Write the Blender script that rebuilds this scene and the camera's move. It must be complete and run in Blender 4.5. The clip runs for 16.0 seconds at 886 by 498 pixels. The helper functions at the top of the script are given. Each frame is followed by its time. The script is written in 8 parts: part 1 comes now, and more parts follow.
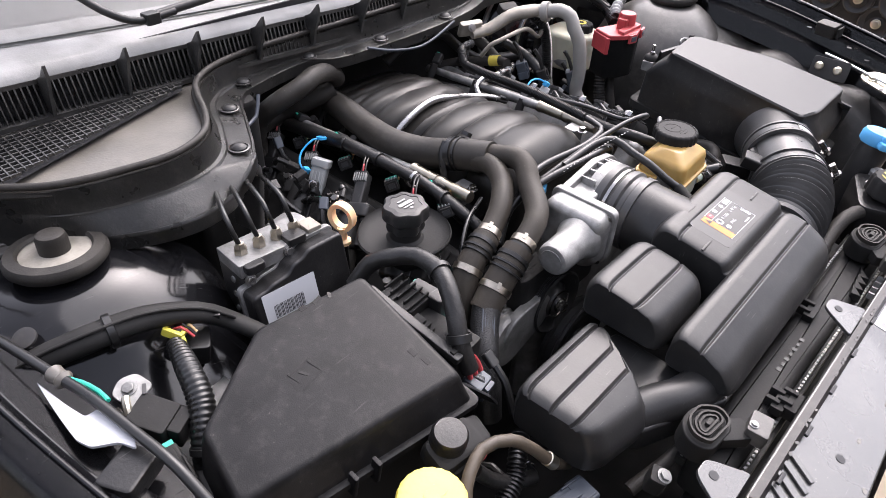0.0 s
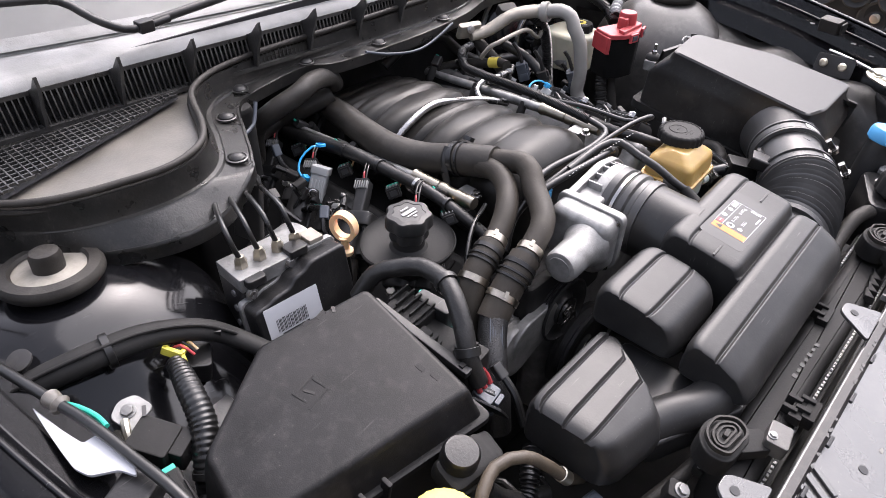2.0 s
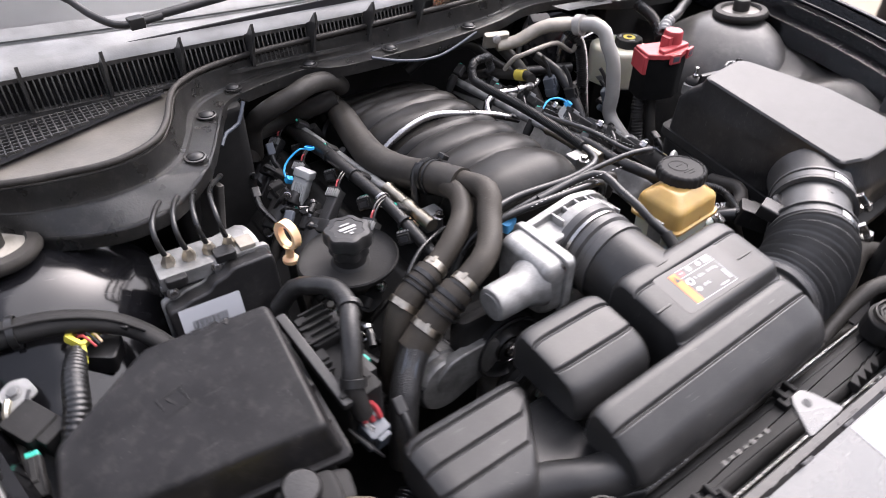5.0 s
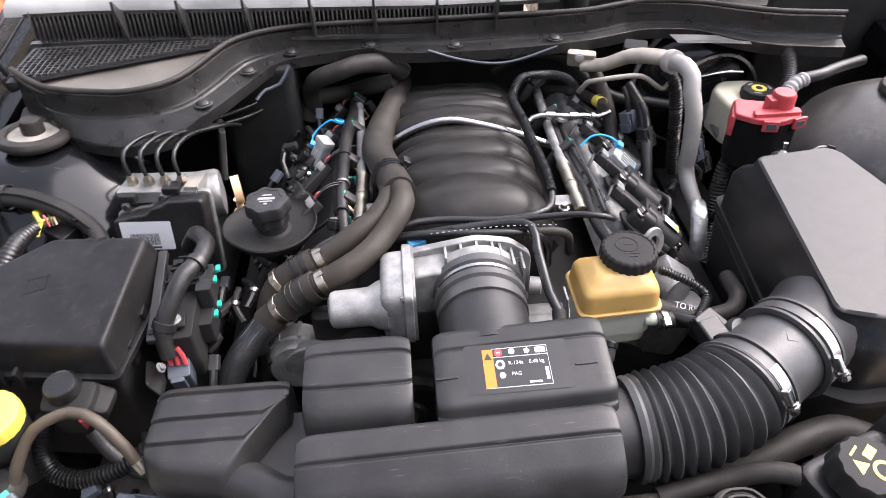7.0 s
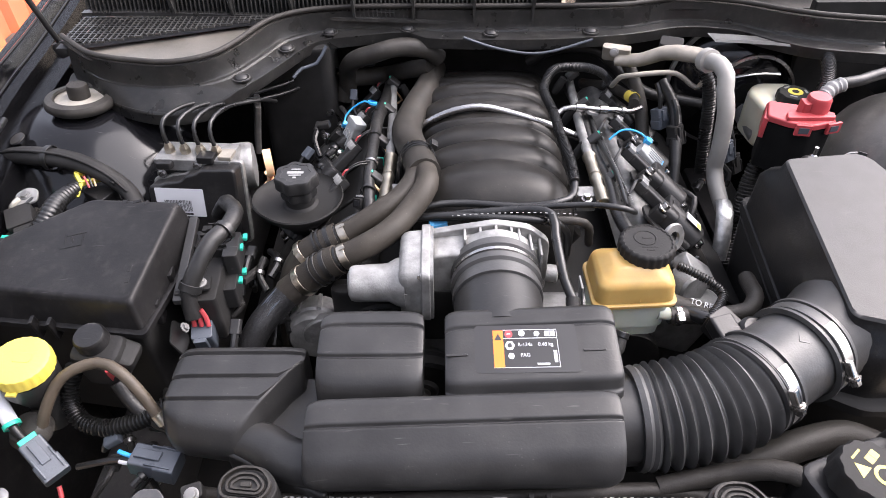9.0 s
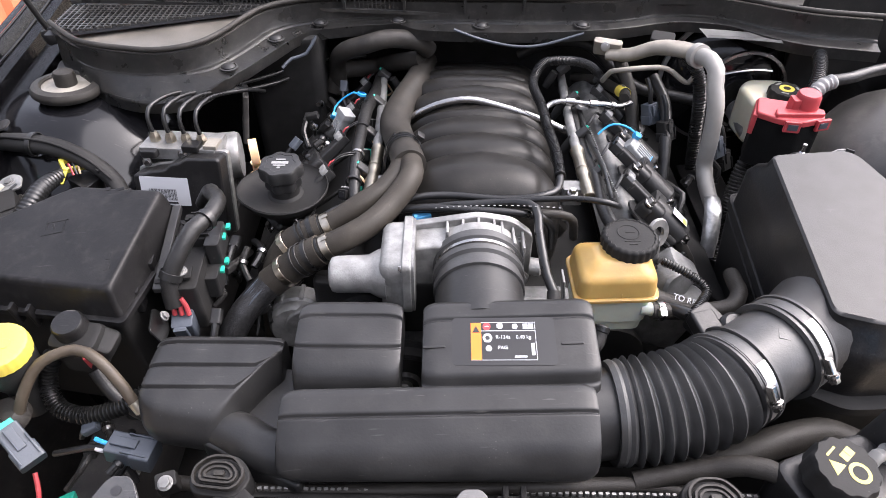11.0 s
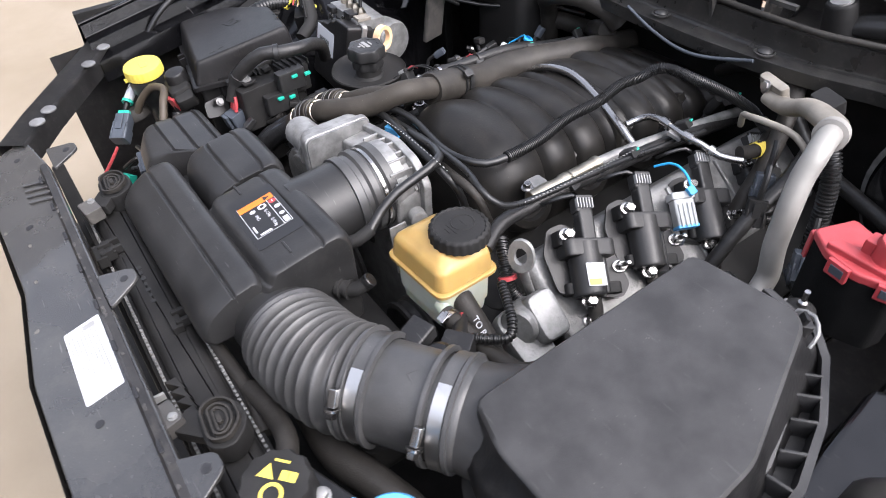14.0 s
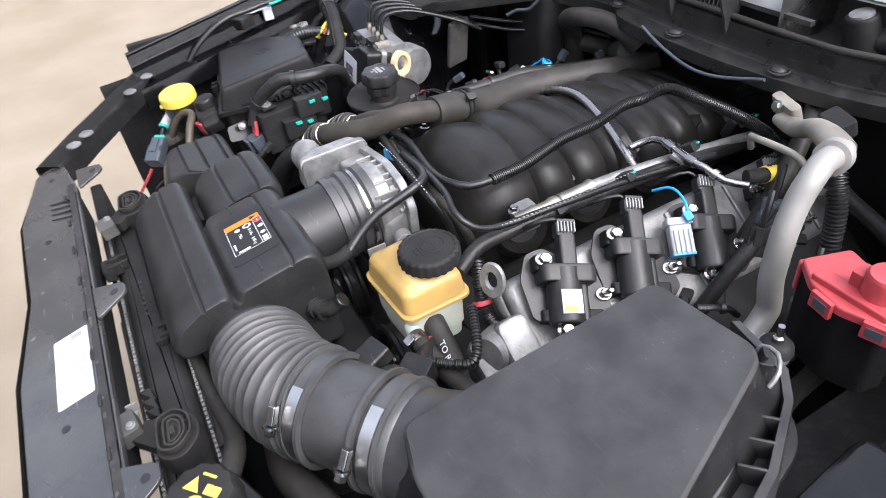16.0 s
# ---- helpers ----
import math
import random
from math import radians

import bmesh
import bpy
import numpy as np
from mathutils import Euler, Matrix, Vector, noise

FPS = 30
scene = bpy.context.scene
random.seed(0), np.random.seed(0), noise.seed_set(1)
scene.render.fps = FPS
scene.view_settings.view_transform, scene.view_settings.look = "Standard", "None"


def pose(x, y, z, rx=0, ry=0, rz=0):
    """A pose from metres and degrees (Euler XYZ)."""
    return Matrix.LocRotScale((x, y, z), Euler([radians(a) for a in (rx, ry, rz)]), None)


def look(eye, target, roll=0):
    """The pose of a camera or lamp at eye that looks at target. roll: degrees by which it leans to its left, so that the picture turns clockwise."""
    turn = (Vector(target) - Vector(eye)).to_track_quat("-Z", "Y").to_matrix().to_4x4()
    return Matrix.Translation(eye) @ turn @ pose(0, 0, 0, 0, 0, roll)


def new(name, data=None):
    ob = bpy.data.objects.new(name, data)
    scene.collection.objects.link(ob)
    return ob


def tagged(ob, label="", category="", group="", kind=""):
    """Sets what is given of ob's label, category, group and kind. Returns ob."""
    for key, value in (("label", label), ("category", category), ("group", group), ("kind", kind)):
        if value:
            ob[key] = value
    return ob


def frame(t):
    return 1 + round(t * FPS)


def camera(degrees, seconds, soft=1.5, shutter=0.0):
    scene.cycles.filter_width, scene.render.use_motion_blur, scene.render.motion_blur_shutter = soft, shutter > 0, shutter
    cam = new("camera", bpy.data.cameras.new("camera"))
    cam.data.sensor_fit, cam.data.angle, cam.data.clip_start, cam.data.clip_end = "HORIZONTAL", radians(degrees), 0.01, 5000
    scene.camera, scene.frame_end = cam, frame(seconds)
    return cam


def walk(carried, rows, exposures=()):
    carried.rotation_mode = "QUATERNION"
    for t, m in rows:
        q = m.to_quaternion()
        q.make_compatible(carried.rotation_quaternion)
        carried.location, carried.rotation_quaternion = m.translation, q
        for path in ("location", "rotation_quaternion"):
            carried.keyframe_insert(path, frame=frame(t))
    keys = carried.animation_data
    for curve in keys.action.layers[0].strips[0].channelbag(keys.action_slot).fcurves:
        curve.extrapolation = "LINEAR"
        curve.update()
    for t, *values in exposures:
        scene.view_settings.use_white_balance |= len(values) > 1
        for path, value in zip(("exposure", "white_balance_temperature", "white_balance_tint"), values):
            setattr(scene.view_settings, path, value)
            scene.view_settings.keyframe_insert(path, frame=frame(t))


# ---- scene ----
cam = camera(67.3, 16.0, 0.7, 0.5)
PATH = [
    (0, (-0.797, -0.206, 1.349), (0.394, 0.818, 0.11), 3.1),
    (0.5, (-0.795, -0.197, 1.347), (0.397, 0.815, 0.1), 3.5),
    (1, (-0.792, -0.192, 1.346), (0.401, 0.82, 0.1), 3.3),
    (1.5, (-0.792, -0.186, 1.345), (0.406, 0.826, 0.103), 2.7),
    (2, (-0.786, -0.183, 1.345), (0.41, 0.835, 0.106), 2.3),
    (2.5, (-0.777, -0.177, 1.342), (0.417, 0.839, 0.101), 2.1),
    (3, (-0.772, -0.171, 1.34), (0.438, 0.828, 0.099), 2.1),
    (3.5, (-0.768, -0.167, 1.34), (0.448, 0.824, 0.1), 2.2),
    (4, (-0.751, -0.173, 1.338), (0.472, 0.807, 0.095), 2.3),
    (4.5, (-0.708, -0.198, 1.343), (0.447, 0.846, 0.088), 1.5),
    (5, (-0.58, -0.303, 1.363), (0.341, 0.943, 0.099), 0.7),
    (5.2, (-0.522, -0.356, 1.368), (0.313, 0.958, 0.113), 0.5),
    (7.3, (-0.066, -0.457, 1.402), (-0.054, 1.04, 0.076), -1.1),
    (7.5, (-0.072, -0.463, 1.401), (-0.088, 1.032, 0.072), -0.6),
    (8, (-0.08, -0.468, 1.402), (-0.075, 1.024, 0.071), -0.6),
    (8.5, (-0.078, -0.472, 1.401), (-0.069, 1.016, 0.063), 0.1),
    (9, (-0.067, -0.473, 1.401), (-0.07, 1.015, 0.065), -0.5),
    (11.3, (-0.031, -0.474, 1.394), (-0.043, 1.006, 0.049), 0.4),
    (11.5, (0.016, -0.479, 1.396), (-0.126, 1.002, 0.059), -0.6),
    (12, (0.165, -0.454, 1.366), (-0.183, 1.002, 0.04), -2.1),
    (12.5, (0.309, -0.354, 1.329), (-0.297, 0.938, -0.072), -1.7),
    (13, (0.477, -0.277, 1.326), (-0.419, 0.85, -0.062), -5.0),
    (13.5, (0.623, -0.237, 1.346), (-0.487, 0.732, -0.006), -3.9),
    (14, (0.658, -0.174, 1.335), (-0.58, 0.633, -0.013), -3.7),
    (14.5, (0.671, -0.118, 1.336), (-0.573, 0.65, -0.029), -2.7),
    (15, (0.678, -0.082, 1.323), (-0.571, 0.61, -0.077), -4.7),
    (15.5, (0.67, -0.073, 1.327), (-0.634, 0.619, -0.023), -6.1),
    (16, (0.725, -0.061, 1.313), (-0.695, 0.559, 0.048), -8.6),
]
walk(cam, [(t, look(eye, target, roll)) for t, eye, target, roll in PATH], [(0, 0.29, 6420, 18), (4.5, 0.37, 6420, 18), (7.0, 0.52, 6450, 18), (9.5, 0.52, 6450, 18), (12.0, 0.48, 6380, 17), (13.0, 0.38, 6350, 16), (14.0, 0.28, 6220, 15), (16, 0.24, 6120, 14)])

# ---- light ----
world = bpy.data.worlds.new("sky")
scene.world = world
world.use_nodes = True
wn, wl = world.node_tree.nodes, world.node_tree.links
sky = wn.new("ShaderNodeTexSky")
sky.sky_type, sky.sun_disc = "NISHITA", False
sky.sun_elevation, sky.sun_rotation = radians(48), radians(65)
sky.dust_density, sky.air_density = 4.0, 1.0
wn["Background"].inputs["Strength"].default_value = 0.4
haze = wn.new("ShaderNodeHueSaturation")
haze.inputs["Saturation"].default_value = 0.4
wl.new(sky.outputs[0], haze.inputs["Color"])
wl.new(haze.outputs[0], wn["Background"].inputs["Color"])
sun_data = bpy.data.lights.new("sun", "SUN")
sun_data.energy, sun_data.angle, sun_data.color = 1.9, radians(60), (1.0, 0.98, 0.96)
sun = new("sun", sun_data)
sun.matrix_world = look((3.6, -0.8, 7.0), (0, 0, 0))


# ---- shaping helpers ----
ORIGIN = {}
I4 = Matrix.Identity(4)


def thing(name, label, category, at=(0, 0, 0), group="", kind="", shift=(0, 0, 0)):
    """An Empty at its base; shift moves the whole thing, parts and all."""
    ob = new(name)
    ob.empty_display_size = 0.02
    ob.location = Vector(at) + Vector(shift)
    ORIGIN[ob] = Vector(at)
    return tagged(ob, label, category, group, kind)


def link_mesh(name, bm, material, parent=None, label="", soft=42):
    if parent is not None:
        bmesh.ops.translate(bm, verts=bm.verts, vec=-ORIGIN[parent])
    bmesh.ops.recalc_face_normals(bm, faces=bm.faces)
    me = bpy.data.meshes.new(name)
    bm.to_mesh(me)
    bm.free()
    me.shade_smooth()
    me.set_sharp_from_angle(angle=radians(soft))
    me.materials.append(material)
    ob = new(name, me)
    if name not in ("slat", "bar", "rib", "bolt", "hole"):
        wnm = ob.modifiers.new("weighted", "WEIGHTED_NORMAL")
        wnm.keep_sharp, wnm.weight = True, 80
    if parent is not None:
        ob.parent = parent
        ORIGIN[ob] = ORIGIN[parent]
    else:
        ORIGIN[ob] = Vector((0, 0, 0))
    return tagged(ob, label)


def part(name, bm, material, parent, label=""):
    return link_mesh(name, bm, material, parent, label)


def single(name, bm, material, label, category, group="", kind=""):
    return tagged(link_mesh(name, bm, material), label, category, group, kind)


def loft(bm, loops, cap0=True, cap1=True, ring=True):
    rows = [[bm.verts.new(p) for p in lp] for lp in loops]
    for a, b in zip(rows, rows[1:]):
        m = len(a)
        for i in range(m if ring else m - 1):
            bm.faces.new((a[i], a[(i + 1) % m], b[(i + 1) % m], b[i]))
    if cap0:
        bm.faces.new(rows[0])
    if cap1:
        bm.faces.new(rows[-1])
    return bm


def fillet(out, r, n=4):
    """Rounds the corners of a 2D outline; r is one radius or one for each corner."""
    res, m = [], len(out)
    for i, p in enumerate(out):
        p, a, b = Vector(p), Vector(out[i - 1]), Vector(out[(i + 1) % m])
        rr = r[i] if isinstance(r, (list, tuple)) else r
        u, v = (a - p), (b - p)
        d = min(rr, 0.48 * u.length, 0.48 * v.length)
        if d < 1e-5:
            res.append(p)
            continue
        s, e = p + u.normalized() * d, p + v.normalized() * d
        for k in range(n + 1):
            w = k / n
            res.append((1 - w) ** 2 * s + 2 * w * (1 - w) * p + w * w * e)
    return res


def inset(pts, d):
    if abs(d) < 1e-9:
        return [Vector(p) for p in pts]
    area = sum(pts[i - 1].x * p.y - p.x * pts[i - 1].y for i, p in enumerate(pts))
    sgn, res, m = (1 if area > 0 else -1), [], len(pts)
    for i, p in enumerate(pts):
        u, v = p - pts[i - 1], pts[(i + 1) % m] - p
        u = u.normalized() if u.length > 1e-9 else v.normalized()
        v = v.normalized() if v.length > 1e-9 else u
        nn = Vector((-u.y - v.y, u.x + v.x)) * sgn
        nn = nn.normalized() if nn.length > 1e-6 else Vector((-u.y, u.x)) * sgn
        c = max(0.4, nn.dot(Vector((-u.y, u.x)) * sgn))
        res.append(p + nn * d / c)
    return res


def prism(out, z0, z1, r=0.008, bev=0.003, bot=0.0, taper=0.0, M=I4, bm=None, n=3, rn=4):
    """A rounded slab: outline in the plane of M, from z0 up to z1, its top edge rounded by bev and its foot by bot, wider at the foot by taper."""
    bm = bm or bmesh.new()
    pts = fillet(out, r, rn)
    ks = []
    if bot > 0:
        ks += [(bot * (1 - math.sin(math.pi / 2 * k / n)), z0 + bot * (1 - math.cos(math.pi / 2 * k / n))) for k in range(n)] + [(0, z0 + bot)]
    else:
        ks.append((0, z0))
    if bev > 0:
        ks += [(bev * (1 - math.cos(math.pi / 2 * k / n)), z1 - bev * (1 - math.sin(math.pi / 2 * k / n))) for k in range(n + 1)]
    else:
        ks.append((0, z1))
    loops = []
    for d, z in ks:
        d2 = d - taper * (z1 - z) / max(1e-6, z1 - z0)
        loops.append([M @ Vector((p.x, p.y, z)) for p in inset(pts, d2)])
    return loft(bm, loops)


def rbox(M, sx, sy, sz, r=0.004, bev=0.002, bm=None, taper=0.0, bot=None):
    """A box with rounded edges, centred on M."""
    o = [(-sx / 2, -sy / 2), (sx / 2, -sy / 2), (sx / 2, sy / 2), (-sx / 2, sy / 2)]
    return prism(o, -sz / 2, sz / 2, r, bev, bev if bot is None else bot, taper, M, bm, 2, 3)


def at(x, y, z, rx=0, ry=0, rz=0):
    return pose(x, y, z, rx, ry, rz)


def aim(p, d, roll=0.0):
    """A frame at p whose z axis points along d."""
    q = Vector(d).normalized().to_track_quat("Z", "Y").to_matrix().to_4x4()
    return Matrix.Translation(Vector(p)) @ q @ Matrix.Rotation(radians(roll), 4, "Z")


def lathe(prof, M=I4, seg=28, bm=None, cap0=True, cap1=True, lobes=0, depth=0.0):
    bm = bm or bmesh.new()
    loops = []
    for r, z in prof:
        lp = []
        for k in range(seg):
            a = 2 * math.pi * k / seg
            rr = r + (depth * min(1, r / 0.02) * math.cos(lobes * a) if lobes else 0)
            lp.append(M @ Vector((rr * math.cos(a), rr * math.sin(a), z)))
        loops.append(lp)
    return loft(bm, loops, cap0, cap1)


def crom(pts, step):
    pts = [Vector(p) for p in pts]
    res, us = [], []
    m = len(pts)
    for i in range(m - 1):
        p0 = pts[i - 1] if i else 2 * pts[0] - pts[1]
        p3 = pts[i + 2] if i + 2 < m else 2 * pts[-1] - pts[-2]
        p1, p2 = pts[i], pts[i + 1]
        k = max(2, int((p2 - p1).length / step))
        for j in range(k):
            t = j / k
            res.append(0.5 * (2 * p1 + (p2 - p0) * t + (2 * p0 - 5 * p1 + 4 * p2 - p3) * t * t + (3 * p1 - p0 - 3 * p2 + p3) * t ** 3))
            us.append(i + t)
    return res + [pts[-1]], us + [m - 1]


def tube(pts, r, seg=12, step=0.012, corr=None, bm=None, cap=True, flat=1.0):
    """A round bar along a smooth line. r: one radius or one for each point. corr: (pitch, depth) of rings. flat: height over width."""
    bm = bm or bmesh.new()
    if corr:
        step = min(step, corr[0] / 4)
    line, us = crom(pts, step)
    radii = r if isinstance(r, (list, tuple)) else [r] * len(pts)
    loops, up, run = [], None, 0.0
    for i, p in enumerate(line):
        d = (line[min(i + 1, len(line) - 1)] - line[max(i - 1, 0)]).normalized()
        if up is None:
            up = Vector((0, 0, 1)) if abs(d.z) < 0.9 else Vector((0, 1, 0))
        up = (up - d * up.dot(d)).normalized()
        side = d.cross(up)
        if i:
            run += (p - line[i - 1]).length
        k = min(int(us[i]), len(pts) - 2)
        rr = radii[k] + (radii[k + 1] - radii[k]) * (us[i] - k)
        if corr:
            rr += corr[1] * (1 if math.sin(2 * math.pi * run / corr[0]) > 0 else -1) * 0.5
        loops.append([p + rr * (math.cos(a) * side + flat * math.sin(a) * up) for a in (2 * math.pi * j / seg for j in range(seg))])
    return loft(bm, loops, cap, cap)


def bolt(M, r=0.006, h=0.006, bm=None):
    """A flanged hexagon head, its foot on M."""
    bm = bm or bmesh.new()
    lathe([(r * 1.35, 0), (r * 1.35, h * 0.25), (r * 1.1, h * 0.35)], M, 16, bm)
    lathe([(r, h * 0.3), (r, h * 0.9), (r * 0.85, h)], M, 6, bm)
    return bm


def band(pts, r, w, bm=None):
    """A thin flat strap round a bar, from one centre to the next."""
    a, b = Vector(pts[0]), Vector(pts[1])
    M = aim(a, b - a)
    L = (b - a).length
    return lathe([(r, 0), (r + w, 0.0005), (r + w, L - 0.0005), (r, L)], M, 36, bm, False, False)


def ring_on(pts, frac, width, r, w=0.0012):
    """A strap of some width round the smooth line through pts, at a fraction of its length."""
    line = crom(pts, 0.002)[0]
    run = [0.0]
    for a, b in zip(line, line[1:]):
        run.append(run[-1] + (b - a).length)
    i = min(len(line) - 2, next(k for k, d in enumerate(run) if d >= frac * run[-1] - 1e-9))
    d = (line[i + 1] - line[max(i - 1, 0)]).normalized()
    return band((line[i], line[i] + d * width), r, w)


def arc_band(p, d, width, r, w, a0, a1, n=28):
    """An open strap round the axis d, from angle a0 to a1; angle 0 is level, to the front."""
    d = Vector(d).normalized()
    up = (Vector((0, 0, 1)) - d * d.z).normalized()
    fwd = d.cross(up)
    fwd = -fwd if fwd.y > 0 else fwd
    bm, loops = bmesh.new(), []
    for k in range(n + 1):
        a = a0 + (a1 - a0) * k / n
        o = fwd * math.cos(a) + up * math.sin(a)
        loops.append([Vector(p) + o * q + d * u for q, u in ((r, 0), (r + w, 0), (r + w, width), (r, width))])
    return loft(bm, loops)


# ---- materials ----
def mat(name, col, rough=0.5, metal=0.0, var=0.25, scale=25.0, bump=0.15, bscale=350.0, rvar=0.12, col2=None, spots=0.0, spot_col=(0.35, 0.32, 0.28), coat=0.0, trans=0.0, sss=0.0, ior=1.5, spec=0.5, flecks=0.0, scratch=0.0):
    m = bpy.data.materials.new(name)
    m.use_nodes = True
    nt = m.node_tree
    N, L = nt.nodes, nt.links
    bs = N["Principled BSDF"]
    tc = N.new("ShaderNodeTexCoord")
    big = N.new("ShaderNodeTexNoise")
    big.inputs["Scale"].default_value, big.inputs["Detail"].default_value = scale, 6
    fine = N.new("ShaderNodeTexNoise")
    fine.inputs["Scale"].default_value, fine.inputs["Detail"].default_value = bscale, 3
    for q in (big, fine):
        L.new(tc.outputs["Object"], q.inputs["Vector"])
    mix = N.new("ShaderNodeMix")
    mix.data_type = "RGBA"
    ramp = N.new("ShaderNodeMapRange")
    ramp.inputs[1].default_value, ramp.inputs[2].default_value = 0.35, 0.65
    L.new(big.outputs[0], ramp.inputs[0])
    L.new(ramp.outputs[0], mix.inputs[0])
    c2 = col2 or tuple(min(1, c * (1 + var)) for c in col)
    mix.inputs[6].default_value = (*[c * (1 - var if col2 is None else 1) for c in col], 1)
    mix.inputs[7].default_value = (*c2, 1)
    out = mix.outputs[2]
    if spots > 0:
        sp = N.new("ShaderNodeTexNoise")
        sp.inputs["Scale"].default_value, sp.inputs["Detail"].default_value, sp.inputs["Roughness"].default_value = scale * 2.3, 9, 0.7
        L.new(tc.outputs["Object"], sp.inputs["Vector"])
        sr = N.new("ShaderNodeMapRange")
        sr.inputs[1].default_value, sr.inputs[2].default_value, sr.inputs[4].default_value = 0.5, 0.75, spots
        L.new(sp.outputs[0], sr.inputs[0])
        m2 = N.new("ShaderNodeMix")
        m2.data_type = "RGBA"
        L.new(sr.outputs[0], m2.inputs[0])
        L.new(out, m2.inputs[6])
        m2.inputs[7].default_value = (*spot_col, 1)
        out = m2.outputs[2]
    if flecks > 0:
        fl = N.new("ShaderNodeTexVoronoi")
        fl.inputs["Scale"].default_value = 170
        fr = N.new("ShaderNodeMapRange")
        fr.inputs[1].default_value, fr.inputs[2].default_value, fr.inputs[3].default_value, fr.inputs[4].default_value = 0.05, 0.13, flecks, 0.0
        L.new(tc.outputs["Object"], fl.inputs["Vector"])
        L.new(fl.outputs["Distance"], fr.inputs[0])
        gate = N.new("ShaderNodeMath")
        gate.operation = "MULTIPLY"
        gr = N.new("ShaderNodeMapRange")
        gr.inputs[1].default_value, gr.inputs[2].default_value = 0.52, 0.66
        L.new(big.outputs[0], gr.inputs[0])
        L.new(fr.outputs[0], gate.inputs[0])
        L.new(gr.outputs[0], gate.inputs[1])
        m3 = N.new("ShaderNodeMix")
        m3.data_type = "RGBA"
        L.new(gate.outputs[0], m3.inputs[0])
        L.new(out, m3.inputs[6])
        m3.inputs[7].default_value = (0.3, 0.28, 0.25, 1)
        out = m3.outputs[2]
    if scratch > 0:
        for turn, seed in ((0.5, 0.0), (2.2, 3.7), (1.3, 8.1)):
            mp = N.new("ShaderNodeMapping")
            mp.inputs["Rotation"].default_value = (0.3, 0.2, turn)
            mp.inputs["Location"].default_value = (seed, seed, seed)
            mp.inputs["Scale"].default_value = (22, 380, 45)
            L.new(tc.outputs["Object"], mp.inputs["Vector"])
            sn = N.new("ShaderNodeTexNoise")
            sn.inputs["Scale"].default_value, sn.inputs["Detail"].default_value = 1.0, 2
            L.new(mp.outputs[0], sn.inputs["Vector"])
            sm = N.new("ShaderNodeMapRange")
            sm.inputs[1].default_value, sm.inputs[2].default_value, sm.inputs[4].default_value = 0.73, 0.8, scratch * 0.6
            L.new(sn.outputs[0], sm.inputs[0])
            m4 = N.new("ShaderNodeMix")
            m4.data_type = "RGBA"
            L.new(sm.outputs[0], m4.inputs[0])
            L.new(out, m4.inputs[6])
            m4.inputs[7].default_value = (0.28, 0.27, 0.26, 1)
            out = m4.outputs[2]
    L.new(out, bs.inputs["Base Color"])
    rr = N.new("ShaderNodeMapRange")
    rr.inputs[3].default_value, rr.inputs[4].default_value = max(0.02, rough - rvar), min(1, rough + rvar)
    L.new(big.outputs[0], rr.inputs[0])
    L.new(rr.outputs[0], bs.inputs["Roughness"])
    bp = N.new("ShaderNodeBump")
    bp.inputs["Strength"].default_value, bp.inputs["Distance"].default_value = bump, 0.001
    L.new(fine.outputs[0], bp.inputs["Height"])
    L.new(bp.outputs[0], bs.inputs["Normal"])
    bs.inputs["Metallic"].default_value = metal
    bs.inputs["Coat Weight"].default_value = coat
    bs.inputs["Transmission Weight"].default_value = trans
    bs.inputs["IOR"].default_value = ior
    bs.inputs["Specular IOR Level"].default_value = spec
    if sss:
        bs.inputs["Subsurface Weight"].default_value = sss
        bs.inputs["Subsurface Scale"].default_value = 0.01
        bs.inputs["Subsurface Radius"].default_value = (1.0, 0.6, 0.3)
    return m


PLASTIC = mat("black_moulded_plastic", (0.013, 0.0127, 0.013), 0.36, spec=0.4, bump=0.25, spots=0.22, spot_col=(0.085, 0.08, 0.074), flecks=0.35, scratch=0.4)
SATIN = mat("satin_black_plastic", (0.023, 0.0228, 0.0228), 0.37, spec=0.36, bump=0.12, rvar=0.1, scale=18, spots=0.22, spot_col=(0.07, 0.066, 0.06), flecks=0.28, scratch=0.4)
LIDP = mat("grained_black_lid", (0.0135, 0.013, 0.0133), 0.38, spec=0.2, bump=0.16, bscale=900, spots=0.2, spot_col=(0.09, 0.085, 0.078), flecks=0.3, scratch=0.14)
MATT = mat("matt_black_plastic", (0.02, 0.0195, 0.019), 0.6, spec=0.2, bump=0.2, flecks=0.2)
RUBBER = mat("black_rubber_hose", (0.028, 0.0255, 0.0225), 0.55, spec=0.3, bump=0.35, bscale=500, spots=0.3, spot_col=(0.08, 0.074, 0.066), flecks=0.3)
WIRE = mat("glossy_black_cable", (0.012, 0.012, 0.012), 0.3, bump=0.05)
TAPE = mat("black_cloth_tape", (0.015, 0.0145, 0.014), 0.38, spec=0.42, bump=0.5, bscale=260, spots=0.25, spot_col=(0.08, 0.075, 0.07))
PAINT = mat("black_car_paint", (0.007, 0.007, 0.008), 0.13, spec=0.4, bump=0.02, rvar=0.06, spots=0.08, spot_col=(0.05, 0.046, 0.042), flecks=0.2, scratch=0.35)
DUSTY = mat("dusty_black_metal", (0.028, 0.027, 0.027), 0.42, spec=0.35, bump=0.15, spots=0.35, spot_col=(0.11, 0.1, 0.088), flecks=0.5)
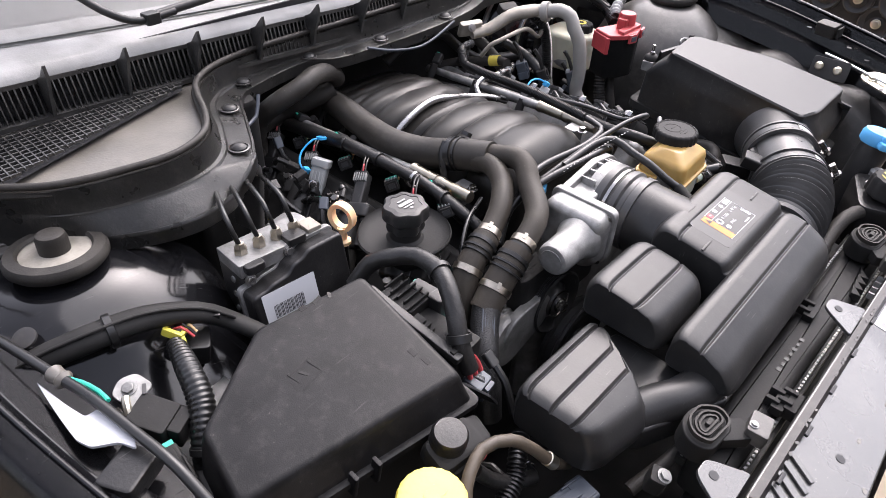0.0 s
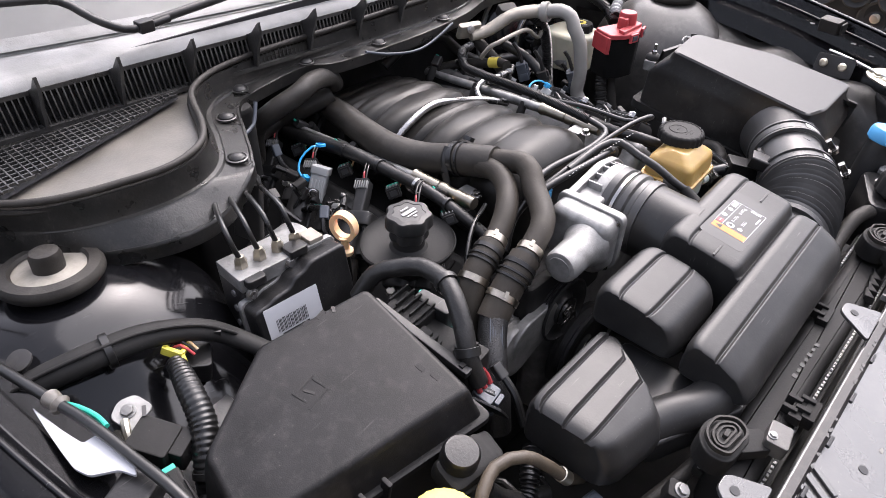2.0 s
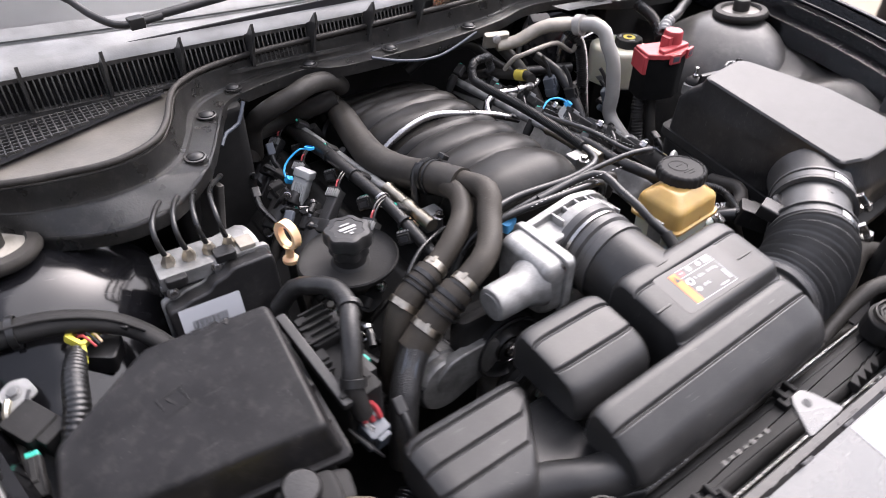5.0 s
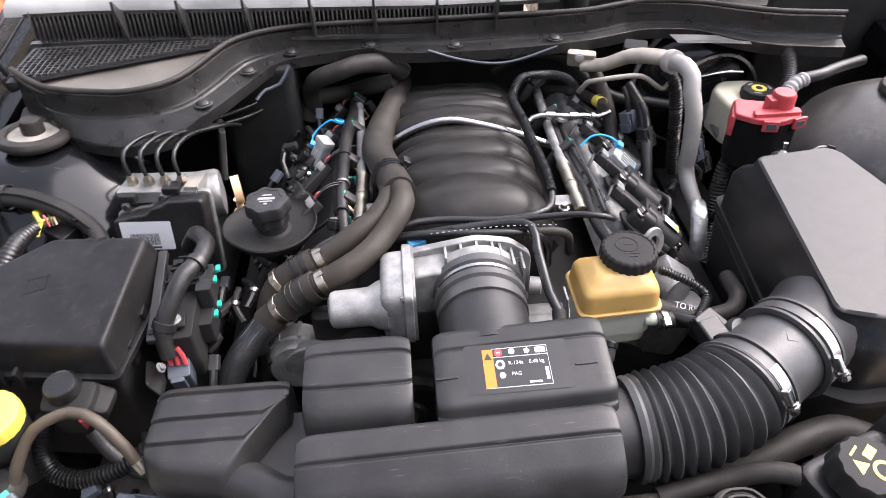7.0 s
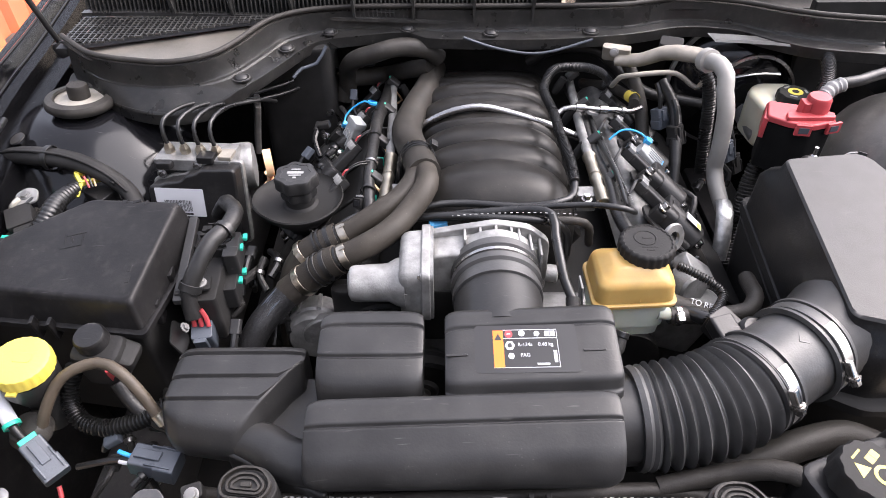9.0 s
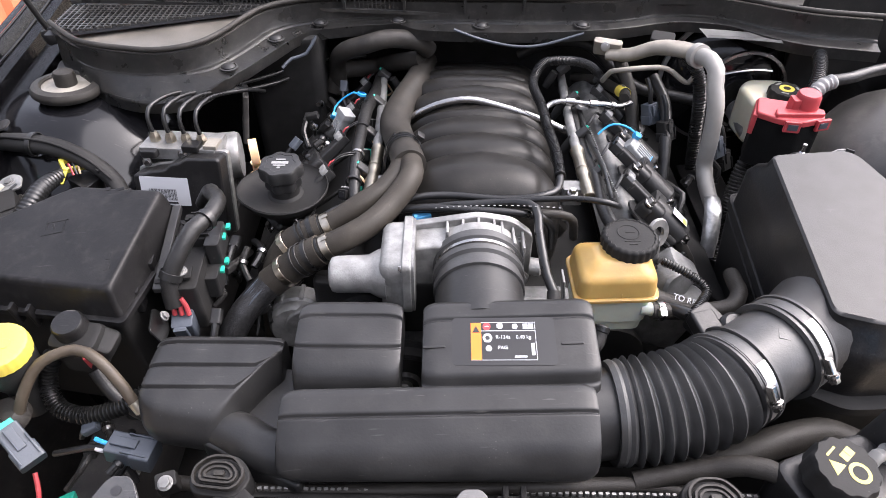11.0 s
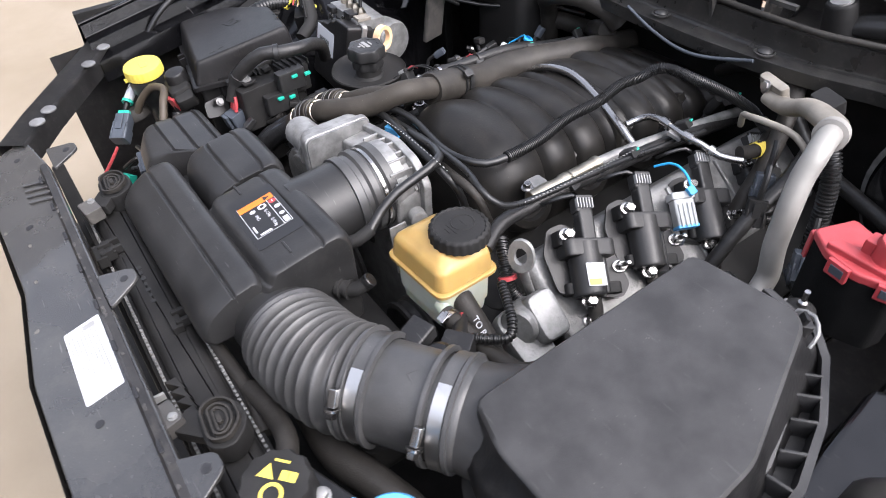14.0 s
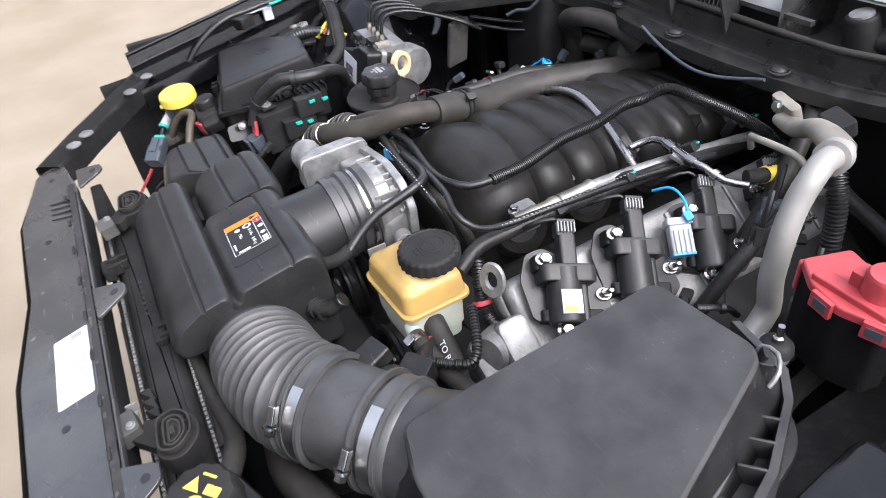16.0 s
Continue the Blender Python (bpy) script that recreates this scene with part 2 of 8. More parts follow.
COWLM = mat("cowl_black_plastic", (0.034, 0.0332, 0.032), 0.3, spec=0.8, bump=0.3, spots=0.6, spot_col=(0.105, 0.1, 0.09), flecks=0.4, scratch=0.3)
DUST = mat("dust_on_plastic", (0.1, 0.092, 0.079), 0.34, spec=0.75, scale=14, col2=(0.16, 0.147, 0.127), bump=0.3, spots=0.55, spot_col=(0.075, 0.07, 0.062), flecks=0.5)
DISHM = mat("pale_dusty_dish", (0.2, 0.185, 0.155), 0.5, scale=30, col2=(0.36, 0.335, 0.29), bump=0.3, spots=0.4, spot_col=(0.11, 0.1, 0.085))
# Blue tint puts sky reflection into black paint; the spots are dust.
APRONM = mat("dusty_sky_tinted_black", (0.02, 0.0225, 0.027), 0.3, spec=0.5, scale=14, col2=(0.036, 0.039, 0.044), bump=0.12, spots=0.45, spot_col=(0.085, 0.085, 0.085), flecks=0.5, scratch=0.3)
PANELM = mat("dusty_grey_panel", (0.03, 0.0296, 0.029), 0.27, spec=0.8, scale=9, col2=(0.05, 0.0488, 0.0465), bump=0.22, spots=0.3, spot_col=(0.13, 0.12, 0.105), flecks=0.8, coat=0.6, scratch=0.7)
CAST = mat("cast_aluminium", (0.3, 0.298, 0.29), 0.56, 0.6, scale=60, bump=0.35, bscale=420, spots=0.25, spot_col=(0.3, 0.29, 0.27))
STEEL = mat("bright_steel", (0.42, 0.41, 0.4), 0.26, 1.0, bump=0.08, var=0.1)
PIPEM = mat("aluminium_pipe", (0.33, 0.318, 0.295), 0.55, 0.3, bump=0.12, var=0.1)
BRIGHT = mat("bright_clamp_steel", (0.66, 0.65, 0.63), 0.3, 1.0, bump=0.08, var=0.08, scratch=0.3)
HOSEM = mat("dusty_brown_black_hose", (0.036, 0.031, 0.025), 0.55, spec=0.3, bump=0.35, bscale=500, spots=0.3, spot_col=(0.085, 0.074, 0.06), flecks=0.4)
FOIL = mat("crinkled_foil_wrap", (0.5, 0.5, 0.49), 0.4, 0.8, bump=1.0, bscale=140, var=0.25, scale=60)
CLAMPM = mat("dull_warm_steel", (0.52, 0.47, 0.39), 0.32, 1.0, bump=0.1, var=0.2, scale=80, spots=0.3, spot_col=(0.2, 0.17, 0.13))
FELT = mat("black_felt_wrap", (0.006, 0.006, 0.006), 0.9, spec=0.12, bump=0.5, bscale=700)
ZINC = mat("zinc_plated", (0.6, 0.56, 0.46), 0.34, 1.0, bump=0.15)
GOLD = mat("brass_passivated", (0.36, 0.33, 0.27), 0.36, 1.0, bump=0.15)
AMBER = mat("amber_translucent_plastic", (0.44, 0.285, 0.092), 0.34, var=0.16, scale=18, bump=0.08, sss=0.3)
CREAM = mat("grey_green_plastic", (0.5, 0.53, 0.45), 0.45, var=0.08, sss=0.4)
PALE = mat("cream_plastic_tank", (0.55, 0.53, 0.42), 0.45, var=0.08, sss=0.2)
RED = mat("faded_red_plastic", (0.42, 0.055, 0.062), 0.42, var=0.22)
YELLOW = mat("yellow_plastic", (0.7, 0.56, 0.09), 0.45, var=0.08, spots=0.2, spot_col=(0.55, 0.42, 0.06))
LEMON = mat("lemon_yellow_plastic", (0.62, 0.55, 0.07), 0.42, var=0.15)
BLUE = mat("sky_blue_plastic", (0.1, 0.42, 0.78), 0.4, var=0.06)
BLUEW = mat("blue_wire", (0.03, 0.36, 0.72), 0.4, var=0.05)
GREEN = mat("teal_clip", (0.02, 0.42, 0.3), 0.4, var=0.05)
PEACH = mat("peach_plastic", (0.85, 0.56, 0.33), 0.45, var=0.06, sss=0.2)
GREYP = mat("light_grey_connector", (0.27, 0.27, 0.265), 0.45, var=0.1)
PALEG = mat("pale_grey_plug", (0.36, 0.37, 0.37), 0.42, var=0.08)
MIDGREY = mat("mid_grey_connector", (0.062, 0.072, 0.088), 0.4, var=0.12)
WHITEP = mat("white_label", (0.55, 0.56, 0.585), 0.55, var=0.03, bump=0.03)
INK = mat("ink_black", (0.02, 0.02, 0.022), 0.5, var=0.05, bump=0.02)
GLOSSB = mat("gloss_black_label", (0.014, 0.014, 0.015), 0.38, var=0.05, bump=0.02)
ORANGE = mat("orange_label", (0.8, 0.19, 0.02), 0.45, var=0.03, bump=0.02)
TAN = mat("tan_rubber_hose", (0.068, 0.053, 0.037), 0.55, var=0.25, bump=0.3)
FLOORM = mat("pale_concrete", (0.25, 0.205, 0.145), 0.8, scale=2.0, col2=(0.31, 0.26, 0.195), bump=0.3, bscale=80, spots=0.25, spot_col=(0.2, 0.16, 0.12))
REDWALL = mat("red_painted_steel", (0.72, 0.15, 0.075), 0.45, var=0.12, scale=3)
YWALL = mat("yellow_paint_stripe", (0.8, 0.5, 0.03), 0.5, var=0.08)
BRAID = mat("braided_sleeve", (0.014, 0.014, 0.0145), 0.42, scale=300, var=0.6, bump=0.8, bscale=600)
CASTD = mat("dull_cast_aluminium", (0.24, 0.24, 0.235), 0.48, 0.5, scale=50, bump=0.5, bscale=300, spots=0.4, spot_col=(0.12, 0.115, 0.11))
FOAM = mat("grey_black_foam_hose", (0.033, 0.0295, 0.025), 0.5, spec=0.35, scale=40, bump=0.16, bscale=250, spots=0.25, spot_col=(0.085, 0.08, 0.075))
STRIP = mat("pale_dusty_plastic", (0.17, 0.17, 0.165), 0.45, scale=12, col2=(0.3, 0.3, 0.295), bump=0.3)
PIPEG = mat("dusty_aluminium_pipe", (0.3, 0.275, 0.235), 0.6, 0.35, bump=0.2, spots=0.3, spot_col=(0.2, 0.18, 0.15))
WALLM = mat("grey_painted_block", (0.13, 0.125, 0.12), 0.85, var=0.2, scale=1.5, bump=0.3, bscale=40)
MANI = mat("dusty_black_manifold", (0.015, 0.014, 0.0128), 0.36, spec=0.23, scale=20, bump=0.15, spots=0.2, spot_col=(0.07, 0.062, 0.05), flecks=0.2)
BELLM = mat("ribbed_intake_rubber", (0.055, 0.0546, 0.0542), 0.38, spec=0.55, bump=0.2, spots=0.25, spot_col=(0.065, 0.062, 0.058), flecks=0.25, scratch=0.25)
TOWERM = mat("dusty_grey_metal", (0.045, 0.043, 0.041), 0.36, scale=11, col2=(0.085, 0.08, 0.074), bump=0.25, spots=0.55, spot_col=(0.17, 0.16, 0.145), flecks=0.4)
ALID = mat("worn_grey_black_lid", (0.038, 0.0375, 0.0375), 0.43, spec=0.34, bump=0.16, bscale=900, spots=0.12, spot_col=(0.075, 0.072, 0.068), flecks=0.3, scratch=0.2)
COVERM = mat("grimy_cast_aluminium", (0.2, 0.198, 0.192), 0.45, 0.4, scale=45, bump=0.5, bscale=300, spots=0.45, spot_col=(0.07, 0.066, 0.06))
# Pale base colour holds the sky's reflection as well as dust.
GLASS = mat("dusty_sky_pale_glass", (0.22, 0.225, 0.222), 0.14, bump=0.0, rvar=0.02, var=0.02, coat=0.3)

# ---- the setting ----
bm = bmesh.new()
loft(bm, [[(-60, -60, 0), (60, -60, 0)], [(-60, 60, 0), (60, 60, 0)]], False, False, False)
single("ground", bm, FLOORM, "pale dusty concrete floor round the car", "floor", kind="structure")

door = thing("wall_west", "red steel sheeting with a yellow foot rail", "wall", (-2.12, 3.0, 0), kind="structure")
prof = []
for k in range(26):
    y = 1.9 + k * 0.2
    prof += [(-2.12, y), (-2.12, y + 0.08), (-2.09, y + 0.11), (-2.09, y + 0.17)]
prof = prof + [(-2.16, prof[-1][1]), (-2.16, 1.9)]
bm = loft(bmesh.new(), [[(x, y, 0.06) for x, y in prof], [(x, y, 1.1) for x, y in prof]])
part("sheet", bm, REDWALL, door)
part("foot_rail", rbox(at(-2.07, 4.5, 0.03), 0.03, 5.2, 0.06), YWALL, door, "yellow painted foot rail")

# Two unseen walls, added to darken what the engine bay reflects.
single("wall_south", rbox(at(0, -4.3, 1.7), 14.0, 0.2, 3.4, 0.01, 0.005), WALLM, "plain grey wall added out of view opposite the front of the car", "wall", kind="structure")
single("wall_southwest", rbox(at(-5.6, -1.9, 2.0), 0.2, 4.6, 4.0, 0.01, 0.005), WALLM, "plain grey wall added out of view beyond the red sheeting", "wall", kind="structure")

# body shell of the car
body = thing("car_body", "black painted engine bay shell with strut towers and wings", "car", (0, 0.3, 0))


CREST = {-1: [(-0.73, -0.05, 0.845), (-0.765, 0.12, 0.86), (-0.798, 0.31, 0.878), (-0.818, 0.5, 0.893), (-0.84, 0.7, 0.895), (-0.88, 1.0, 0.9), (-0.92, 1.35, 0.91)],
         1: [(0.765, -0.07, 0.872), (0.79, 0.0, 0.885), (0.812, 0.1, 0.898), (0.837, 0.23, 0.913), (0.86, 0.4, 0.925), (0.885, 0.7, 0.94), (0.92, 1.35, 0.96)]}
LEDGE = [(0.10, -0.085), (0.088, -0.05), (0.06, -0.046), (0.054, -0.026), (0.034, -0.022), (0.026, -0.002), (0.022, 0.0), (0.004, 0.0), (0.0, -0.002), (-0.012, -0.014), (-0.04, -0.07), (-0.06, -0.16), (-0.062, -0.32)]


def wing_loops(s):
    line = crom(CREST[s], 0.04)[0]
    return [[(p.x - s * dx, p.y, p.z + dz) for dx, dz in LEDGE] for p in line]


for s in (-1, 1):
    bm = bmesh.new()
    loft(bm, wing_loops(s), False, False, False)
    bmesh.ops.solidify(bm, geom=bm.faces[:], thickness=0.0025)
    wing = part("wing", bm, PAINT, body)
    # Beads added along the folds to draw their thin highlight lines.
    for dx, dz in ((0.0225, 0.002), (0.034, -0.02), (0.057, -0.044)):
        part("highlight_bead", tube([(p[0] - s * dx, p[1], p[2] + dz) for p in CREST[s]], 0.0022, 8), PAINT, wing)
    # inner apron
    bm = bmesh.new()
    loops = []
    for k in range(12):
        y = -0.12 + k * 0.085
        bend = 0.012 * math.sin(k * 1.1)
        loops.append([(s * (x + bend), y, z) for x, z in ((0.62, 0.3), (0.655, 0.5), (0.68, 0.66), (0.70, 0.74), (0.715, 0.80))])
    loft(bm, loops, False, False, False)
    bmesh.ops.solidify(bm, geom=bm.faces[:], thickness=0.003)
    part("apron", bm, DUSTY, body, "dusty black inner apron")
    # strut tower
    bm = bmesh.new()
    prof = [(0.205, 0.35), (0.2, 0.55), (0.193, 0.68), (0.187, 0.735), (0.18, 0.765), (0.167, 0.789), (0.148, 0.808), (0.127, 0.822), (0.098, 0.839), (0.07, 0.85), (0.05, 0.853)]
    k = 1 if s < 0 else 0.88
    cx, cy, up = (-0.662, 0.485, 0) if s < 0 else (0.738, 0.45, 0.012)
    lathe([(r * k, z + up) for r, z in prof], at(cx, cy, 0) @ Matrix.Diagonal((1, 0.86 if s < 0 else 1, 1, 1)), 48, bm, False, True)
    if s < 0:
        # the foot of the tower sweeps out to the front only
        for v in bm.verts:
            dx, dy = v.co.x - cx, (v.co.y - cy) / 0.86
            ahead = max(0, -dy / max(0.001, math.hypot(dx, dy))) ** 1.5
            v.co.y -= ahead * float(np.interp(v.co.z, (0.35, 0.68, 0.735, 0.765, 0.789), (0.13, 0.12, 0.06, 0.02, 0.0)))
    part("strut_tower", bm, PAINT if s < 0 else TOWERM, body, "domed glossy black strut tower" if s < 0 else "dusty grey strut tower")
# dented apron panel in front of the passenger side tower
bm = bmesh.new()
loops = []
for k in range(15):
    y = 0.14 + k * 0.018
    rise = 0.035 * max(0, (y - 0.24) / 0.15) ** 2
    loops.append([(x + 0.003 * math.sin(k * 0.9), y, z + rise * (1 if x > -0.7 else 0.4) + 0.004 * math.sin(k * 0.7 + x * 30)) for x, z in ((-0.75, 0.80), (-0.725, 0.785), (-0.69, 0.762), (-0.65, 0.75), (-0.61, 0.745), (-0.575, 0.735), (-0.56, 0.70), (-0.555, 0.58))])
loft(bm, loops, False, False, False)
bmesh.ops.solidify(bm, geom=bm.faces[:], thickness=0.002)
part("apron_shelf", bm, APRONM, body, "dented dark metal panel beside the tower")
# folded apron shelf in front of the driver side tower
bm = bmesh.new()
rows = []
for k in range(19):
    y = 0.43 - k * 0.027
    rows.append([(x + 0.01 * math.sin(7 * y * 6), y, z + 0.012 * math.sin(y * 34 + x * 20) - 0.05 * max(0, 0.2 - y)) for x, z in ((0.60, 0.70), (0.625, 0.775), (0.65, 0.80), (0.69, 0.812), (0.73, 0.82), (0.765, 0.828), (0.79, 0.80))])
loft(bm, rows, False, False, False)
bmesh.ops.solidify(bm, geom=bm.faces[:], thickness=0.002)
part("apron_shelf", bm, TOWERM, body, "dusty folded metal shelf beside the tower")
# firewall and floor
bm = bmesh.new()
rbox(at(0, 0.80, 0.58), 1.36, 0.02, 0.62, bm=bm)
part("firewall", bm, MATT, body)
for s, x in ((-1, -0.75), (1, 0.76)):
    part("side_bulkhead", rbox(at(x, 0.69, 0.58 if s < 0 else 0.66), 0.34, 0.02, 0.44 if s < 0 else 0.56), MATT, body)
    part("side_skin", rbox(at(x + s * 0.1, 0.33, 0.6), 0.02, 0.74, 0.44), MATT, body)
bm = bmesh.new()
rbox(at(0, 0.3, 0.28), 1.3, 1.2, 0.02, bm=bm)
part("undertray", bm, MATT, body)
bm = bmesh.new()
rbox(at(0, -0.19, 0.5), 1.0, 0.02, 0.42, bm=bm)
part("condenser", bm, MATT, body)
# sub frame rails
for s in (-1, 1):
    part("chassis_rail", rbox(at(s * 0.5, 0.25, 0.5), 0.09, 0.95, 0.12, 0.012, 0.004), DUSTY, body)

# front upper panel
panel = thing("slam_panel", "dusty grey slam panel with lugs and slots above the radiator", "panel", (0, -0.25, 0.78))
out = [(-0.455, -0.215), (-0.34, -0.198), (-0.02, -0.202), (0.36, -0.208), (0.46, -0.22), (0.44, -0.265), (0.3, -0.3), (0.05, -0.305), (-0.1, -0.285), (-0.3, -0.29), (-0.44, -0.26)]
n_up = Vector((0, 0.18, 1)).normalized()
PM = Matrix.Translation((0, -0.2, 0.797)) @ Matrix.Rotation(radians(11), 4, "X") @ Matrix.Translation((0, 0.2, 0))
bm = prism(out, -0.008, 0.0, 0.012, 0.003, 0, 0, PM)
part("sheet", bm, PANELM, panel)
bm = bmesh.new()
loft(bm, [[PM @ Vector(p) for p in ring] for ring in ([(-0.34, -0.199, 0.006), (-0.02, -0.203, 0.006), (0.36, -0.209, 0.006)], [(-0.34, -0.207, 0.008), (-0.02, -0.211, 0.008), (0.36, -0.217, 0.008)], [(-0.34, -0.212, 0.001), (-0.02, -0.216, 0.001), (0.36, -0.222, 0.001)])], False, False, False)
part("rear_lip", bm, DUSTY, panel)
bm = bmesh.new()
loft(bm, [[(-0.34, -0.2, z), (-0.02, -0.204, z), (0.36, -0.21, z)] for z in (0.797, 0.73)], False, False, False)
part("rear_skirt", bm, MATT, panel)
bm = bmesh.new()
loft(bm, [[(-0.44, -0.262, z), (-0.3, -0.291, z), (-0.1, -0.288, z), (0.05, -0.306, z), (0.3, -0.302, z), (0.44, -0.266, z)] for z in (0.778, 0.70)], False, False, False)
part("front_skirt", bm, MATT, panel)
for s in (-1, 1):
    rail = [(s * 0.44, -0.235, 0.797), (s * 0.52, -0.18, 0.80), (s * 0.62, -0.1, 0.805), (s * 0.72, -0.02, 0.81), (s * 0.79, 0.05, 0.815)]
    bm = bmesh.new()
    loops = []
    for i, p in enumerate(rail):
        q = Vector(p)
        d = Vector((-0.08 * s, -0.1, 0)).normalized() if i else Vector((0, -1, 0))
        side = Vector((s * 0.6, -0.8, 0)).normalized()
        w = 0.028
        loops.append([q + side * w * 0.9 + Vector((0, 0, -0.05)), q + side * w * 0.9 + Vector((0, 0, -0.004)), q + side * w * 0.7, q - side * w * 0.7, q - side * w * 0.9 + Vector((0, 0, -0.006)), q - side * w + Vector((0, 0, -0.035))])
    loft(bm, loops, False, False, False)
    bmesh.ops.solidify(bm, geom=bm.faces[:], thickness=0.002)
    part("side_rail", bm, DUSTY, panel, "dusty black headlamp rail")

# radiator
rad = thing("radiator", "black plastic radiator tank with crimped aluminium edges", "radiator", (0, -0.155, 0.4))
part("tank", prism([(-0.29, -0.178), (0.3, -0.187), (0.3, -0.136), (-0.29, -0.13)], 0.69, 0.748, 0.012, 0.012, M=I4), MATT, rad)
part("core", rbox(at(0, -0.158, 0.5), 0.62, 0.03, 0.36), MATT, rad)
for name, y0, y1, z in (("crimp_strip", -0.126, -0.132, 0.738), ("crimp_strip", -0.183, -0.192, 0.738)):
    part("crimp_rail", rbox(at(0, (y0 + y1) / 2, z - 0.01, 0, 0, -0.6), 0.58, 0.012, 0.012, 0.002, 0.001), MATT, rad)
    bm = bmesh.new()
    for k in range(82):
        x = -0.285 + k * 0.007
        yc = y0 + (y1 - y0) * (x + 0.29) / 0.59
        rbox(at(x, yc, z - 0.002, 0, 0, 10 if k % 2 else -6), 0.0046, 0.0032, 0.0075 + 0.0008 * (k % 3), 0.0008, 0.0005, bm)
    part(name, bm, CAST, rad, "crimped aluminium strip")

# cowl
cowl = thing("windscreen_cowl", "dusty black plastic cowl with a grille, fins and a rubber seal", "cowl", (0, 0.68, 0.9))
F = [(-0.7, 0.582), (-0.6, 0.482), (-0.5, 0.442), (-0.402, 0.472), (-0.371, 0.508), (-0.336, 0.574), (-0.297, 0.645), (-0.25, 0.668), (-0.14, 0.688), (-0.08, 0.662), (0.1, 0.655), (0.26, 0.672), (0.37, 0.702), (0.46, 0.69), (0.52, 0.645), (0.58, 0.61), (0.69, 0.585)]
S = [(-0.70, 0.59), (-0.625, 0.522), (-0.545, 0.497), (-0.485, 0.492), (-0.432, 0.518), (-0.4, 0.572), (-0.366, 0.648), (-0.3, 0.69), (-0.19, 0.703), (-0.06, 0.7), (0.1, 0.7), (0.256, 0.702), (0.36, 0.73), (0.46, 0.715), (0.53, 0.68), (0.6, 0.65), (0.70, 0.63)]


def pairs(A, B, n=12):
    """Both lines cut alike, section by section."""
    ra, rb = [], []
    ca, ua = crom([(x, y, 0) for x, y in A], 0.005)
    cb, ub = crom([(x, y, 0) for x, y in B], 0.005)
    ua, ub = np.array(ua), np.array(ub)
    pa, pb = np.array(ca), np.array(cb)
    us = np.linspace(0, len(A) - 1, (len(A) - 1) * n + 1)
    for u in us:
        ra.append(Vector([np.interp(u, ua, pa[:, i]) for i in range(3)]))
        rb.append(Vector([np.interp(u, ub, pb[:, i]) for i in range(3)]))
    return ra, rb


fa, sa = pairs(F, S, 8)
rows = []
for w, z in ((0.0, 0.868), (-0.012, 0.871), (-0.012, 0.8845), (0.0, 0.887), (0.05, 0.8875), (0.08, 0.8862), (0.62, 0.8895), (0.66, 0.8925), (0.76, 0.8935), (0.8, 0.897), (0.86, 0.91), (0.9, 0.923)):
    rows.append([a.lerp(b, w) + Vector((0, 0, z - 0.022 * max(0, 1 - max(0, w) / 0.62) * min(1, max(0, (-0.39 - a.x) / 0.05)))) for a, b in zip(fa, sa)])
bm = bmesh.new()
loft(bm, rows, False, False, False)
bmesh.ops.solidify(bm, geom=bm.faces[:], thickness=0.003)
part("flange", bm, COWLM, cowl)
bm = bmesh.new()
seal = [b + Vector((0, 0, 0.93)) for b in sa]
tube([tuple(p) for p in seal[::4]], 0.0046, 10, 0.012, bm=bm)
tube([(p.x, p.y + 0.004, p.z - 0.012) for p in seal[::4]], 0.0062, 8, 0.012, bm=bm)
part("seal", bm, RUBBER, cowl, "rounded rubber seal along the cowl edge")
# sunken floor behind the seal
bm = bmesh.new()
back = [Vector((p.x, max(p.y, 0.70) + 0.0, 0)) for p in sa]
loft(bm, [[p + Vector((0, 0.006, 0.918)) for p in sa], [p + Vector((0, 0.01, 0.906)) for p in sa], [Vector((p.x, 0.725, 0.908)) for p in sa]], False, False, False)
part("sunken_floor", bm, DUST, cowl, "dust covered plastic floor of the cowl")
for x, y in ((-0.337, 0.618), (-0.392, 0.512), (-0.27, 0.683), (-0.13, 0.695), (0.02, 0.675), (0.2, 0.68)):
    part("push_fastener", lathe([(0.0105, 0), (0.0105, 0.002), (0.008, 0.0045), (0.003, 0.006)], at(x, y, 0.891), 20), SATIN, cowl)
    part("fastener_ring", lathe([(0.0125, 0.0), (0.0145, 0.0005), (0.0145, 0.0025), (0.0125, 0.003)], at(x, y, 0.8895), 24, None, False, False), COWLM, cowl)
# mesh
bm = bmesh.new()
for k in range(34):
    x = -0.70 + k * 0.0095
    y0 = 0.585 + 0.0 * k if k < 4 else 0.575 + (k - 4) * 0.0032
    rbox(at(x, (y0 + 0.682) / 2, 0.921, 0, 0, 0), 0.002, max(0.01, 0.682 - y0), 0.004, 0.0005, 0.0004, bm)
for k in range(11):
    y = 0.585 + k * 0.0095
    x1 = min(-0.37, -0.66 + (y - 0.575) / 0.0032 * 0.0095)
    rbox(at((-0.705 + x1) / 2, y, 0.9205), max(0.01, x1 + 0.705), 0.002, 0.004, 0.0005, 0.0004, bm)
part("mesh_screen", bm, COWLM, cowl)
# Flat black sheet stands in for the shade below the mesh.
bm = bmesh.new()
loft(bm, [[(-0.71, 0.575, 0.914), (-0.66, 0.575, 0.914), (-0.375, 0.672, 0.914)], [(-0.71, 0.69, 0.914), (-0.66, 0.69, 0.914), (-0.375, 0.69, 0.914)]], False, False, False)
part("mesh_dark_sheet", bm, INK, cowl)
# upright grille; the whole top edge drops a little towards the middle
def lean(x):
    return -0.006 - 0.022 * min(1, max(0, (x + 0.6) / 0.6))


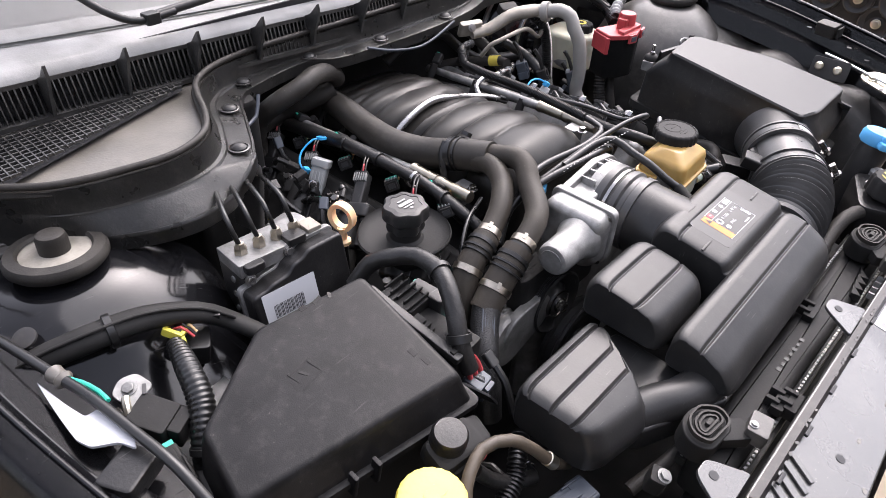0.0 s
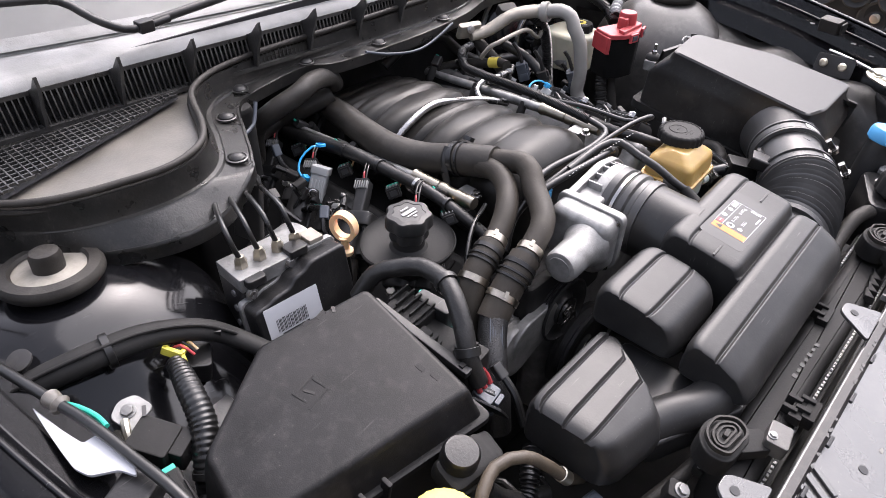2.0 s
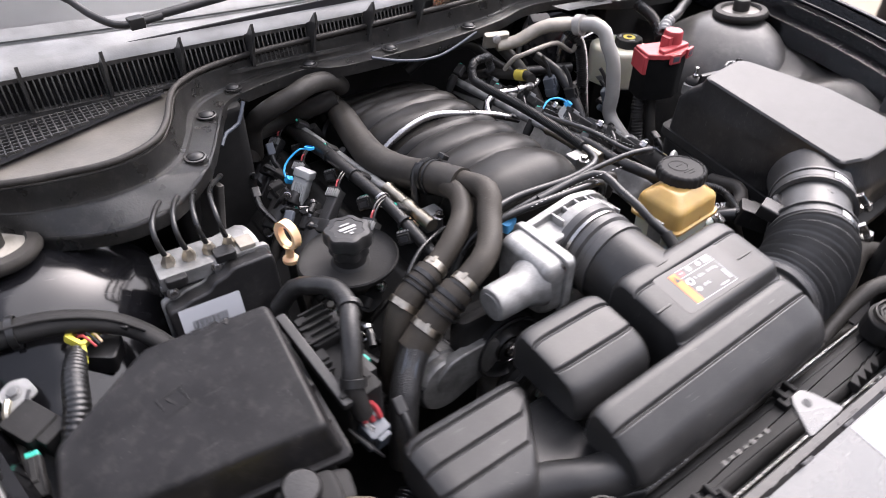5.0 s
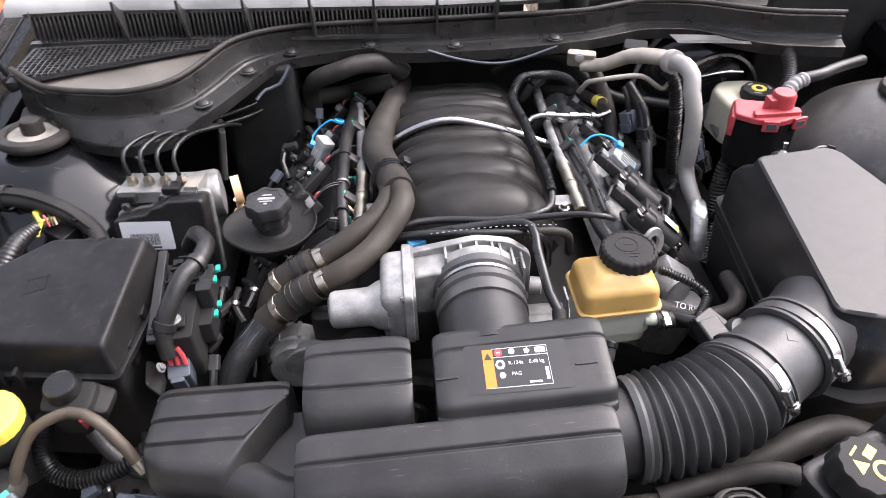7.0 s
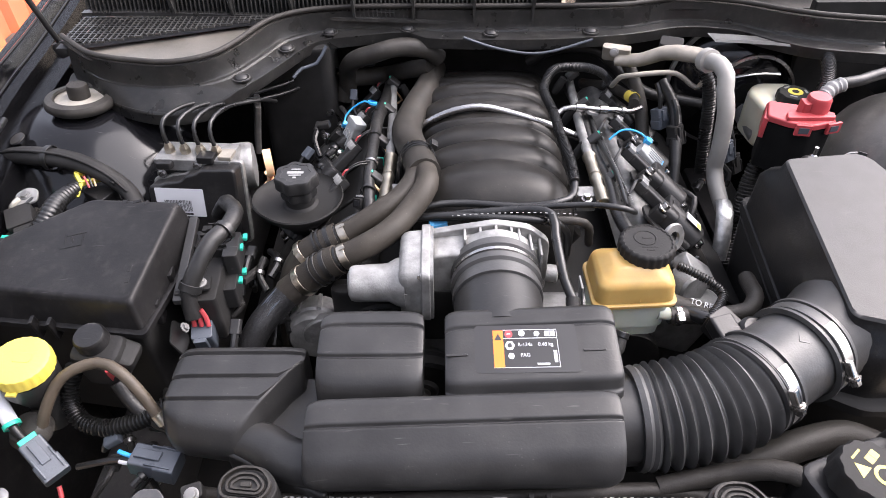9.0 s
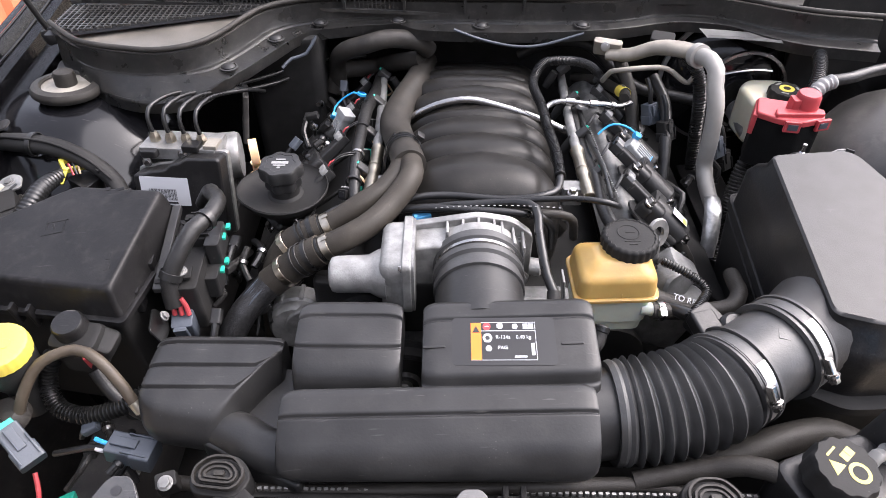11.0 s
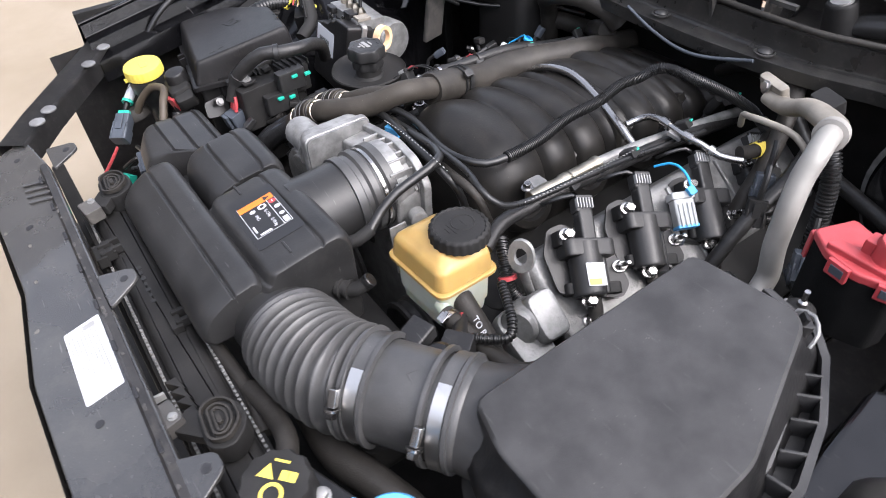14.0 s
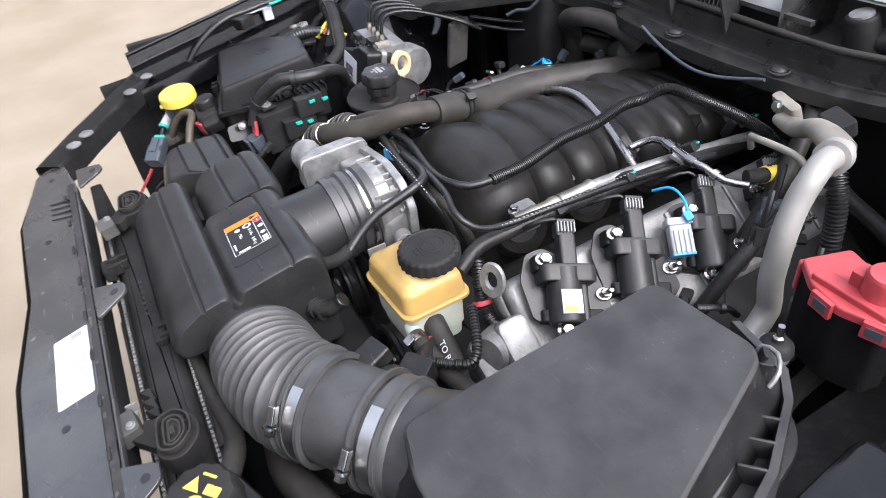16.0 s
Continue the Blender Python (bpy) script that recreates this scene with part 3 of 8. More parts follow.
def lean_mesh(ob):
    for v in ob.data.vertices:
        v.co.z += lean(v.co.x + ORIGIN[ob].x)
    return ob


slat = None
for k in range(104):
    x = -0.70 + k * 0.0077
    if slat is None:
        bm = rbox(at(x, 0.706, 0.952, -14), 0.0022, 0.006, 0.046, 0.0006, 0.0006)
        slat = part("slat", bm, COWLM, cowl)
    else:
        o = slat.copy()
        scene.collection.objects.link(o)
        o.location.x += k * 0.0077
        o.location.z += lean(x)
xs = np.linspace(-0.71, 0.21, 47)
bm = loft(bmesh.new(), [[(x, y, z + lean(x)) for y, z in ((0.693, 0.926), (0.693, 0.932), (0.707, 0.932), (0.707, 0.926))] for x in xs])
b2 = loft(bmesh.new(), [[(x, y, z + lean(x)) for y, z in ((0.708, 0.972), (0.708, 0.978), (0.716, 0.978), (0.716, 0.972))] for x in xs])
part("grille_sill", bm, COWLM, cowl)
part("grille_top_rail", b2, COWLM, cowl)
# Black sheet paints the dark of the hollow behind the slats.
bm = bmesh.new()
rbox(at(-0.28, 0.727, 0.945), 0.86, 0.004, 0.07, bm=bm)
part("grille_dark_sheet", bm, INK, cowl)
bm = bmesh.new()
loft(bm, [[(x, y + bow * 0.12 * x * x, z) for x in np.linspace(-0.74, 0.17, 21)] for y, z, bow in ((0.708, 0.974, 0), (0.712, 0.984, 0), (0.722, 0.99, 0), (0.7235, 0.993, 0.1), (0.735, 0.997, 0.5), (0.748, 0.9985, 1), (0.756, 1.002, 1))], False, False, False)
lean_mesh(part("top_strip", bm, STRIP, cowl, "pale dusty strip under the windscreen"))
# wiper well on the driver side
bm = bmesh.new()
loft(bm, [[(x, y, z) for x in np.linspace(0.17, 0.74, 15)] for y, z in ((0.722, 0.912), (0.735, 0.905), (0.79, 0.9), (0.815, 0.908), (0.822, 0.96), (0.826, 0.995))], False, False, False)
part("wiper_well", bm, TOWERM, cowl, "dusty grey wiper well")
bm = bmesh.new()
loft(bm, [[(0.17, y, z) for y, z in ((0.70, 0.9), (0.7, 0.984), (0.745, 0.998), (0.83, 0.998))], [(0.17, y, 0.9) for y in (0.7, 0.7005, 0.745, 0.83)]], False, False, False)
part("well_end", bm, COWLM, cowl)
fin = None
for x in (-0.545, -0.442, -0.335, -0.225, -0.118, -0.01, 0.095):
    if fin is None:
        bm = bmesh.new()
        o = [(0.694, 0.926), (0.706, 0.928), (0.714, 0.976), (0.694, 0.986), (0.674, 1.006), (0.671, 0.99), (0.684, 0.96)]
        loft(bm, [[(x - 0.0022, y, z) for y, z in o], [(x + 0.0022, y, z) for y, z in o]])
        fin, x0 = lean_mesh(part("fin", bm, COWLM, cowl, "upright pointed fin")), x
    else:
        o = fin.copy()
        scene.collection.objects.link(o)
        o.location.x += x - x0
        o.location.z += lean(x) - lean(x0)

screen = thing("windscreen", "dusty glossy windscreen above the cowl, sky reflection in its colour", "windscreen", (0, 0.8, 1.0))
bm = bmesh.new()
loops = []
for k in range(9):
    w = k / 8
    loops.append([(x, 0.744 + 0.9 * w + 0.1 * (x * x) * 1.2, 1.0 + 0.5 * w) for x in np.linspace(-0.72, 0.72, 21)])
loft(bm, loops, False, False, False)
bmesh.ops.solidify(bm, geom=bm.faces[:], thickness=0.005)
lean_mesh(part("glass", bm, GLASS, screen))

bm = bmesh.new()
loft(bm, [[(x, y + 0.12 * x * x, z) for x in np.linspace(-0.72, 0.72, 21)] for y, z in ((0.746, 1.0035), (0.75, 1.0075), (0.764, 1.0152), (0.766, 1.0145))], False, False, False)
lean_mesh(part("lower_seal", bm, STRIP, screen, "grey seal along the foot of the glass"))

# ---- intake side ----
def profile_loft(prof, xs, bm=None):
    """A closed (y, z) profile drawn along x; xs: (x, scale, tilt of the section towards its middle)."""
    bm = bm or bmesh.new()
    cy, cz = sum(p[0] for p in prof) / len(prof), sum(p[1] for p in prof) / len(prof)
    return loft(bm, [[(x, cy + (y - cy) * s, cz + (z - cz) * s) for y, z in prof] for x, s in xs])


def ends(x0, x1, r, deep):
    """Stations with rounded ends; deep: how far the end faces shrink."""
    a = [(x0 + r * (1 - math.cos(t)), 1 - deep * (1 - math.sin(t))) for t in (0, 0.35, 0.75, 1.15, math.pi / 2)]
    b = [(x1 - (x - x0), s) for x, s in reversed(a)]
    return a + [((x0 + x1) / 2, 1)] + b


def soft_profile(pts, r):
    return [(p.x, p.y) for p in fillet(pts, r, 4)]


reso = thing("air_resonator", "black moulded air intake resonator with ribbed lobes", "air duct", (0, -0.04, 0.72))
FOOT = 0.764
bm = bmesh.new()
front = soft_profile([(-0.134, FOOT), (-0.138, 0.783), (-0.125, 0.806), (-0.0928, 0.8234), (-0.0895, 0.8198), (-0.087, 0.8248), (-0.066, 0.8285), (-0.058, 0.827), (-0.052, 0.815), (-0.05, FOOT)], [0.014, 0.014, 0.014, 0.002, 0.002, 0.002, 0.006, 0.004, 0.006, 0.012])
profile_loft(front, ends(-0.212, 0.113, 0.022, 0.2), bm)
for v in bm.verts:
    v.co.z += 0.045 * v.co.x * min(1, max(0, (v.co.z - 0.76) / 0.04))
rear = soft_profile([(-0.062, 0.70), (-0.062, 0.8125), (-0.0575, 0.8195), (-0.0535, 0.8205), (-0.047, 0.8335), (0.0171, 0.8434), (0.02, 0.8407), (0.0228, 0.8448), (0.045, 0.847), (0.056, 0.83), (0.056, 0.70)], [0.01, 0.002, 0.002, 0.003, 0.006, 0.002, 0.002, 0.002, 0.012, 0.012, 0.01])
b2 = bmesh.new()
profile_loft(rear, ends(-0.067, 0.122, 0.018, 0.14), b2)
# the top leans up towards the intake hose
for v in b2.verts:
    v.co.z += 0.055 * (v.co.x - 0.02) * min(1, max(0, (v.co.z - 0.79) / 0.04))
for x in (-0.06, 0.088):
    rbox(at(x + 0.006, -0.0145, 0.8389 + 0.055 * (x - 0.014), 8.5, -3.1, 0), 0.024, 0.003, 0.002, 0.001, 0.0008, b2)
me = bpy.data.meshes.new("tmp")
b2.to_mesh(me)
b2.free()
bm.from_mesh(me)
bpy.data.meshes.remove(me)
part("main_box", bm, SATIN, reso)
lobe = soft_profile([(-0.044, 0.766), (-0.046, 0.790), (-0.034, 0.8135), (-0.0078, 0.822), (-0.0045, 0.8186), (-0.0017, 0.8236), (0.034, 0.8275), (0.037, 0.8242), (0.0398, 0.829), (0.058, 0.829), (0.069, 0.811), (0.068, 0.766)], [0.014, 0.014, 0.012, 0.002, 0.002, 0.002, 0.002, 0.002, 0.002, 0.014, 0.012, 0.01])
bm = bmesh.new()
profile_loft(lobe, ends(-0.209, -0.091, 0.024, 0.18), bm)
part("square_lobe", bm, SATIN, reso)
bm = bmesh.new()
st = []
for x, yf, s in ((-0.379, -0.061, 0.85), (-0.375, -0.064, 0.93), (-0.368, -0.067, 0.98), (-0.356, -0.071, 1), (-0.30, -0.08, 1), (-0.288, -0.077, 1), (-0.273, -0.057, 1), (-0.257, -0.032, 1), (-0.245, -0.013, 0.985), (-0.236, -0.003, 0.96), (-0.231, 0.002, 0.88)):
    yr = 0.043
    zz = lambda y: 0.7915 - 9 * min(0, y + 0.04) ** 2
    raw = [(yf, 0.726), (yf - 0.004, zz(yf + 0.012) - 0.03), (yf + 0.012, zz(yf + 0.012) - 0.002)]
    for k, g in enumerate((-0.037, -0.0065, 0.0265)):
        open_ = min(1, max(0, (g - yf - 0.014) / 0.006))
        yg = g if open_ > 0 else yf + 0.0145 + 0.0016 * k
        w_ = 1 if open_ > 0 else 0.25
        raw += [(yg - 0.0028 * w_, zz(yg) - 0.0006), (yg, zz(yg) - 0.0006 - 0.0031 * open_), (yg + 0.0025 * w_, zz(yg) + 0.0008 * open_)]
    raw += [(yr - 0.006, zz(yr) - 0.002), (yr, zz(yr) - 0.02), (yr, 0.726)]
    pr = soft_profile(raw, [0.01, 0.012, 0.01] + [0.0008] * 9 + [0.003, 0.008, 0.01])
    cy, cz = (yf + yr) / 2, 0.75
    st.append([(x, cy + (y - cy) * s, cz + (z - cz) * s) for y, z in pr])
loft(bm, st)
part("tapered_lobe", bm, SATIN, reso)
bm = tube([(-0.3, -0.055, 0.745), (-0.265, -0.072, 0.752), (-0.235, -0.092, 0.757), (-0.19, -0.105, 0.76)], 0.024, 16)
part("link_pipe", bm, SATIN, reso)
bm = prism([(-0.31, -0.08), (-0.19, -0.135), (-0.19, 0.02), (-0.3, 0.02)], 0.72, 0.752, 0.01, 0.004)
part("web", bm, SATIN, reso)
bm = tube([(0.0, 0.035, 0.788), (0.0, 0.07, 0.79), (0.0, 0.115, 0.795)], [0.058, 0.056, 0.054], 32)
part("outlet_pipe", bm, SATIN, reso)
bm = tube([(0.1, -0.055, 0.766), (0.125, -0.052, 0.767), (0.165, -0.048, 0.768)], [0.05, 0.05, 0.051], 32)
part("inlet_pipe", bm, SATIN, reso)

boot = thing("throttle_boot", "ribbed black rubber boot on the throttle inlet", "air duct", (0, 0.13, 0.74))
part("sleeve", lathe([(0.053, -0.03), (0.057, -0.029), (0.057, -0.018), (0.0545, -0.016), (0.0545, -0.009), (0.0585, -0.006), (0.0585, 0.003), (0.055, 0.006), (0.055, 0.014), (0.059, 0.017), (0.059, 0.028), (0.055, 0.03)], aim((0, 0.132, 0.795), (0, 1, 0.02)), 44, None, False, False), BELLM, boot)
part("clamp_band", lathe([(0.0555, 0.0075), (0.0572, 0.008), (0.0572, 0.0125), (0.0555, 0.013)], aim((0, 0.132, 0.795), (0, 1, 0.02)), 44, None, False, False), STEEL, boot, "steel clamp band")

bel = thing("intake_bellows", "corrugated black rubber intake hose with steel clamps", "air hose", (0.25, -0.03, 0.7))
path = [(0.15, -0.05, 0.768), (0.18, -0.048, 0.772), (0.215, -0.043, 0.777), (0.25, -0.032, 0.782), (0.28, -0.014, 0.786)]
line, us = crom(path, 0.0012)
bm = bmesh.new()
loops, run, up = [], 0.0, Vector((0, 0, 1))
for i, p in enumerate(line):
    d = (line[min(i + 1, len(line) - 1)] - line[max(i - 1, 0)]).normalized()
    upv = (up - d * up.dot(d)).normalized()
    side = d.cross(upv)
    if i:
        run += (p - line[i - 1]).length
    if run < 0.008 or us[i] > 3.75:
        rr = 0.0555
    else:
        ph = (run / 0.0128) % 1
        rr = 0.061 - 0.011 * (0.5 - 0.5 * math.cos(2 * math.pi * ph)) ** 0.75
    loops.append([p + rr * (math.cos(a) * side + math.sin(a) * upv) for a in (2 * math.pi * j / 44 for j in range(44))])
loft(bm, loops, False, False)
part("bellows", bm, BELLM, bel)
part("cuff", lathe([(0.05, -0.012), (0.0565, -0.012), (0.0585, -0.006), (0.0565, -0.002), (0.059, 0.002), (0.056, 0.006)], aim((0.15, -0.05, 0.768), (1, 0.05, 0.05)), 44, None, False, False), BELLM, bel)

# ---- air filter box ----
air = thing("air_filter_box", "large black air filter housing with a flat sloping lid", "air box", (0.48, 0.13, 0.6), shift=(0.006, 0.0135, -0.002))
AM = Matrix.Translation((0.38, 0.012, 0.853)) @ Matrix.Rotation(radians(7.1), 4, "X") @ Matrix.Translation((-0.38, -0.012, 0))
top = [(0.381, 0.012), (0.43, -0.002), (0.57, -0.002), (0.564, 0.138), (0.512, 0.272), (0.497, 0.283), (0.394, 0.272)]
lower = [(0.374, -0.008), (0.43, -0.03), (0.592, -0.022), (0.575, 0.145), (0.53, 0.292), (0.512, 0.308), (0.386, 0.302)]


def stack(levels, M, r, bm=None):
    bm = bm or bmesh.new()
    loops = []
    for out, z in levels:
        loops.append([M @ Vector((p.x, p.y, z)) for p in fillet(out, r, 4)])
    return loft(bm, loops)


def mixo(a, b, w):
    return [tuple(Vector(p).lerp(Vector(q), w)) for p, q in zip(a, b)]


def shrink(o, d):
    return [tuple(p) for p in inset([Vector(q) for q in o], d)]


lev = [(mixo(lower, top, 0.0), -0.115), (mixo(lower, top, -0.1), -0.055), (mixo(lower, top, 0.25), -0.036), (mixo(lower, top, 0.8), -0.02), (mixo(lower, top, 0.95), -0.003), (shrink(top, 0.002), 0.0)]
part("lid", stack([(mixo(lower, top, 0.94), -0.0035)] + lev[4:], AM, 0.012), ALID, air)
# Same plastic as the lid; darker material puts the sides' shade into colour.
part("shaded_lid_skirt", stack(lev[:4] + [(mixo(lower, top, 0.94), -0.0035)], AM, 0.012), PLASTIC, air)
rim = [(x + (0.014 if x < 0.4 else 0), y) for x, y in lower]
part("lip", stack([(shrink(rim, -0.012), -0.135), (shrink(rim, -0.016), -0.133), (shrink(rim, -0.016), -0.118), (shrink(rim, -0.012), -0.116), (shrink(rim, 0.002), -0.114)], AM, 0.015), MATT, air)
part("base", stack([(shrink(lower, 0.02), -0.34), (shrink(lower, -0.004), -0.135)], AM, 0.02), MATT, air)
edge = [(0.566, -0.03), (0.572, 0.04), (0.574, 0.11), (0.567, 0.165), (0.545, 0.225), (0.522, 0.262), (0.5, 0.282), (0.44, 0.292)]
bm = bmesh.new()
lip_rows = []
for dx, dz in ((-0.022, -0.02), (-0.01, -0.03), (0.0, -0.036), (0.0025, -0.06), (0.019, -0.062), (0.0215, -0.035), (0.0285, -0.035), (0.031, -0.09)):
    lip_rows.append([AM @ Vector((x + dx * (1 if y < 0.24 else 0.55), y + dx * (0.1 if y < 0.24 else 0.85), dz)) for x, y in edge])
loft(bm, lip_rows, False, False, False)
part("channel_lip", bm, ALID, air, "channel shaped lip with cross ribs")
for w in np.linspace(0.06, 0.97, 10):
    u = w * 5
    a = Vector(edge[min(5, int(u))]).lerp(Vector(edge[min(5, int(u)) + 1]), u - int(u))
    part("rib", rbox(AM @ at(a.x + 0.011, a.y + 0.002, -0.047, 0, 0, 10 if w < 0.6 else 38), 0.021, 0.0026, 0.026, 0.001, 0.0008), ALID, air)
bm = tube([(0.40, 0.05, 0.792), (0.372, 0.032, 0.79), (0.345, 0.016, 0.789)], [0.062, 0.056, 0.053], 32)
part("spigot", bm, ALID, air)
maf = thing("air_flow_tube", "smooth black air flow meter tube between steel clamps", "air duct", (0.31, 0.0, 0.73))
d = Vector((0.08, 0.05, 0.004)).normalized()
c0 = Vector((0.283, -0.014, 0.786))
part("body", lathe([(0.049, -0.01), (0.0525, 0.0), (0.0525, 0.07), (0.0565, 0.075), (0.0565, 0.095), (0.053, 0.1)], aim(c0, d), 44, None, False, False), BELLM, maf)
for k, (off, r) in enumerate(((-0.012, 0.0565), (0.074, 0.0575))):
    p = c0 + d * off
    part("clamp_groove", band((p - d * 0.001, p + d * 0.014), r - 0.0012, 0.0012), BELLM, maf)
    clamp = part("hose_clamp", arc_band(p, d, 0.013, r, 0.0012, -1.25, 1.2 if k == 0 else 1.35), BRIGHT, maf, "bright steel worm drive clamp")
    foot, head = ((0.295, -0.0685, 0.824), (0.301, -0.0765, 0.811)) if k == 0 else ((0.372, -0.029, 0.819), (0.378, -0.039, 0.806))
    foot, head = Vector(foot), Vector(head)
    u = (head - foot).normalized()
    part("screw_housing", rbox(aim(foot - u * 0.004, u), 0.0085, 0.009, 0.018, 0.002, 0.001), STEEL, clamp)
    part("screw_head", bolt(aim(foot + u * 0.006, u), 0.006, 0.01), STEEL, clamp)
    part("rubber_ridge", lathe([(r - 0.003, 0), (r + 0.003, 0.001), (r + 0.003, 0.005), (r - 0.003, 0.006)], aim(p + d * (0.014 if k == 0 else -0.012), d), 44, None, False, False), BELLM, maf)
    part("rubber_ridge", lathe([(r - 0.003, 0), (r + 0.002, 0.001), (r + 0.002, 0.005), (r - 0.003, 0.006)], aim(p + d * (-0.01 if k == 0 else 0.014), d), 44, None, False, False), BELLM, maf)
up = (Vector((-0.35, -0.4, 0.8)) - d * d.dot(Vector((-0.35, -0.4, 0.8)))).normalized()
side = d.cross(up)
for turn in (-1, 1):
    q = c0 + d * 0.04 + up * 0.0522
    u = (d * 0.75 + side * turn * 0.66).normalized()
    part("arrow_mark", tube([q, q + u * 0.006 - up * 0.0003, q + u * 0.012 - up * 0.0011], 0.0009, 6), BELLM, maf)
part("sensor_boss", rbox(aim((0.262, 0.045, 0.805), (-0.3, 1, 0.2)), 0.03, 0.02, 0.03, 0.004, 0.002), PLASTIC, maf)

# ---- fuse box ----
fuse = thing("fuse_box", "black fuse box with a flat grained lid and cut corners", "fuse box", (-0.55, 0.16, 0.65))
fo = [(-0.4225, 0.235), (-0.5505, 0.2575), (-0.655, 0.198), (-0.672, 0.118), (-0.438, 0.0695)]
g0, g1, g2 = Vector((-0.4213, 0.237, 0.8554)), Vector((-0.4357, 0.0674, 0.8332)), Vector((-0.5499, 0.2589, 0.8446))
nf = (g1 - g0).cross(g2 - g0)
nf = -nf if nf.z < 0 else nf


def on_fuse(x, y, off=0.0):
    return Vector((x, y, g0.z - (nf.x * (x - g0.x) + nf.y * (y - g0.y)) / nf.z + off))


def fuse_stack(levels, r):
    bm = bmesh.new()
    return loft(bm, [[on_fuse(p.x, p.y, z * (0.5 + 2.5 * min(0.17, max(0, p.y - 0.08))) if -0.15 < z < -0.03 else z) for p in fillet(o, r, 4)] for o, z in levels])


part("lid", fuse_stack([(shrink(fo, -0.010), -0.075), (shrink(fo, -0.005), -0.022), (shrink(fo, -0.002), -0.008), (shrink(fo, 0.0), -0.003), (shrink(fo, 0.0025), -0.0008), (shrink(fo, 0.006), 0.0)], 0.008), LIDP, fuse)
part("rim", fuse_stack([(shrink(fo, -0.012), -0.09), (shrink(fo, -0.016), -0.088), (shrink(fo, -0.016), -0.074), (shrink(fo, -0.012), -0.072)], 0.01), LIDP, fuse)
part("case", fuse_stack([(shrink(fo, 0.01), -0.25), (shrink(fo, -0.006), -0.088)], 0.01), MATT, fuse)

# ---- engine ----
man = thing("intake_manifold", "domed black plastic intake manifold with rounded runners", "intake manifold", (0.0, 0.45, 0.7))
bm = bmesh.new()
loops = []
NY = 170
CREASES = (0.246, 0.358, 0.417, 0.474, 0.531, 0.588, 0.645, 0.702, 0.76)
for k in range(NY):
    y = 0.246 + k * (0.505 / (NY - 1))
    j = min(len(CREASES) - 2, sum(1 for c in CREASES[1:] if y >= c))
    ph = (y - CREASES[j]) / (CREASES[j + 1] - CREASES[j])
    w = math.sin(math.pi * ph ** 0.8)
    bulge = 0.0135 * abs(w) ** 0.55 - 0.0135
    seat = 0.013 * max(0, 1 - (abs(y - 0.505) / 0.02) ** 2)
    front = min(1, max(0, (y - 0.246) / 0.075))
    drop = 0.075 * (1 - math.sqrt(max(0, 1 - (1 - front) ** 2)))
    back = 0.068 * (y - 0.26) + 0.03 * max(0, (y - 0.60) / 0.15) ** 1.5
    lp = []
    cx = 0.008
    for j in range(25):
        a = math.pi * j / 24
        ca, sa_ = math.cos(a), math.sin(a)
        wx = 0.122 + 0.9 * bulge - 0.25 * drop - 0.5 * seat
        hz = 0.092
        z = 0.756 - seat * (0.35 + 0.65 * abs(ca)) + hz * abs(sa_) ** 0.8 + bulge * (0.35 + 0.65 * abs(ca) ** 0.5) - drop - back * abs(sa_)
        lp.append((cx + wx * (abs(ca) ** 0.72) * (1 if ca > 0 else -1), y, z))
    lp += [(cx - 0.1, y, 0.68), (cx + 0.1, y, 0.68)]
    loops.append(lp)
loft(bm, loops)
part("shell", bm, MANI, man)

tbd = thing("throttle_valve", "cast aluminium throttle body with a round motor housing", "throttle body", (-0.02, 0.17, 0.72))
TX = Matrix.Translation((0.0, 0.19, 0.794)) @ Matrix.Rotation(radians(88), 4, "X")
plate = [(-0.088, -0.058), (-0.06, -0.072), (0.06, -0.072), (0.073, -0.058), (0.073, 0.026), (0.045, 0.05), (0.0, 0.058), (-0.045, 0.05), (-0.088, 0.042)]
part("rear_flange", prism(plate, -0.006, 0.006, 0.01, 0.002, 0.002, 0, TX), CAST, tbd)
part("body", prism([(-0.085, -0.055), (0.058, -0.06), (0.06, 0.01), (0.035, 0.036), (0.0, 0.046), (-0.035, 0.037), (-0.085, 0.032)], 0.0, 0.04, 0.012, 0.004, 0, 0.004, TX), CAST, tbd)
part("inlet_ring", lathe([(0.05, 0.0), (0.057, 0.004), (0.057, 0.03), (0.053, 0.034)], TX @ at(0, 0, 0.012), 44, None, False, False), CAST, tbd)
for x in (0.03, 0.045, 0.058):
    part("rib", rbox(TX @ at(x, 0.035 - (x - 0.03) * 0.6, 0.022), 0.0035, 0.03, 0.034, 0.001, 0.001), CAST, tbd)
for x in (-0.04, -0.02, 0.0, 0.02):
    part("rib", rbox(TX @ at(x, 0.05 - abs(x) * 0.15, 0.016), 0.0035, 0.012, 0.024, 0.001, 0.001), CAST, tbd)
side_o = [(-0.05, -0.052), (0.052, -0.052), (0.056, 0.02), (0.04, 0.045), (-0.03, 0.045), (-0.05, 0.03)]
SX = Matrix.Translation((-0.09, 0.147, 0.795)) @ Matrix.Rotation(radians(-90), 4, "Y") @ Matrix.Rotation(radians(90), 4, "Z")
part("cover_flange", prism(side_o, -0.006, 0.0055, 0.012, 0.002, 0.002, 0, SX), CAST, tbd)
part("cover_gasket", prism(shrink(side_o, 0.002), -0.0095, -0.006, 0.012, 0, 0, 0, SX), CASTD, tbd)
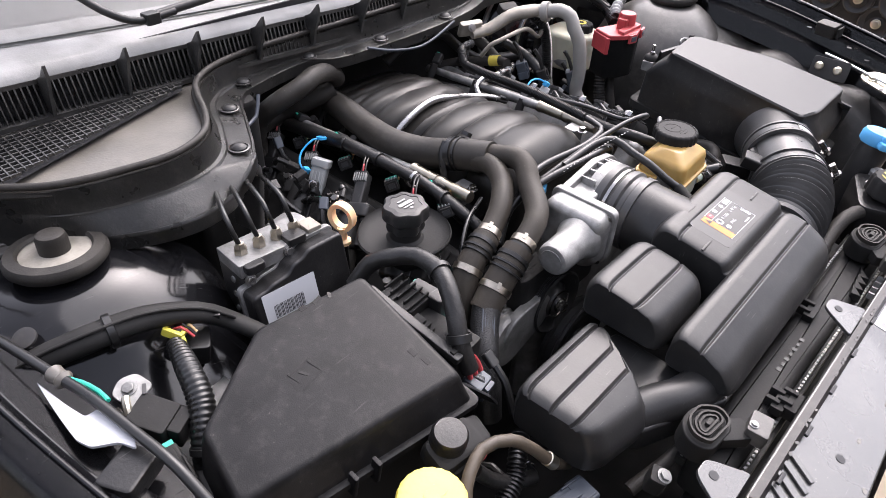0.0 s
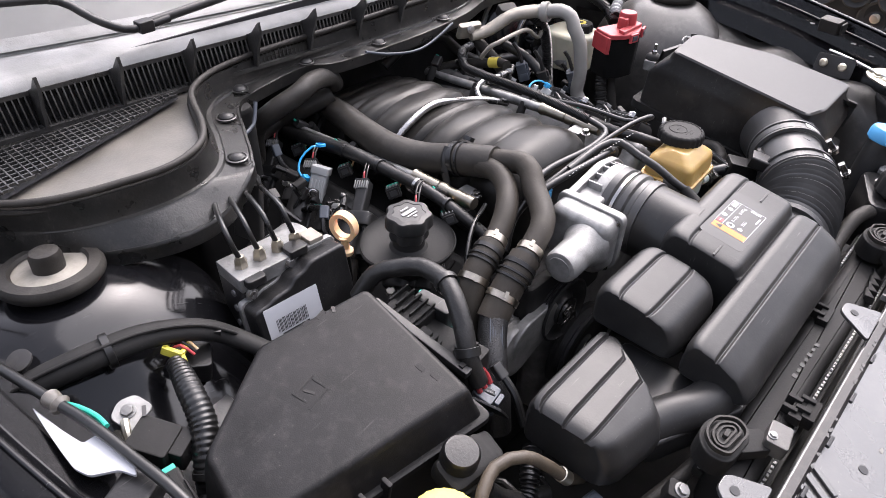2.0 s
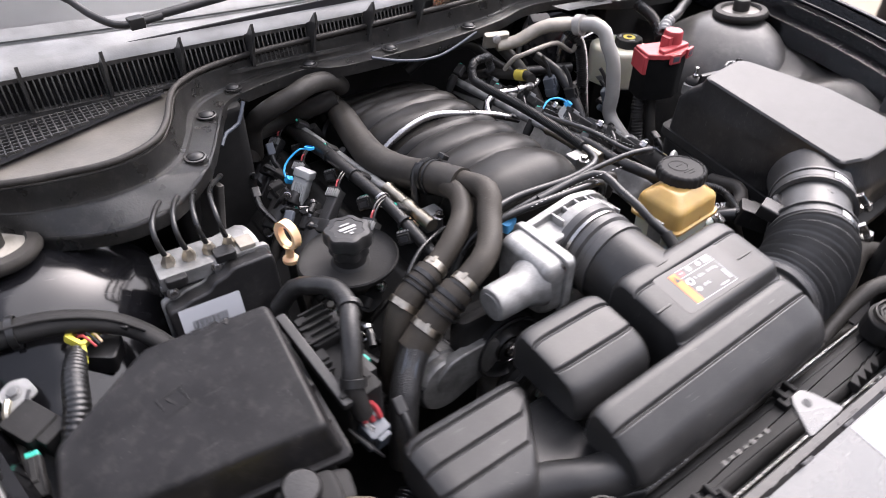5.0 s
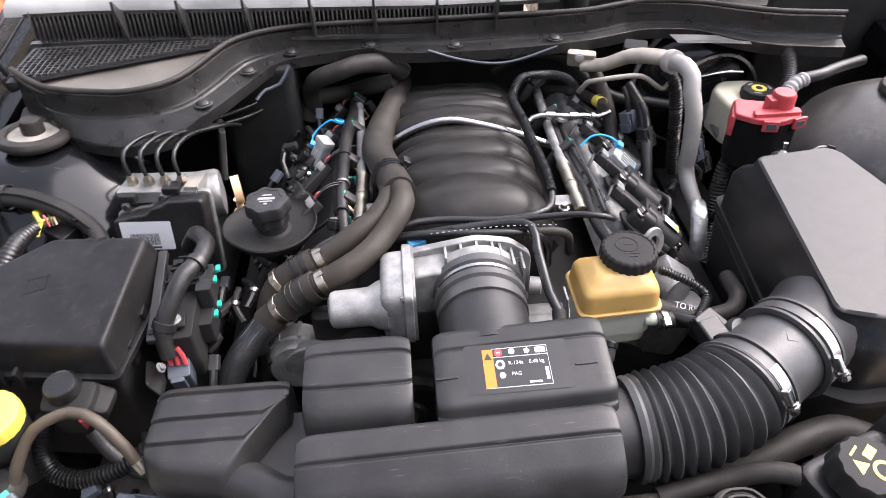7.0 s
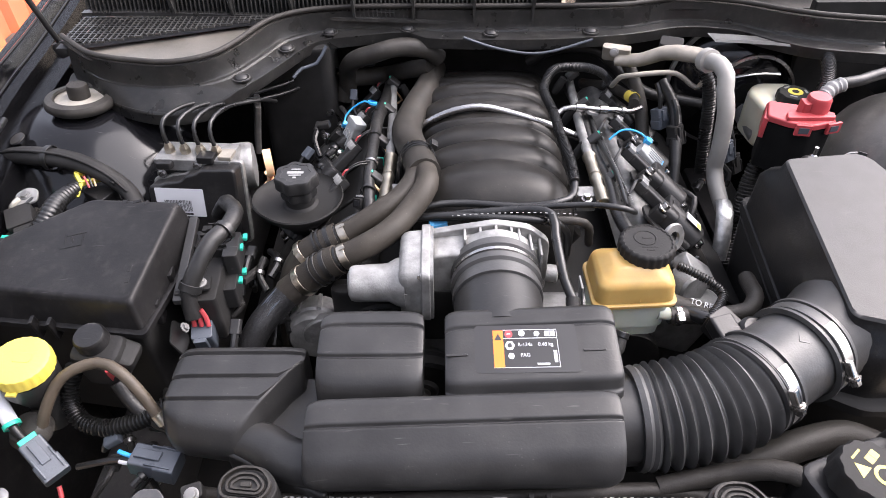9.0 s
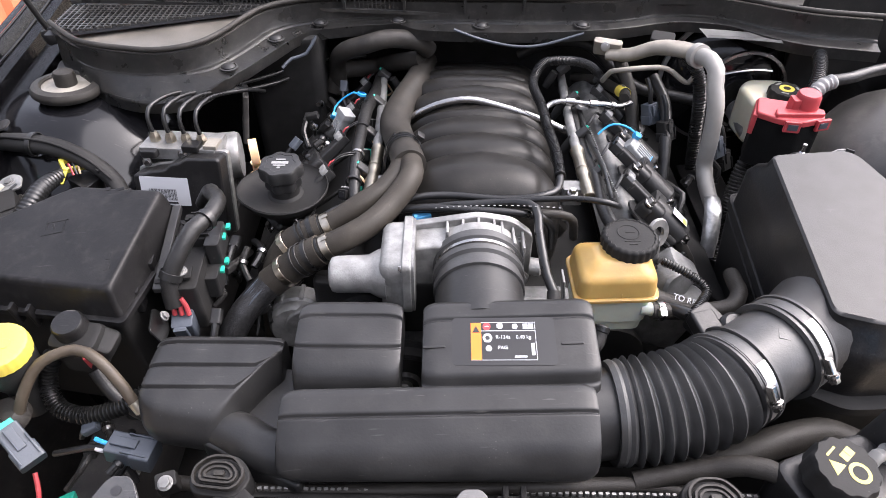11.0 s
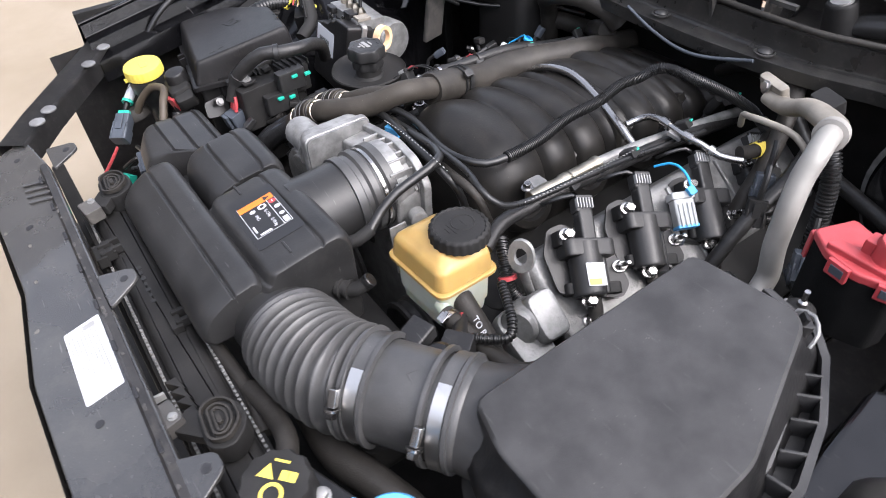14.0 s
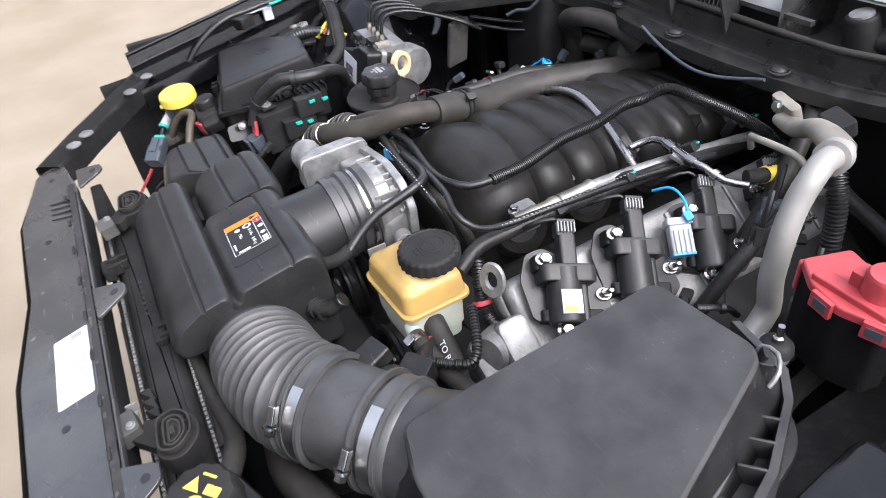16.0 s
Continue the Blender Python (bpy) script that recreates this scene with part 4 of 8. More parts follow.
part("motor_cover", prism(shrink(side_o, 0.006), 0.005, 0.034, 0.016, 0.012, 0, 0.002, SX), CAST, tbd)
part("motor_can", lathe([(0.034, 0.0), (0.03, 0.012), (0.0245, 0.022), (0.0235, 0.064), (0.0215, 0.069), (0.017, 0.071)], aim((-0.117, 0.132, 0.802), (-1, -0.03, -0.01)), 32), CAST, tbd)
part("end_pad", lathe([(0.0165, 0.0705), (0.016, 0.0718)], aim((-0.117, 0.132, 0.802), (-1, -0.03, -0.01)), 28), CASTD, tbd)
for x, z in ((-0.054, 0.018), (0.056, 0.016), (0.063, -0.045), (-0.066, -0.05)):
    part("bolt", bolt(TX @ at(x, z, 0.006), 0.0062, 0.007), CAST, tbd)
for y, z in ((0.042, -0.035), (0.042, 0.03), (-0.036, 0.034), (-0.04, -0.04)):
    part("cover_screw", bolt(SX @ at(y, z, 0.0055), 0.0045, 0.004), STEEL, tbd)
part("tension_clip", rbox(at(-0.112, 0.105, 0.80), 0.012, 0.006, 0.018, 0.001, 0.001), CAST, tbd)
part("side_spigot", lathe([(0.012, 0), (0.012, 0.014), (0.009, 0.016)], aim((0.07, 0.17, 0.78), (1, -0.2, 0)), 18), CAST, tbd)

# steering reservoir
res = thing("steering_fluid_reservoir", "amber fluid reservoir over a grey green base with black cap", "reservoir", (0.17, 0.12, 0.68), shift=(0.0045, 0.0133, -0.001))
RM = at(0.170, 0.131, 0, 0, 0, 3)
o = [(-0.055, -0.044), (0.047, -0.044), (0.05, 0.036), (-0.052, 0.036)]
bm = stack([(shrink(o, 0.003), 0.790), (o, 0.794), (shrink(o, 0.002), 0.814), (shrink(o, 0.004), 0.8195), (shrink(o, 0.009), 0.824), (shrink(o, 0.014), 0.827), (shrink(o, 0.02), 0.8335), (shrink(o, 0.027), 0.8345)], RM, 0.014)
part("upper_tank", bm, AMBER, res)
part("seam", stack([(shrink(o, -0.002), 0.786), (shrink(o, -0.0035), 0.7875), (shrink(o, -0.0035), 0.7915), (shrink(o, -0.002), 0.793)], RM, 0.014), AMBER, res)
part("lower_tank", stack([(shrink(o, 0.012), 0.724), (shrink(o, 0.007), 0.726), (shrink(o, 0.006), 0.742), (shrink(o, 0.004), 0.744), (shrink(o, 0.003), 0.787)], RM, 0.014), CREAM, res, "grey green lower half")
part("level_tick", rbox(RM @ at(0.0, -0.0445, 0.797), 0.0012, 0.001, 0.006, 0.0003, 0.0003), AMBER, res)
part("outlet", lathe([(0.0085, -0.01), (0.0085, 0.012)], aim((0.214, 0.096, 0.7645), (0.9, -0.1, -0.05)), 18), CREAM, res)
CM = at(0.185, 0.142, 0.8305)
part("neck", lathe([(0.024, -0.006), (0.024, 0.012)], CM, 28), AMBER, res)
part("cap", lathe([(0.032, 0.002), (0.0352, 0.003), (0.0352, 0.0155), (0.033, 0.0185), (0.0305, 0.0193), (0.0292, 0.018), (0.0285, 0.0182), (0.012, 0.0186)], CM, 96, None, True, True, 24, 0.0008), MATT, res, "knurled black cap")
part("cap_mark", lathe([(0.0125, 0.0186), (0.013, 0.0192), (0.0142, 0.0192), (0.0147, 0.0186)], CM @ at(-0.002, 0.006, 0), 28, None, False, False), MATT, res)
for y, w in ((0.006, 0.012), (-0.011, 0.02), (-0.0165, 0.01)):
    part("cap_print", rbox(CM @ at(0.0, y, 0.0187), w, 0.0022, 0.0008, 0.0005, 0.0003), MATT, res)

# ---- engine details ----
def words(text, size, M, material, parent, name="lettering", spread=1.0, extrude=0.0002):
    cu = bpy.data.curves.new("text", "FONT")
    cu.body, cu.size, cu.extrude = text, size, extrude
    cu.align_x, cu.align_y = "LEFT", "BOTTOM"
    tmp = bpy.data.objects.new("text", cu)
    scene.collection.objects.link(tmp)
    me = bpy.data.meshes.new_from_object(tmp.evaluated_get(bpy.context.evaluated_depsgraph_get()))
    bpy.data.objects.remove(tmp)
    b = bmesh.new()
    b.from_mesh(me)
    bpy.data.meshes.remove(me)
    bmesh.ops.transform(b, matrix=M @ Matrix.Diagonal((spread, 1, 1, 1)), verts=b.verts)
    return part(name, b, material, parent)


def flat(out, M, h=0.0003, bm=None, r=0.0):
    return prism(out, 0, h, r, 0, 0, 0, M, bm)


def rect(x0, y0, x1, y1):
    return [(x0, y0), (x1, y0), (x1, y1), (x0, y1)]


# warning label on the resonator
lab = thing("refrigerant_label", "black refrigerant label with an orange warning strip", "label", (0.02, -0.018, 0.842))
LX, LY = Vector((1, -0.03, 0.055)).normalized(), Vector((0, 1, 0.152)).normalized()
LZ = LX.cross(LY).normalized()
LM = Matrix(((LX.x, LY.x, LZ.x, 0.0195), (LX.y, LY.y, LZ.y, -0.009), (LX.z, LY.z, LZ.z, 0.8391), (0, 0, 0, 1))) @ Matrix.Diagonal((1.02, 1.13, 1, 1))
part("backing", flat(rect(-0.053, -0.0265, 0.056, 0.026), LM, 0.0006, None, 0.005), GLOSSB, lab)
LM = LM @ at(0, 0, 0.0006)
part("warning_strip", flat(rect(-0.033, -0.021, -0.022, 0.02), LM, 0.0003), ORANGE, lab, "orange warning strip")
part("warning_triangle", flat([(-0.0315, 0.009), (-0.0235, 0.009), (-0.0275, 0.0165)], LM, 0.0006), INK, lab)
part("frame_line", flat(rect(-0.022, 0.0105, 0.035, 0.0112), LM), WHITEP, lab)
bm = bmesh.new()
for x0, y0, x1, y1 in ((-0.0335, -0.0213, 0.0355, -0.0207), (0.035, -0.021, 0.0355, 0.0205), (-0.022, 0.0201, 0.0355, 0.0207)):
    flat(rect(x0, y0, x1, y1), LM, 0.0002, bm)
part("border_line", bm, WHITEP, lab)
part("red_sign", lathe([(0.0043, 0), (0.0043, 0.0004)], LM @ at(-0.016, 0.0158, 0), 20), RED, lab)
bm = bmesh.new()
flat(rect(-0.018, 0.0152, -0.014, 0.0164), LM @ at(0, 0, 0.0005), 0.0002, bm)
part("sign_bar", bm, WHITEP, lab)
part("symbol_fan", lathe([(0.0036, 0), (0.0036, 0.0003)], LM @ at(-0.002, 0.0165, 0), 7), WHITEP, lab)
part("symbol_hand", lathe([(0.0034, 0), (0.0034, 0.0003)], LM @ at(0.014, 0.0158, 0), 5), WHITEP, lab)
part("symbol_book", flat(rect(0.0225, 0.0128, 0.0335, 0.0188), LM, 0.0003), WHITEP, lab)
part("symbol_book_gap", flat(rect(0.0276, 0.0135, 0.0282, 0.0185), LM @ at(0, 0, 0.0003), 0.0002), INK, lab)
part("symbol_star", lathe([(0.005, 0), (0.005, 0.0003)], LM @ at(-0.0155, 0.003, 0), 24, None, True, True, 6, 0.001), WHITEP, lab)
part("symbol_core", lathe([(0.0025, 0.0003), (0.0025, 0.0005)], LM @ at(-0.0155, 0.003, 0), 12), INK, lab)
words("R-134a", 0.0055, LM @ at(-0.007, 0.001, 0), WHITEP, lab)
words("0.48 kg", 0.0055, LM @ at(0.0145, 0.001, 0), WHITEP, lab)
words("PAG", 0.0055, LM @ at(-0.005, -0.0105, 0), WHITEP, lab)
part("symbol_drop", lathe([(0.0035, 0), (0.0035, 0.0003)], LM @ at(-0.0145, -0.0085, 0), 6), WHITEP, lab)
part("small_print", flat(rect(0.012, -0.0185, 0.025, -0.0165), LM), WHITEP, lab)
part("small_print", flat(rect(0.03, -0.016, 0.0335, -0.003), LM), WHITEP, lab)

# breather fitting on the end of the resonator
bf = thing("breather_fitting", "black ribbed elbow fitting in the end of the resonator", "fitting", (0.124, 0.05, 0.8), shift=(-0.004, -0.008, -0.02))
part("stub", lathe([(0.011, -0.006), (0.011, 0.008), (0.0135, 0.009), (0.0135, 0.014), (0.0105, 0.0145), (0.0105, 0.02), (0.0125, 0.021), (0.0125, 0.025)], aim((0.116, 0.03, 0.793), (0.85, 0.5, 0.05)), 20), MATT, bf)
part("elbow", tube([(0.136, 0.042, 0.7945), (0.144, 0.05, 0.798), (0.149, 0.06, 0.806)], [0.0095, 0.0095, 0.008], 14), MATT, bf)
part("collar", lathe([(0.0085, 0), (0.0095, 0.001), (0.0095, 0.007), (0.0085, 0.008)], aim((0.1485, 0.059, 0.805), (0.3, 0.6, 0.6)), 16), WIRE, bf)

# manifold ports
for s in (-1, 1):
    for k in range(4):
        y = 0.30 + 0.111 * k + (0.02 if s < 0 else 0)
        M = aim((0.008 + s * 0.112, y + 0.02, 0.76), (s * 0.85, 0, 0.5))
        part("runner_foot", lathe([(0.047, -0.03), (0.046, -0.006), (0.04, 0.006), (0.03, 0.009), (0.026, 0.004)], M, 24), MANI, man)

# block and heads
blk = thing("engine_block", "dark engine block below the manifold", "engine", (0, 0.45, 0.3))
part("crankcase", rbox(at(0, 0.46, 0.50), 0.42, 0.54, 0.38, 0.03, 0.02), MATT, blk)
part("front_cover", rbox(at(0.0, 0.18, 0.58), 0.3, 0.06, 0.26, 0.04, 0.015), CASTD, blk)
for s in (-1, 1):
    M = Matrix.Translation((s * 0.255 + 0.005, 0.455, 0.742)) @ Matrix.Rotation(radians(s * 38), 4, "Y")
    o = [(-0.065, -0.245), (0.06, -0.245), (0.066, -0.2), (0.066, 0.24), (0.05, 0.25), (-0.065, 0.25)]
    o = o if s > 0 else [(-x, y) for x, y in reversed(o)]
    cover = thing("valve_cover", "dull cast aluminium valve cover under the ignition coils", "valve cover", (s * 0.26, 0.45, 0.70), shift=(0.008, 0.014, -0.01) if s > 0 else (0.004, 0.03, -0.045))
    # Driver side cover in aluminium, passenger side cover in matt black.
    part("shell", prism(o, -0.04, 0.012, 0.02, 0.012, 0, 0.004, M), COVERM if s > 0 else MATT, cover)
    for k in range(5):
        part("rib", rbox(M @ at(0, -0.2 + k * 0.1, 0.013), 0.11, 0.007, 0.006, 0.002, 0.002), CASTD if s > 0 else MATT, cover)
    for k in range(4):
        part("bolt", bolt(M @ at(s * 0.04, -0.21 + k * 0.125, 0.012), 0.0065, 0.012), STEEL, cover)
    M2 = Matrix.Translation((s * 0.31 + 0.005, 0.455, 0.66)) @ Matrix.Rotation(radians(s * 38), 4, "Y")
    part("cylinder_head", rbox(M2, 0.13, 0.5, 0.08, 0.015, 0.01), MATT, cover)


def coil(tip, s, bright):
    tip = Vector(tip) + Vector((0, 0.006, 0))
    c = thing("ignition_coil", "black ignition coil with a ribbed grey connector and bolts", "ignition coil", tip, "coils on the valve covers")
    d = Vector((s * 0.072, -0.042, -0.056)).normalized()
    ydir = Vector((0, 1, 0)) - d * d.y
    ydir.normalize()
    n = ydir.cross(d).normalized()
    n = -n if n.z < 0 else n
    X = ydir if ydir.cross(n).dot(d) > 0 else -ydir
    M = Matrix((( X.x, n.x, d.x, tip.x), (X.y, n.y, d.y, tip.y), (X.z, n.z, d.z, tip.z), (0, 0, 0, 1))) @ Matrix.Diagonal((1.36, 1.28, 1.06, 1))
    con = part("connector", rbox(M @ at(0, -0.003, 0.004), 0.0165, 0.013, 0.017, 0.003, 0.0015), SATIN, c)
    part("comb_plate", rbox(M @ at(0, 0.0042, -0.004), 0.017, 0.0045, 0.004, 0.001, 0.0006), SATIN, con)
    for k in range(6):
        part("rib", rbox(M @ at(-0.0075 + 0.003 * k, 0.0045, 0.003), 0.0014, 0.0045, 0.012, 0.0005, 0.0004), GREYP, con)
    part("neck", rbox(M @ at(0.001, -0.003, 0.03), 0.015, 0.014, 0.04, 0.003, 0.0015), SATIN, c)
    part("shoulder", rbox(M @ at(-0.002, -0.003, 0.056), 0.05, 0.027, 0.021, 0.008, 0.003), SATIN, c)
    part("ear", rbox(M @ at(-0.022, -0.006, 0.043), 0.016, 0.018, 0.018, 0.005, 0.002), MATT, c)
    part("base_plate", prism([(-0.034, 0.03), (-0.018, 0.022), (0.03, 0.05), (0.044, 0.096), (0.034, 0.112), (-0.03, 0.104), (-0.04, 0.06)], -0.003, 0.0, 0.006, 0.001, 0, 0, M @ at(0, -0.014, 0, -90) @ Matrix.Diagonal((1, -1, -1, 1))), SATIN, c)
    part("can", lathe([(0.0155, 0.05), (0.0155, 0.108), (0.0135, 0.111)], M @ at(-0.004, -0.003, 0), 24), SATIN, c)
    part("core_leg", rbox(M @ at(0.013, -0.006, 0.082), 0.008, 0.012, 0.05, 0.003, 0.0015), SATIN, c)
    part("foot", rbox(M @ at(0.004, -0.012, 0.1), 0.056, 0.016, 0.014, 0.005, 0.002), MATT, c)
    part("bolt", bolt(M @ at(-0.023, 0.004, 0.041, -90), 0.0058, 0.008), STEEL, c)
    part("bolt", bolt(M @ at(-0.006, -0.004, 0.116, -90), 0.0058, 0.008), STEEL, c)
    st = part("stud", lathe([(0.003, 0), (0.003, 0.017), (0.002, 0.018)], M @ at(0.035, -0.011, 0.075, -90), 12), STEEL, c)
    part("nut", bolt(M @ at(0.035, -0.011, 0.075, -90), 0.0058, 0.008), STEEL, st)
    if bright:
        part("data_label", flat(rect(-0.009, -0.012, 0.009, 0.014), M @ at(-0.004, 0.0128, 0.09, -90), 0.0003), WHITEP, c, "white data label with a green corner")
        part("label_corner", flat(rect(-0.008, -0.011, 0.004, -0.004), M @ at(-0.004, 0.0131, 0.09, -90), 0.0003), YELLOW, c)
    a = M @ Vector((0.004, -0.01, 0.1))
    part("lead", tube([a, a + d * 0.02 + Vector((0, 0, -0.004)), a + d * 0.045 + Vector((s * 0.004, -0.004, -0.025)), a + d * 0.06 + Vector((s * 0.002, -0.006, -0.07))], [0.008, 0.0095, 0.0085, 0.0075], 12), RUBBER, c)
    return c


for i, p in enumerate(((0.2213, 0.311, 0.820), (0.2259, 0.410, 0.812), (0.2314, 0.526, 0.797), (0.2369, 0.6405, 0.782))):
    coil(p, 1, i == 0)
for i, p in enumerate(((-0.222, 0.346, 0.803), (-0.2145, 0.462, 0.789), (-0.2104, 0.591, 0.768), (-0.199, 0.711, 0.755))):
    coil(p, -1, False)

# fuel rails
for s, pts in ((1, [(0.1645, 0.287, 0.8065), (0.1635, 0.36, 0.8065), (0.163, 0.43, 0.805), (0.168, 0.55, 0.795), (0.178, 0.70, 0.78)]), (-1, [(-0.1535, 0.302, 0.803), (-0.152, 0.365, 0.80), (-0.156, 0.55, 0.787), (-0.162, 0.68, 0.78)])):
    rail = thing("fuel_rail", "steel fuel rail with a brass coloured end", "fuel rail", pts[0])
    part("tube", tube(pts, 0.0078, 14), CASTD, rail)
    a, b = Vector(pts[0]), Vector(pts[1])
    u = (b - a).normalized()
    part("end_cap", lathe([(0.007, -0.004), (0.0095, -0.002), (0.0098, 0.03), (0.0085, 0.034), (0.0085, 0.05), (0.0102, 0.053), (0.0102, 0.062), (0.0085, 0.065)], aim(a, u), 20), GOLD, rail)
    part("damper", lathe([(0.0085, 0.066), (0.0095, 0.067), (0.0095, 0.11), (0.011, 0.112), (0.011, 0.118), (0.008, 0.12)], aim(a, u), 20), GOLD, rail)
    for k in range(4):
        q = a + u * (0.045 + 0.111 * k)
        inj = part("injector", lathe([(0.007, 0), (0.008, 0.02), (0.006, 0.034)], aim(q, (-s * 0.5, 0, -1)), 14), MATT, rail)
        part("plug", rbox(aim(q + Vector((s * 0.016, 0.006, 0.004)), (s * 0.8, 0.2, 0.6)), 0.016, 0.013, 0.022, 0.003, 0.0015), SATIN, inj)
        part("lock_clip", rbox(aim(q + Vector((s * 0.022, 0.012, 0.012)), (s * 0.8, 0.2, 0.6)), 0.006, 0.003, 0.006, 0.001, 0.0006), GREEN, inj)
    part("mount", rbox(at(pts[0][0] - s * 0.02, pts[0][1] + 0.03, pts[0][2] - 0.016), 0.03, 0.024, 0.03, 0.004, 0.002), CASTD, rail)
    part("nut", bolt(at(pts[0][0] - s * 0.022, pts[0][1] + 0.012, pts[0][2] - 0.004), 0.006, 0.009), STEEL, rail)

# polished pipe over the manifold
vac = thing("bright_cross_pipe", "polished steel pipe arched across the intake manifold", "pipe", (0.0, 0.475, 0.8))
part("arch", tube([(-0.122, 0.505, 0.765), (-0.102, 0.514, 0.797), (-0.058, 0.514, 0.8237), (-0.0045, 0.516, 0.8325), (0.0556, 0.5095, 0.8215), (0.1159, 0.4955, 0.8075), (0.152, 0.49, 0.793), (0.169, 0.486, 0.786)], 0.0064, 14), STEEL, vac)
part("side_branch", tube([(0.1181, 0.5101, 0.803), (0.1296, 0.530, 0.812), (0.153, 0.5342, 0.8198), (0.2008, 0.5314, 0.8165), (0.2269, 0.5362, 0.8135), (0.2546, 0.543, 0.8055), (0.2792, 0.5584, 0.8045)], 0.0052, 12), STEEL, vac)
for p, q in (((0.16, 0.534, 0.8196), (0.176, 0.533, 0.8186)), ((0.2, 0.5314, 0.8166), (0.214, 0.5335, 0.815)), ((0.238, 0.5385, 0.8105), (0.246, 0.5405, 0.808))):
    part("union", band((p, q), 0.0045, 0.003), STEEL, vac)
part("end_fork", rbox(at(0.164, 0.484, 0.793, 0, 35, 0), 0.024, 0.012, 0.003, 0.001, 0.001), CASTD, vac)
part("saddle", rbox(at(0.187, 0.534, 0.812, 0, 20, 20), 0.02, 0.022, 0.006, 0.002, 0.001), CAST, vac)

yh = thing("vacuum_hose", "black hose with a yellow printed tag", "hose", (0.27, 0.58, 0.8), shift=(0.006, 0.012, -0.005))
part("hose", tube([(0.262, 0.553, 0.813), (0.268, 0.575, 0.81), (0.262, 0.61, 0.80), (0.24, 0.66, 0.79), (0.2, 0.71, 0.77)], 0.0095, 14), RUBBER, yh)
part("tag", band(((0.2685, 0.576, 0.81), (0.2655, 0.598, 0.804)), 0.0104, 0.0006), YELLOW, yh, "yellow printed tag")
bm = bmesh.new()
for k in range(4):
    rbox(at(0.2672 - 0.0006 * k, 0.5835 + 0.004 * k, 0.8204 - 0.0011 * k), 0.006 if k % 2 else 0.003, 0.0025, 0.0006, 0.0003, 0.0002, bm)
part("tag_print", bm, INK, yh)

# corrugated loop and cables in front of the manifold
lp = thing("breather_loop", "corrugated black conduit looping over the intake manifold", "hose", (0.1, 0.3, 0.85))
part("smooth_end", tube([(-0.1188, 0.2393, 0.81), (-0.095, 0.243, 0.834), (-0.0456, 0.248, 0.838), (0.0408, 0.236, 0.841), (0.0888, 0.2368, 0.847), (0.111, 0.256, 0.844), (0.1175, 0.2835, 0.8447)], 0.0052, 12), WIRE, lp)
part("conduit", tube([(0.1175, 0.2835, 0.8447), (0.118, 0.335, 0.8481), (0.1105, 0.395, 0.856), (0.108, 0.455, 0.857), (0.1, 0.506, 0.861), (0.104, 0.54, 0.862), (0.123, 0.564, 0.876), (0.165, 0.58, 0.871), (0.198, 0.612, 0.851), (0.226, 0.644, 0.824), (0.243, 0.662, 0.796), (0.23, 0.72, 0.75)], 0.0072, 14, 0.0008, (0.0026, 0.0013)), WIRE, lp)


def cable(name, label, pts, r, material=None, cat="cable", seg=10):
    return single(name, tube(pts, r, seg), material or WIRE, label, cat)


cable("battery_cable", "glossy black cable across the front of the manifold", [(-0.1628, 0.241, 0.7795), (-0.122, 0.244, 0.8084), (-0.0502, 0.2339, 0.8312), (0.0421, 0.2275, 0.8451), (0.125, 0.215, 0.859), (0.168, 0.203, 0.862), (0.1866, 0.2151, 0.846), (0.187, 0.2519, 0.8297), (0.1895, 0.3377, 0.8243), (0.185, 0.4457, 0.8097), (0.1906, 0.5962, 0.7912)], 0.0042)
cable("battery_cable", "glossy black cable across the front of the manifold", [(-0.18, 0.22, 0.775), (-0.14, 0.235, 0.81), (-0.08, 0.225, 0.834), (0.0, 0.213, 0.84), (0.07, 0.21, 0.836), (0.1, 0.22, 0.81), (0.108, 0.23, 0.76)], 0.0055)
cable("battery_cable", "black cable lying behind the throttle body", [(-0.16, 0.24, 0.79), (-0.1, 0.24, 0.818), (-0.03, 0.226, 0.83), (0.06, 0.22, 0.83), (0.125, 0.225, 0.82), (0.14, 0.24, 0.77)], 0.006, RUBBER)
vh = thing("vent_hose", "black vent hose running down to the resonator", "hose", (0.08, 0.13, 0.8))
part("hose", tube([(-0.0248, 0.2284, 0.8354), (0.0494, 0.2223, 0.8464), (0.0754, 0.204, 0.851), (0.0768, 0.172, 0.842), (0.0785, 0.14, 0.834), (0.0827, 0.113, 0.82), (0.0917, 0.0905, 0.8071)], 0.0062, 12), WIRE, vh)
part("elbow", tube([(0.0905, 0.094, 0.809), (0.088, 0.074, 0.80), (0.077, 0.05, 0.795)], 0.0085, 14), MATT, vh)
part("sensor_plug", rbox(at(-0.075, 0.232, 0.812, 0, 0, 20), 0.024, 0.016, 0.014, 0.003, 0.001), BLUE, vh, "small blue plug")
bm = bmesh.new()
for k in range(22):
    w = k / 21
    rbox(at(-0.055 + 0.16 * w, 0.2085 - 0.009 * w, 0.8515 + 0.0085 * w - 0.004 * (2 * w - 1) ** 2, 0, 0, -4), 0.0035 if k % 3 else 0.002, 0.0014, 0.0006, 0.0002, 0.0001, bm)
for k in range(34):
    w = k / 33
    q = Vector((0.1925, 0.25, 0.8362)).lerp(Vector((0.1862, 0.45, 0.8222)), w) + Vector((0.0012, 0, -0.004 * math.sin(math.pi * w) * 0.5))
    rbox(at(*q, 4, 20, 92), 0.004 if k % 4 else 0.002, 0.0014, 0.0007, 0.0002, 0.0001, bm)
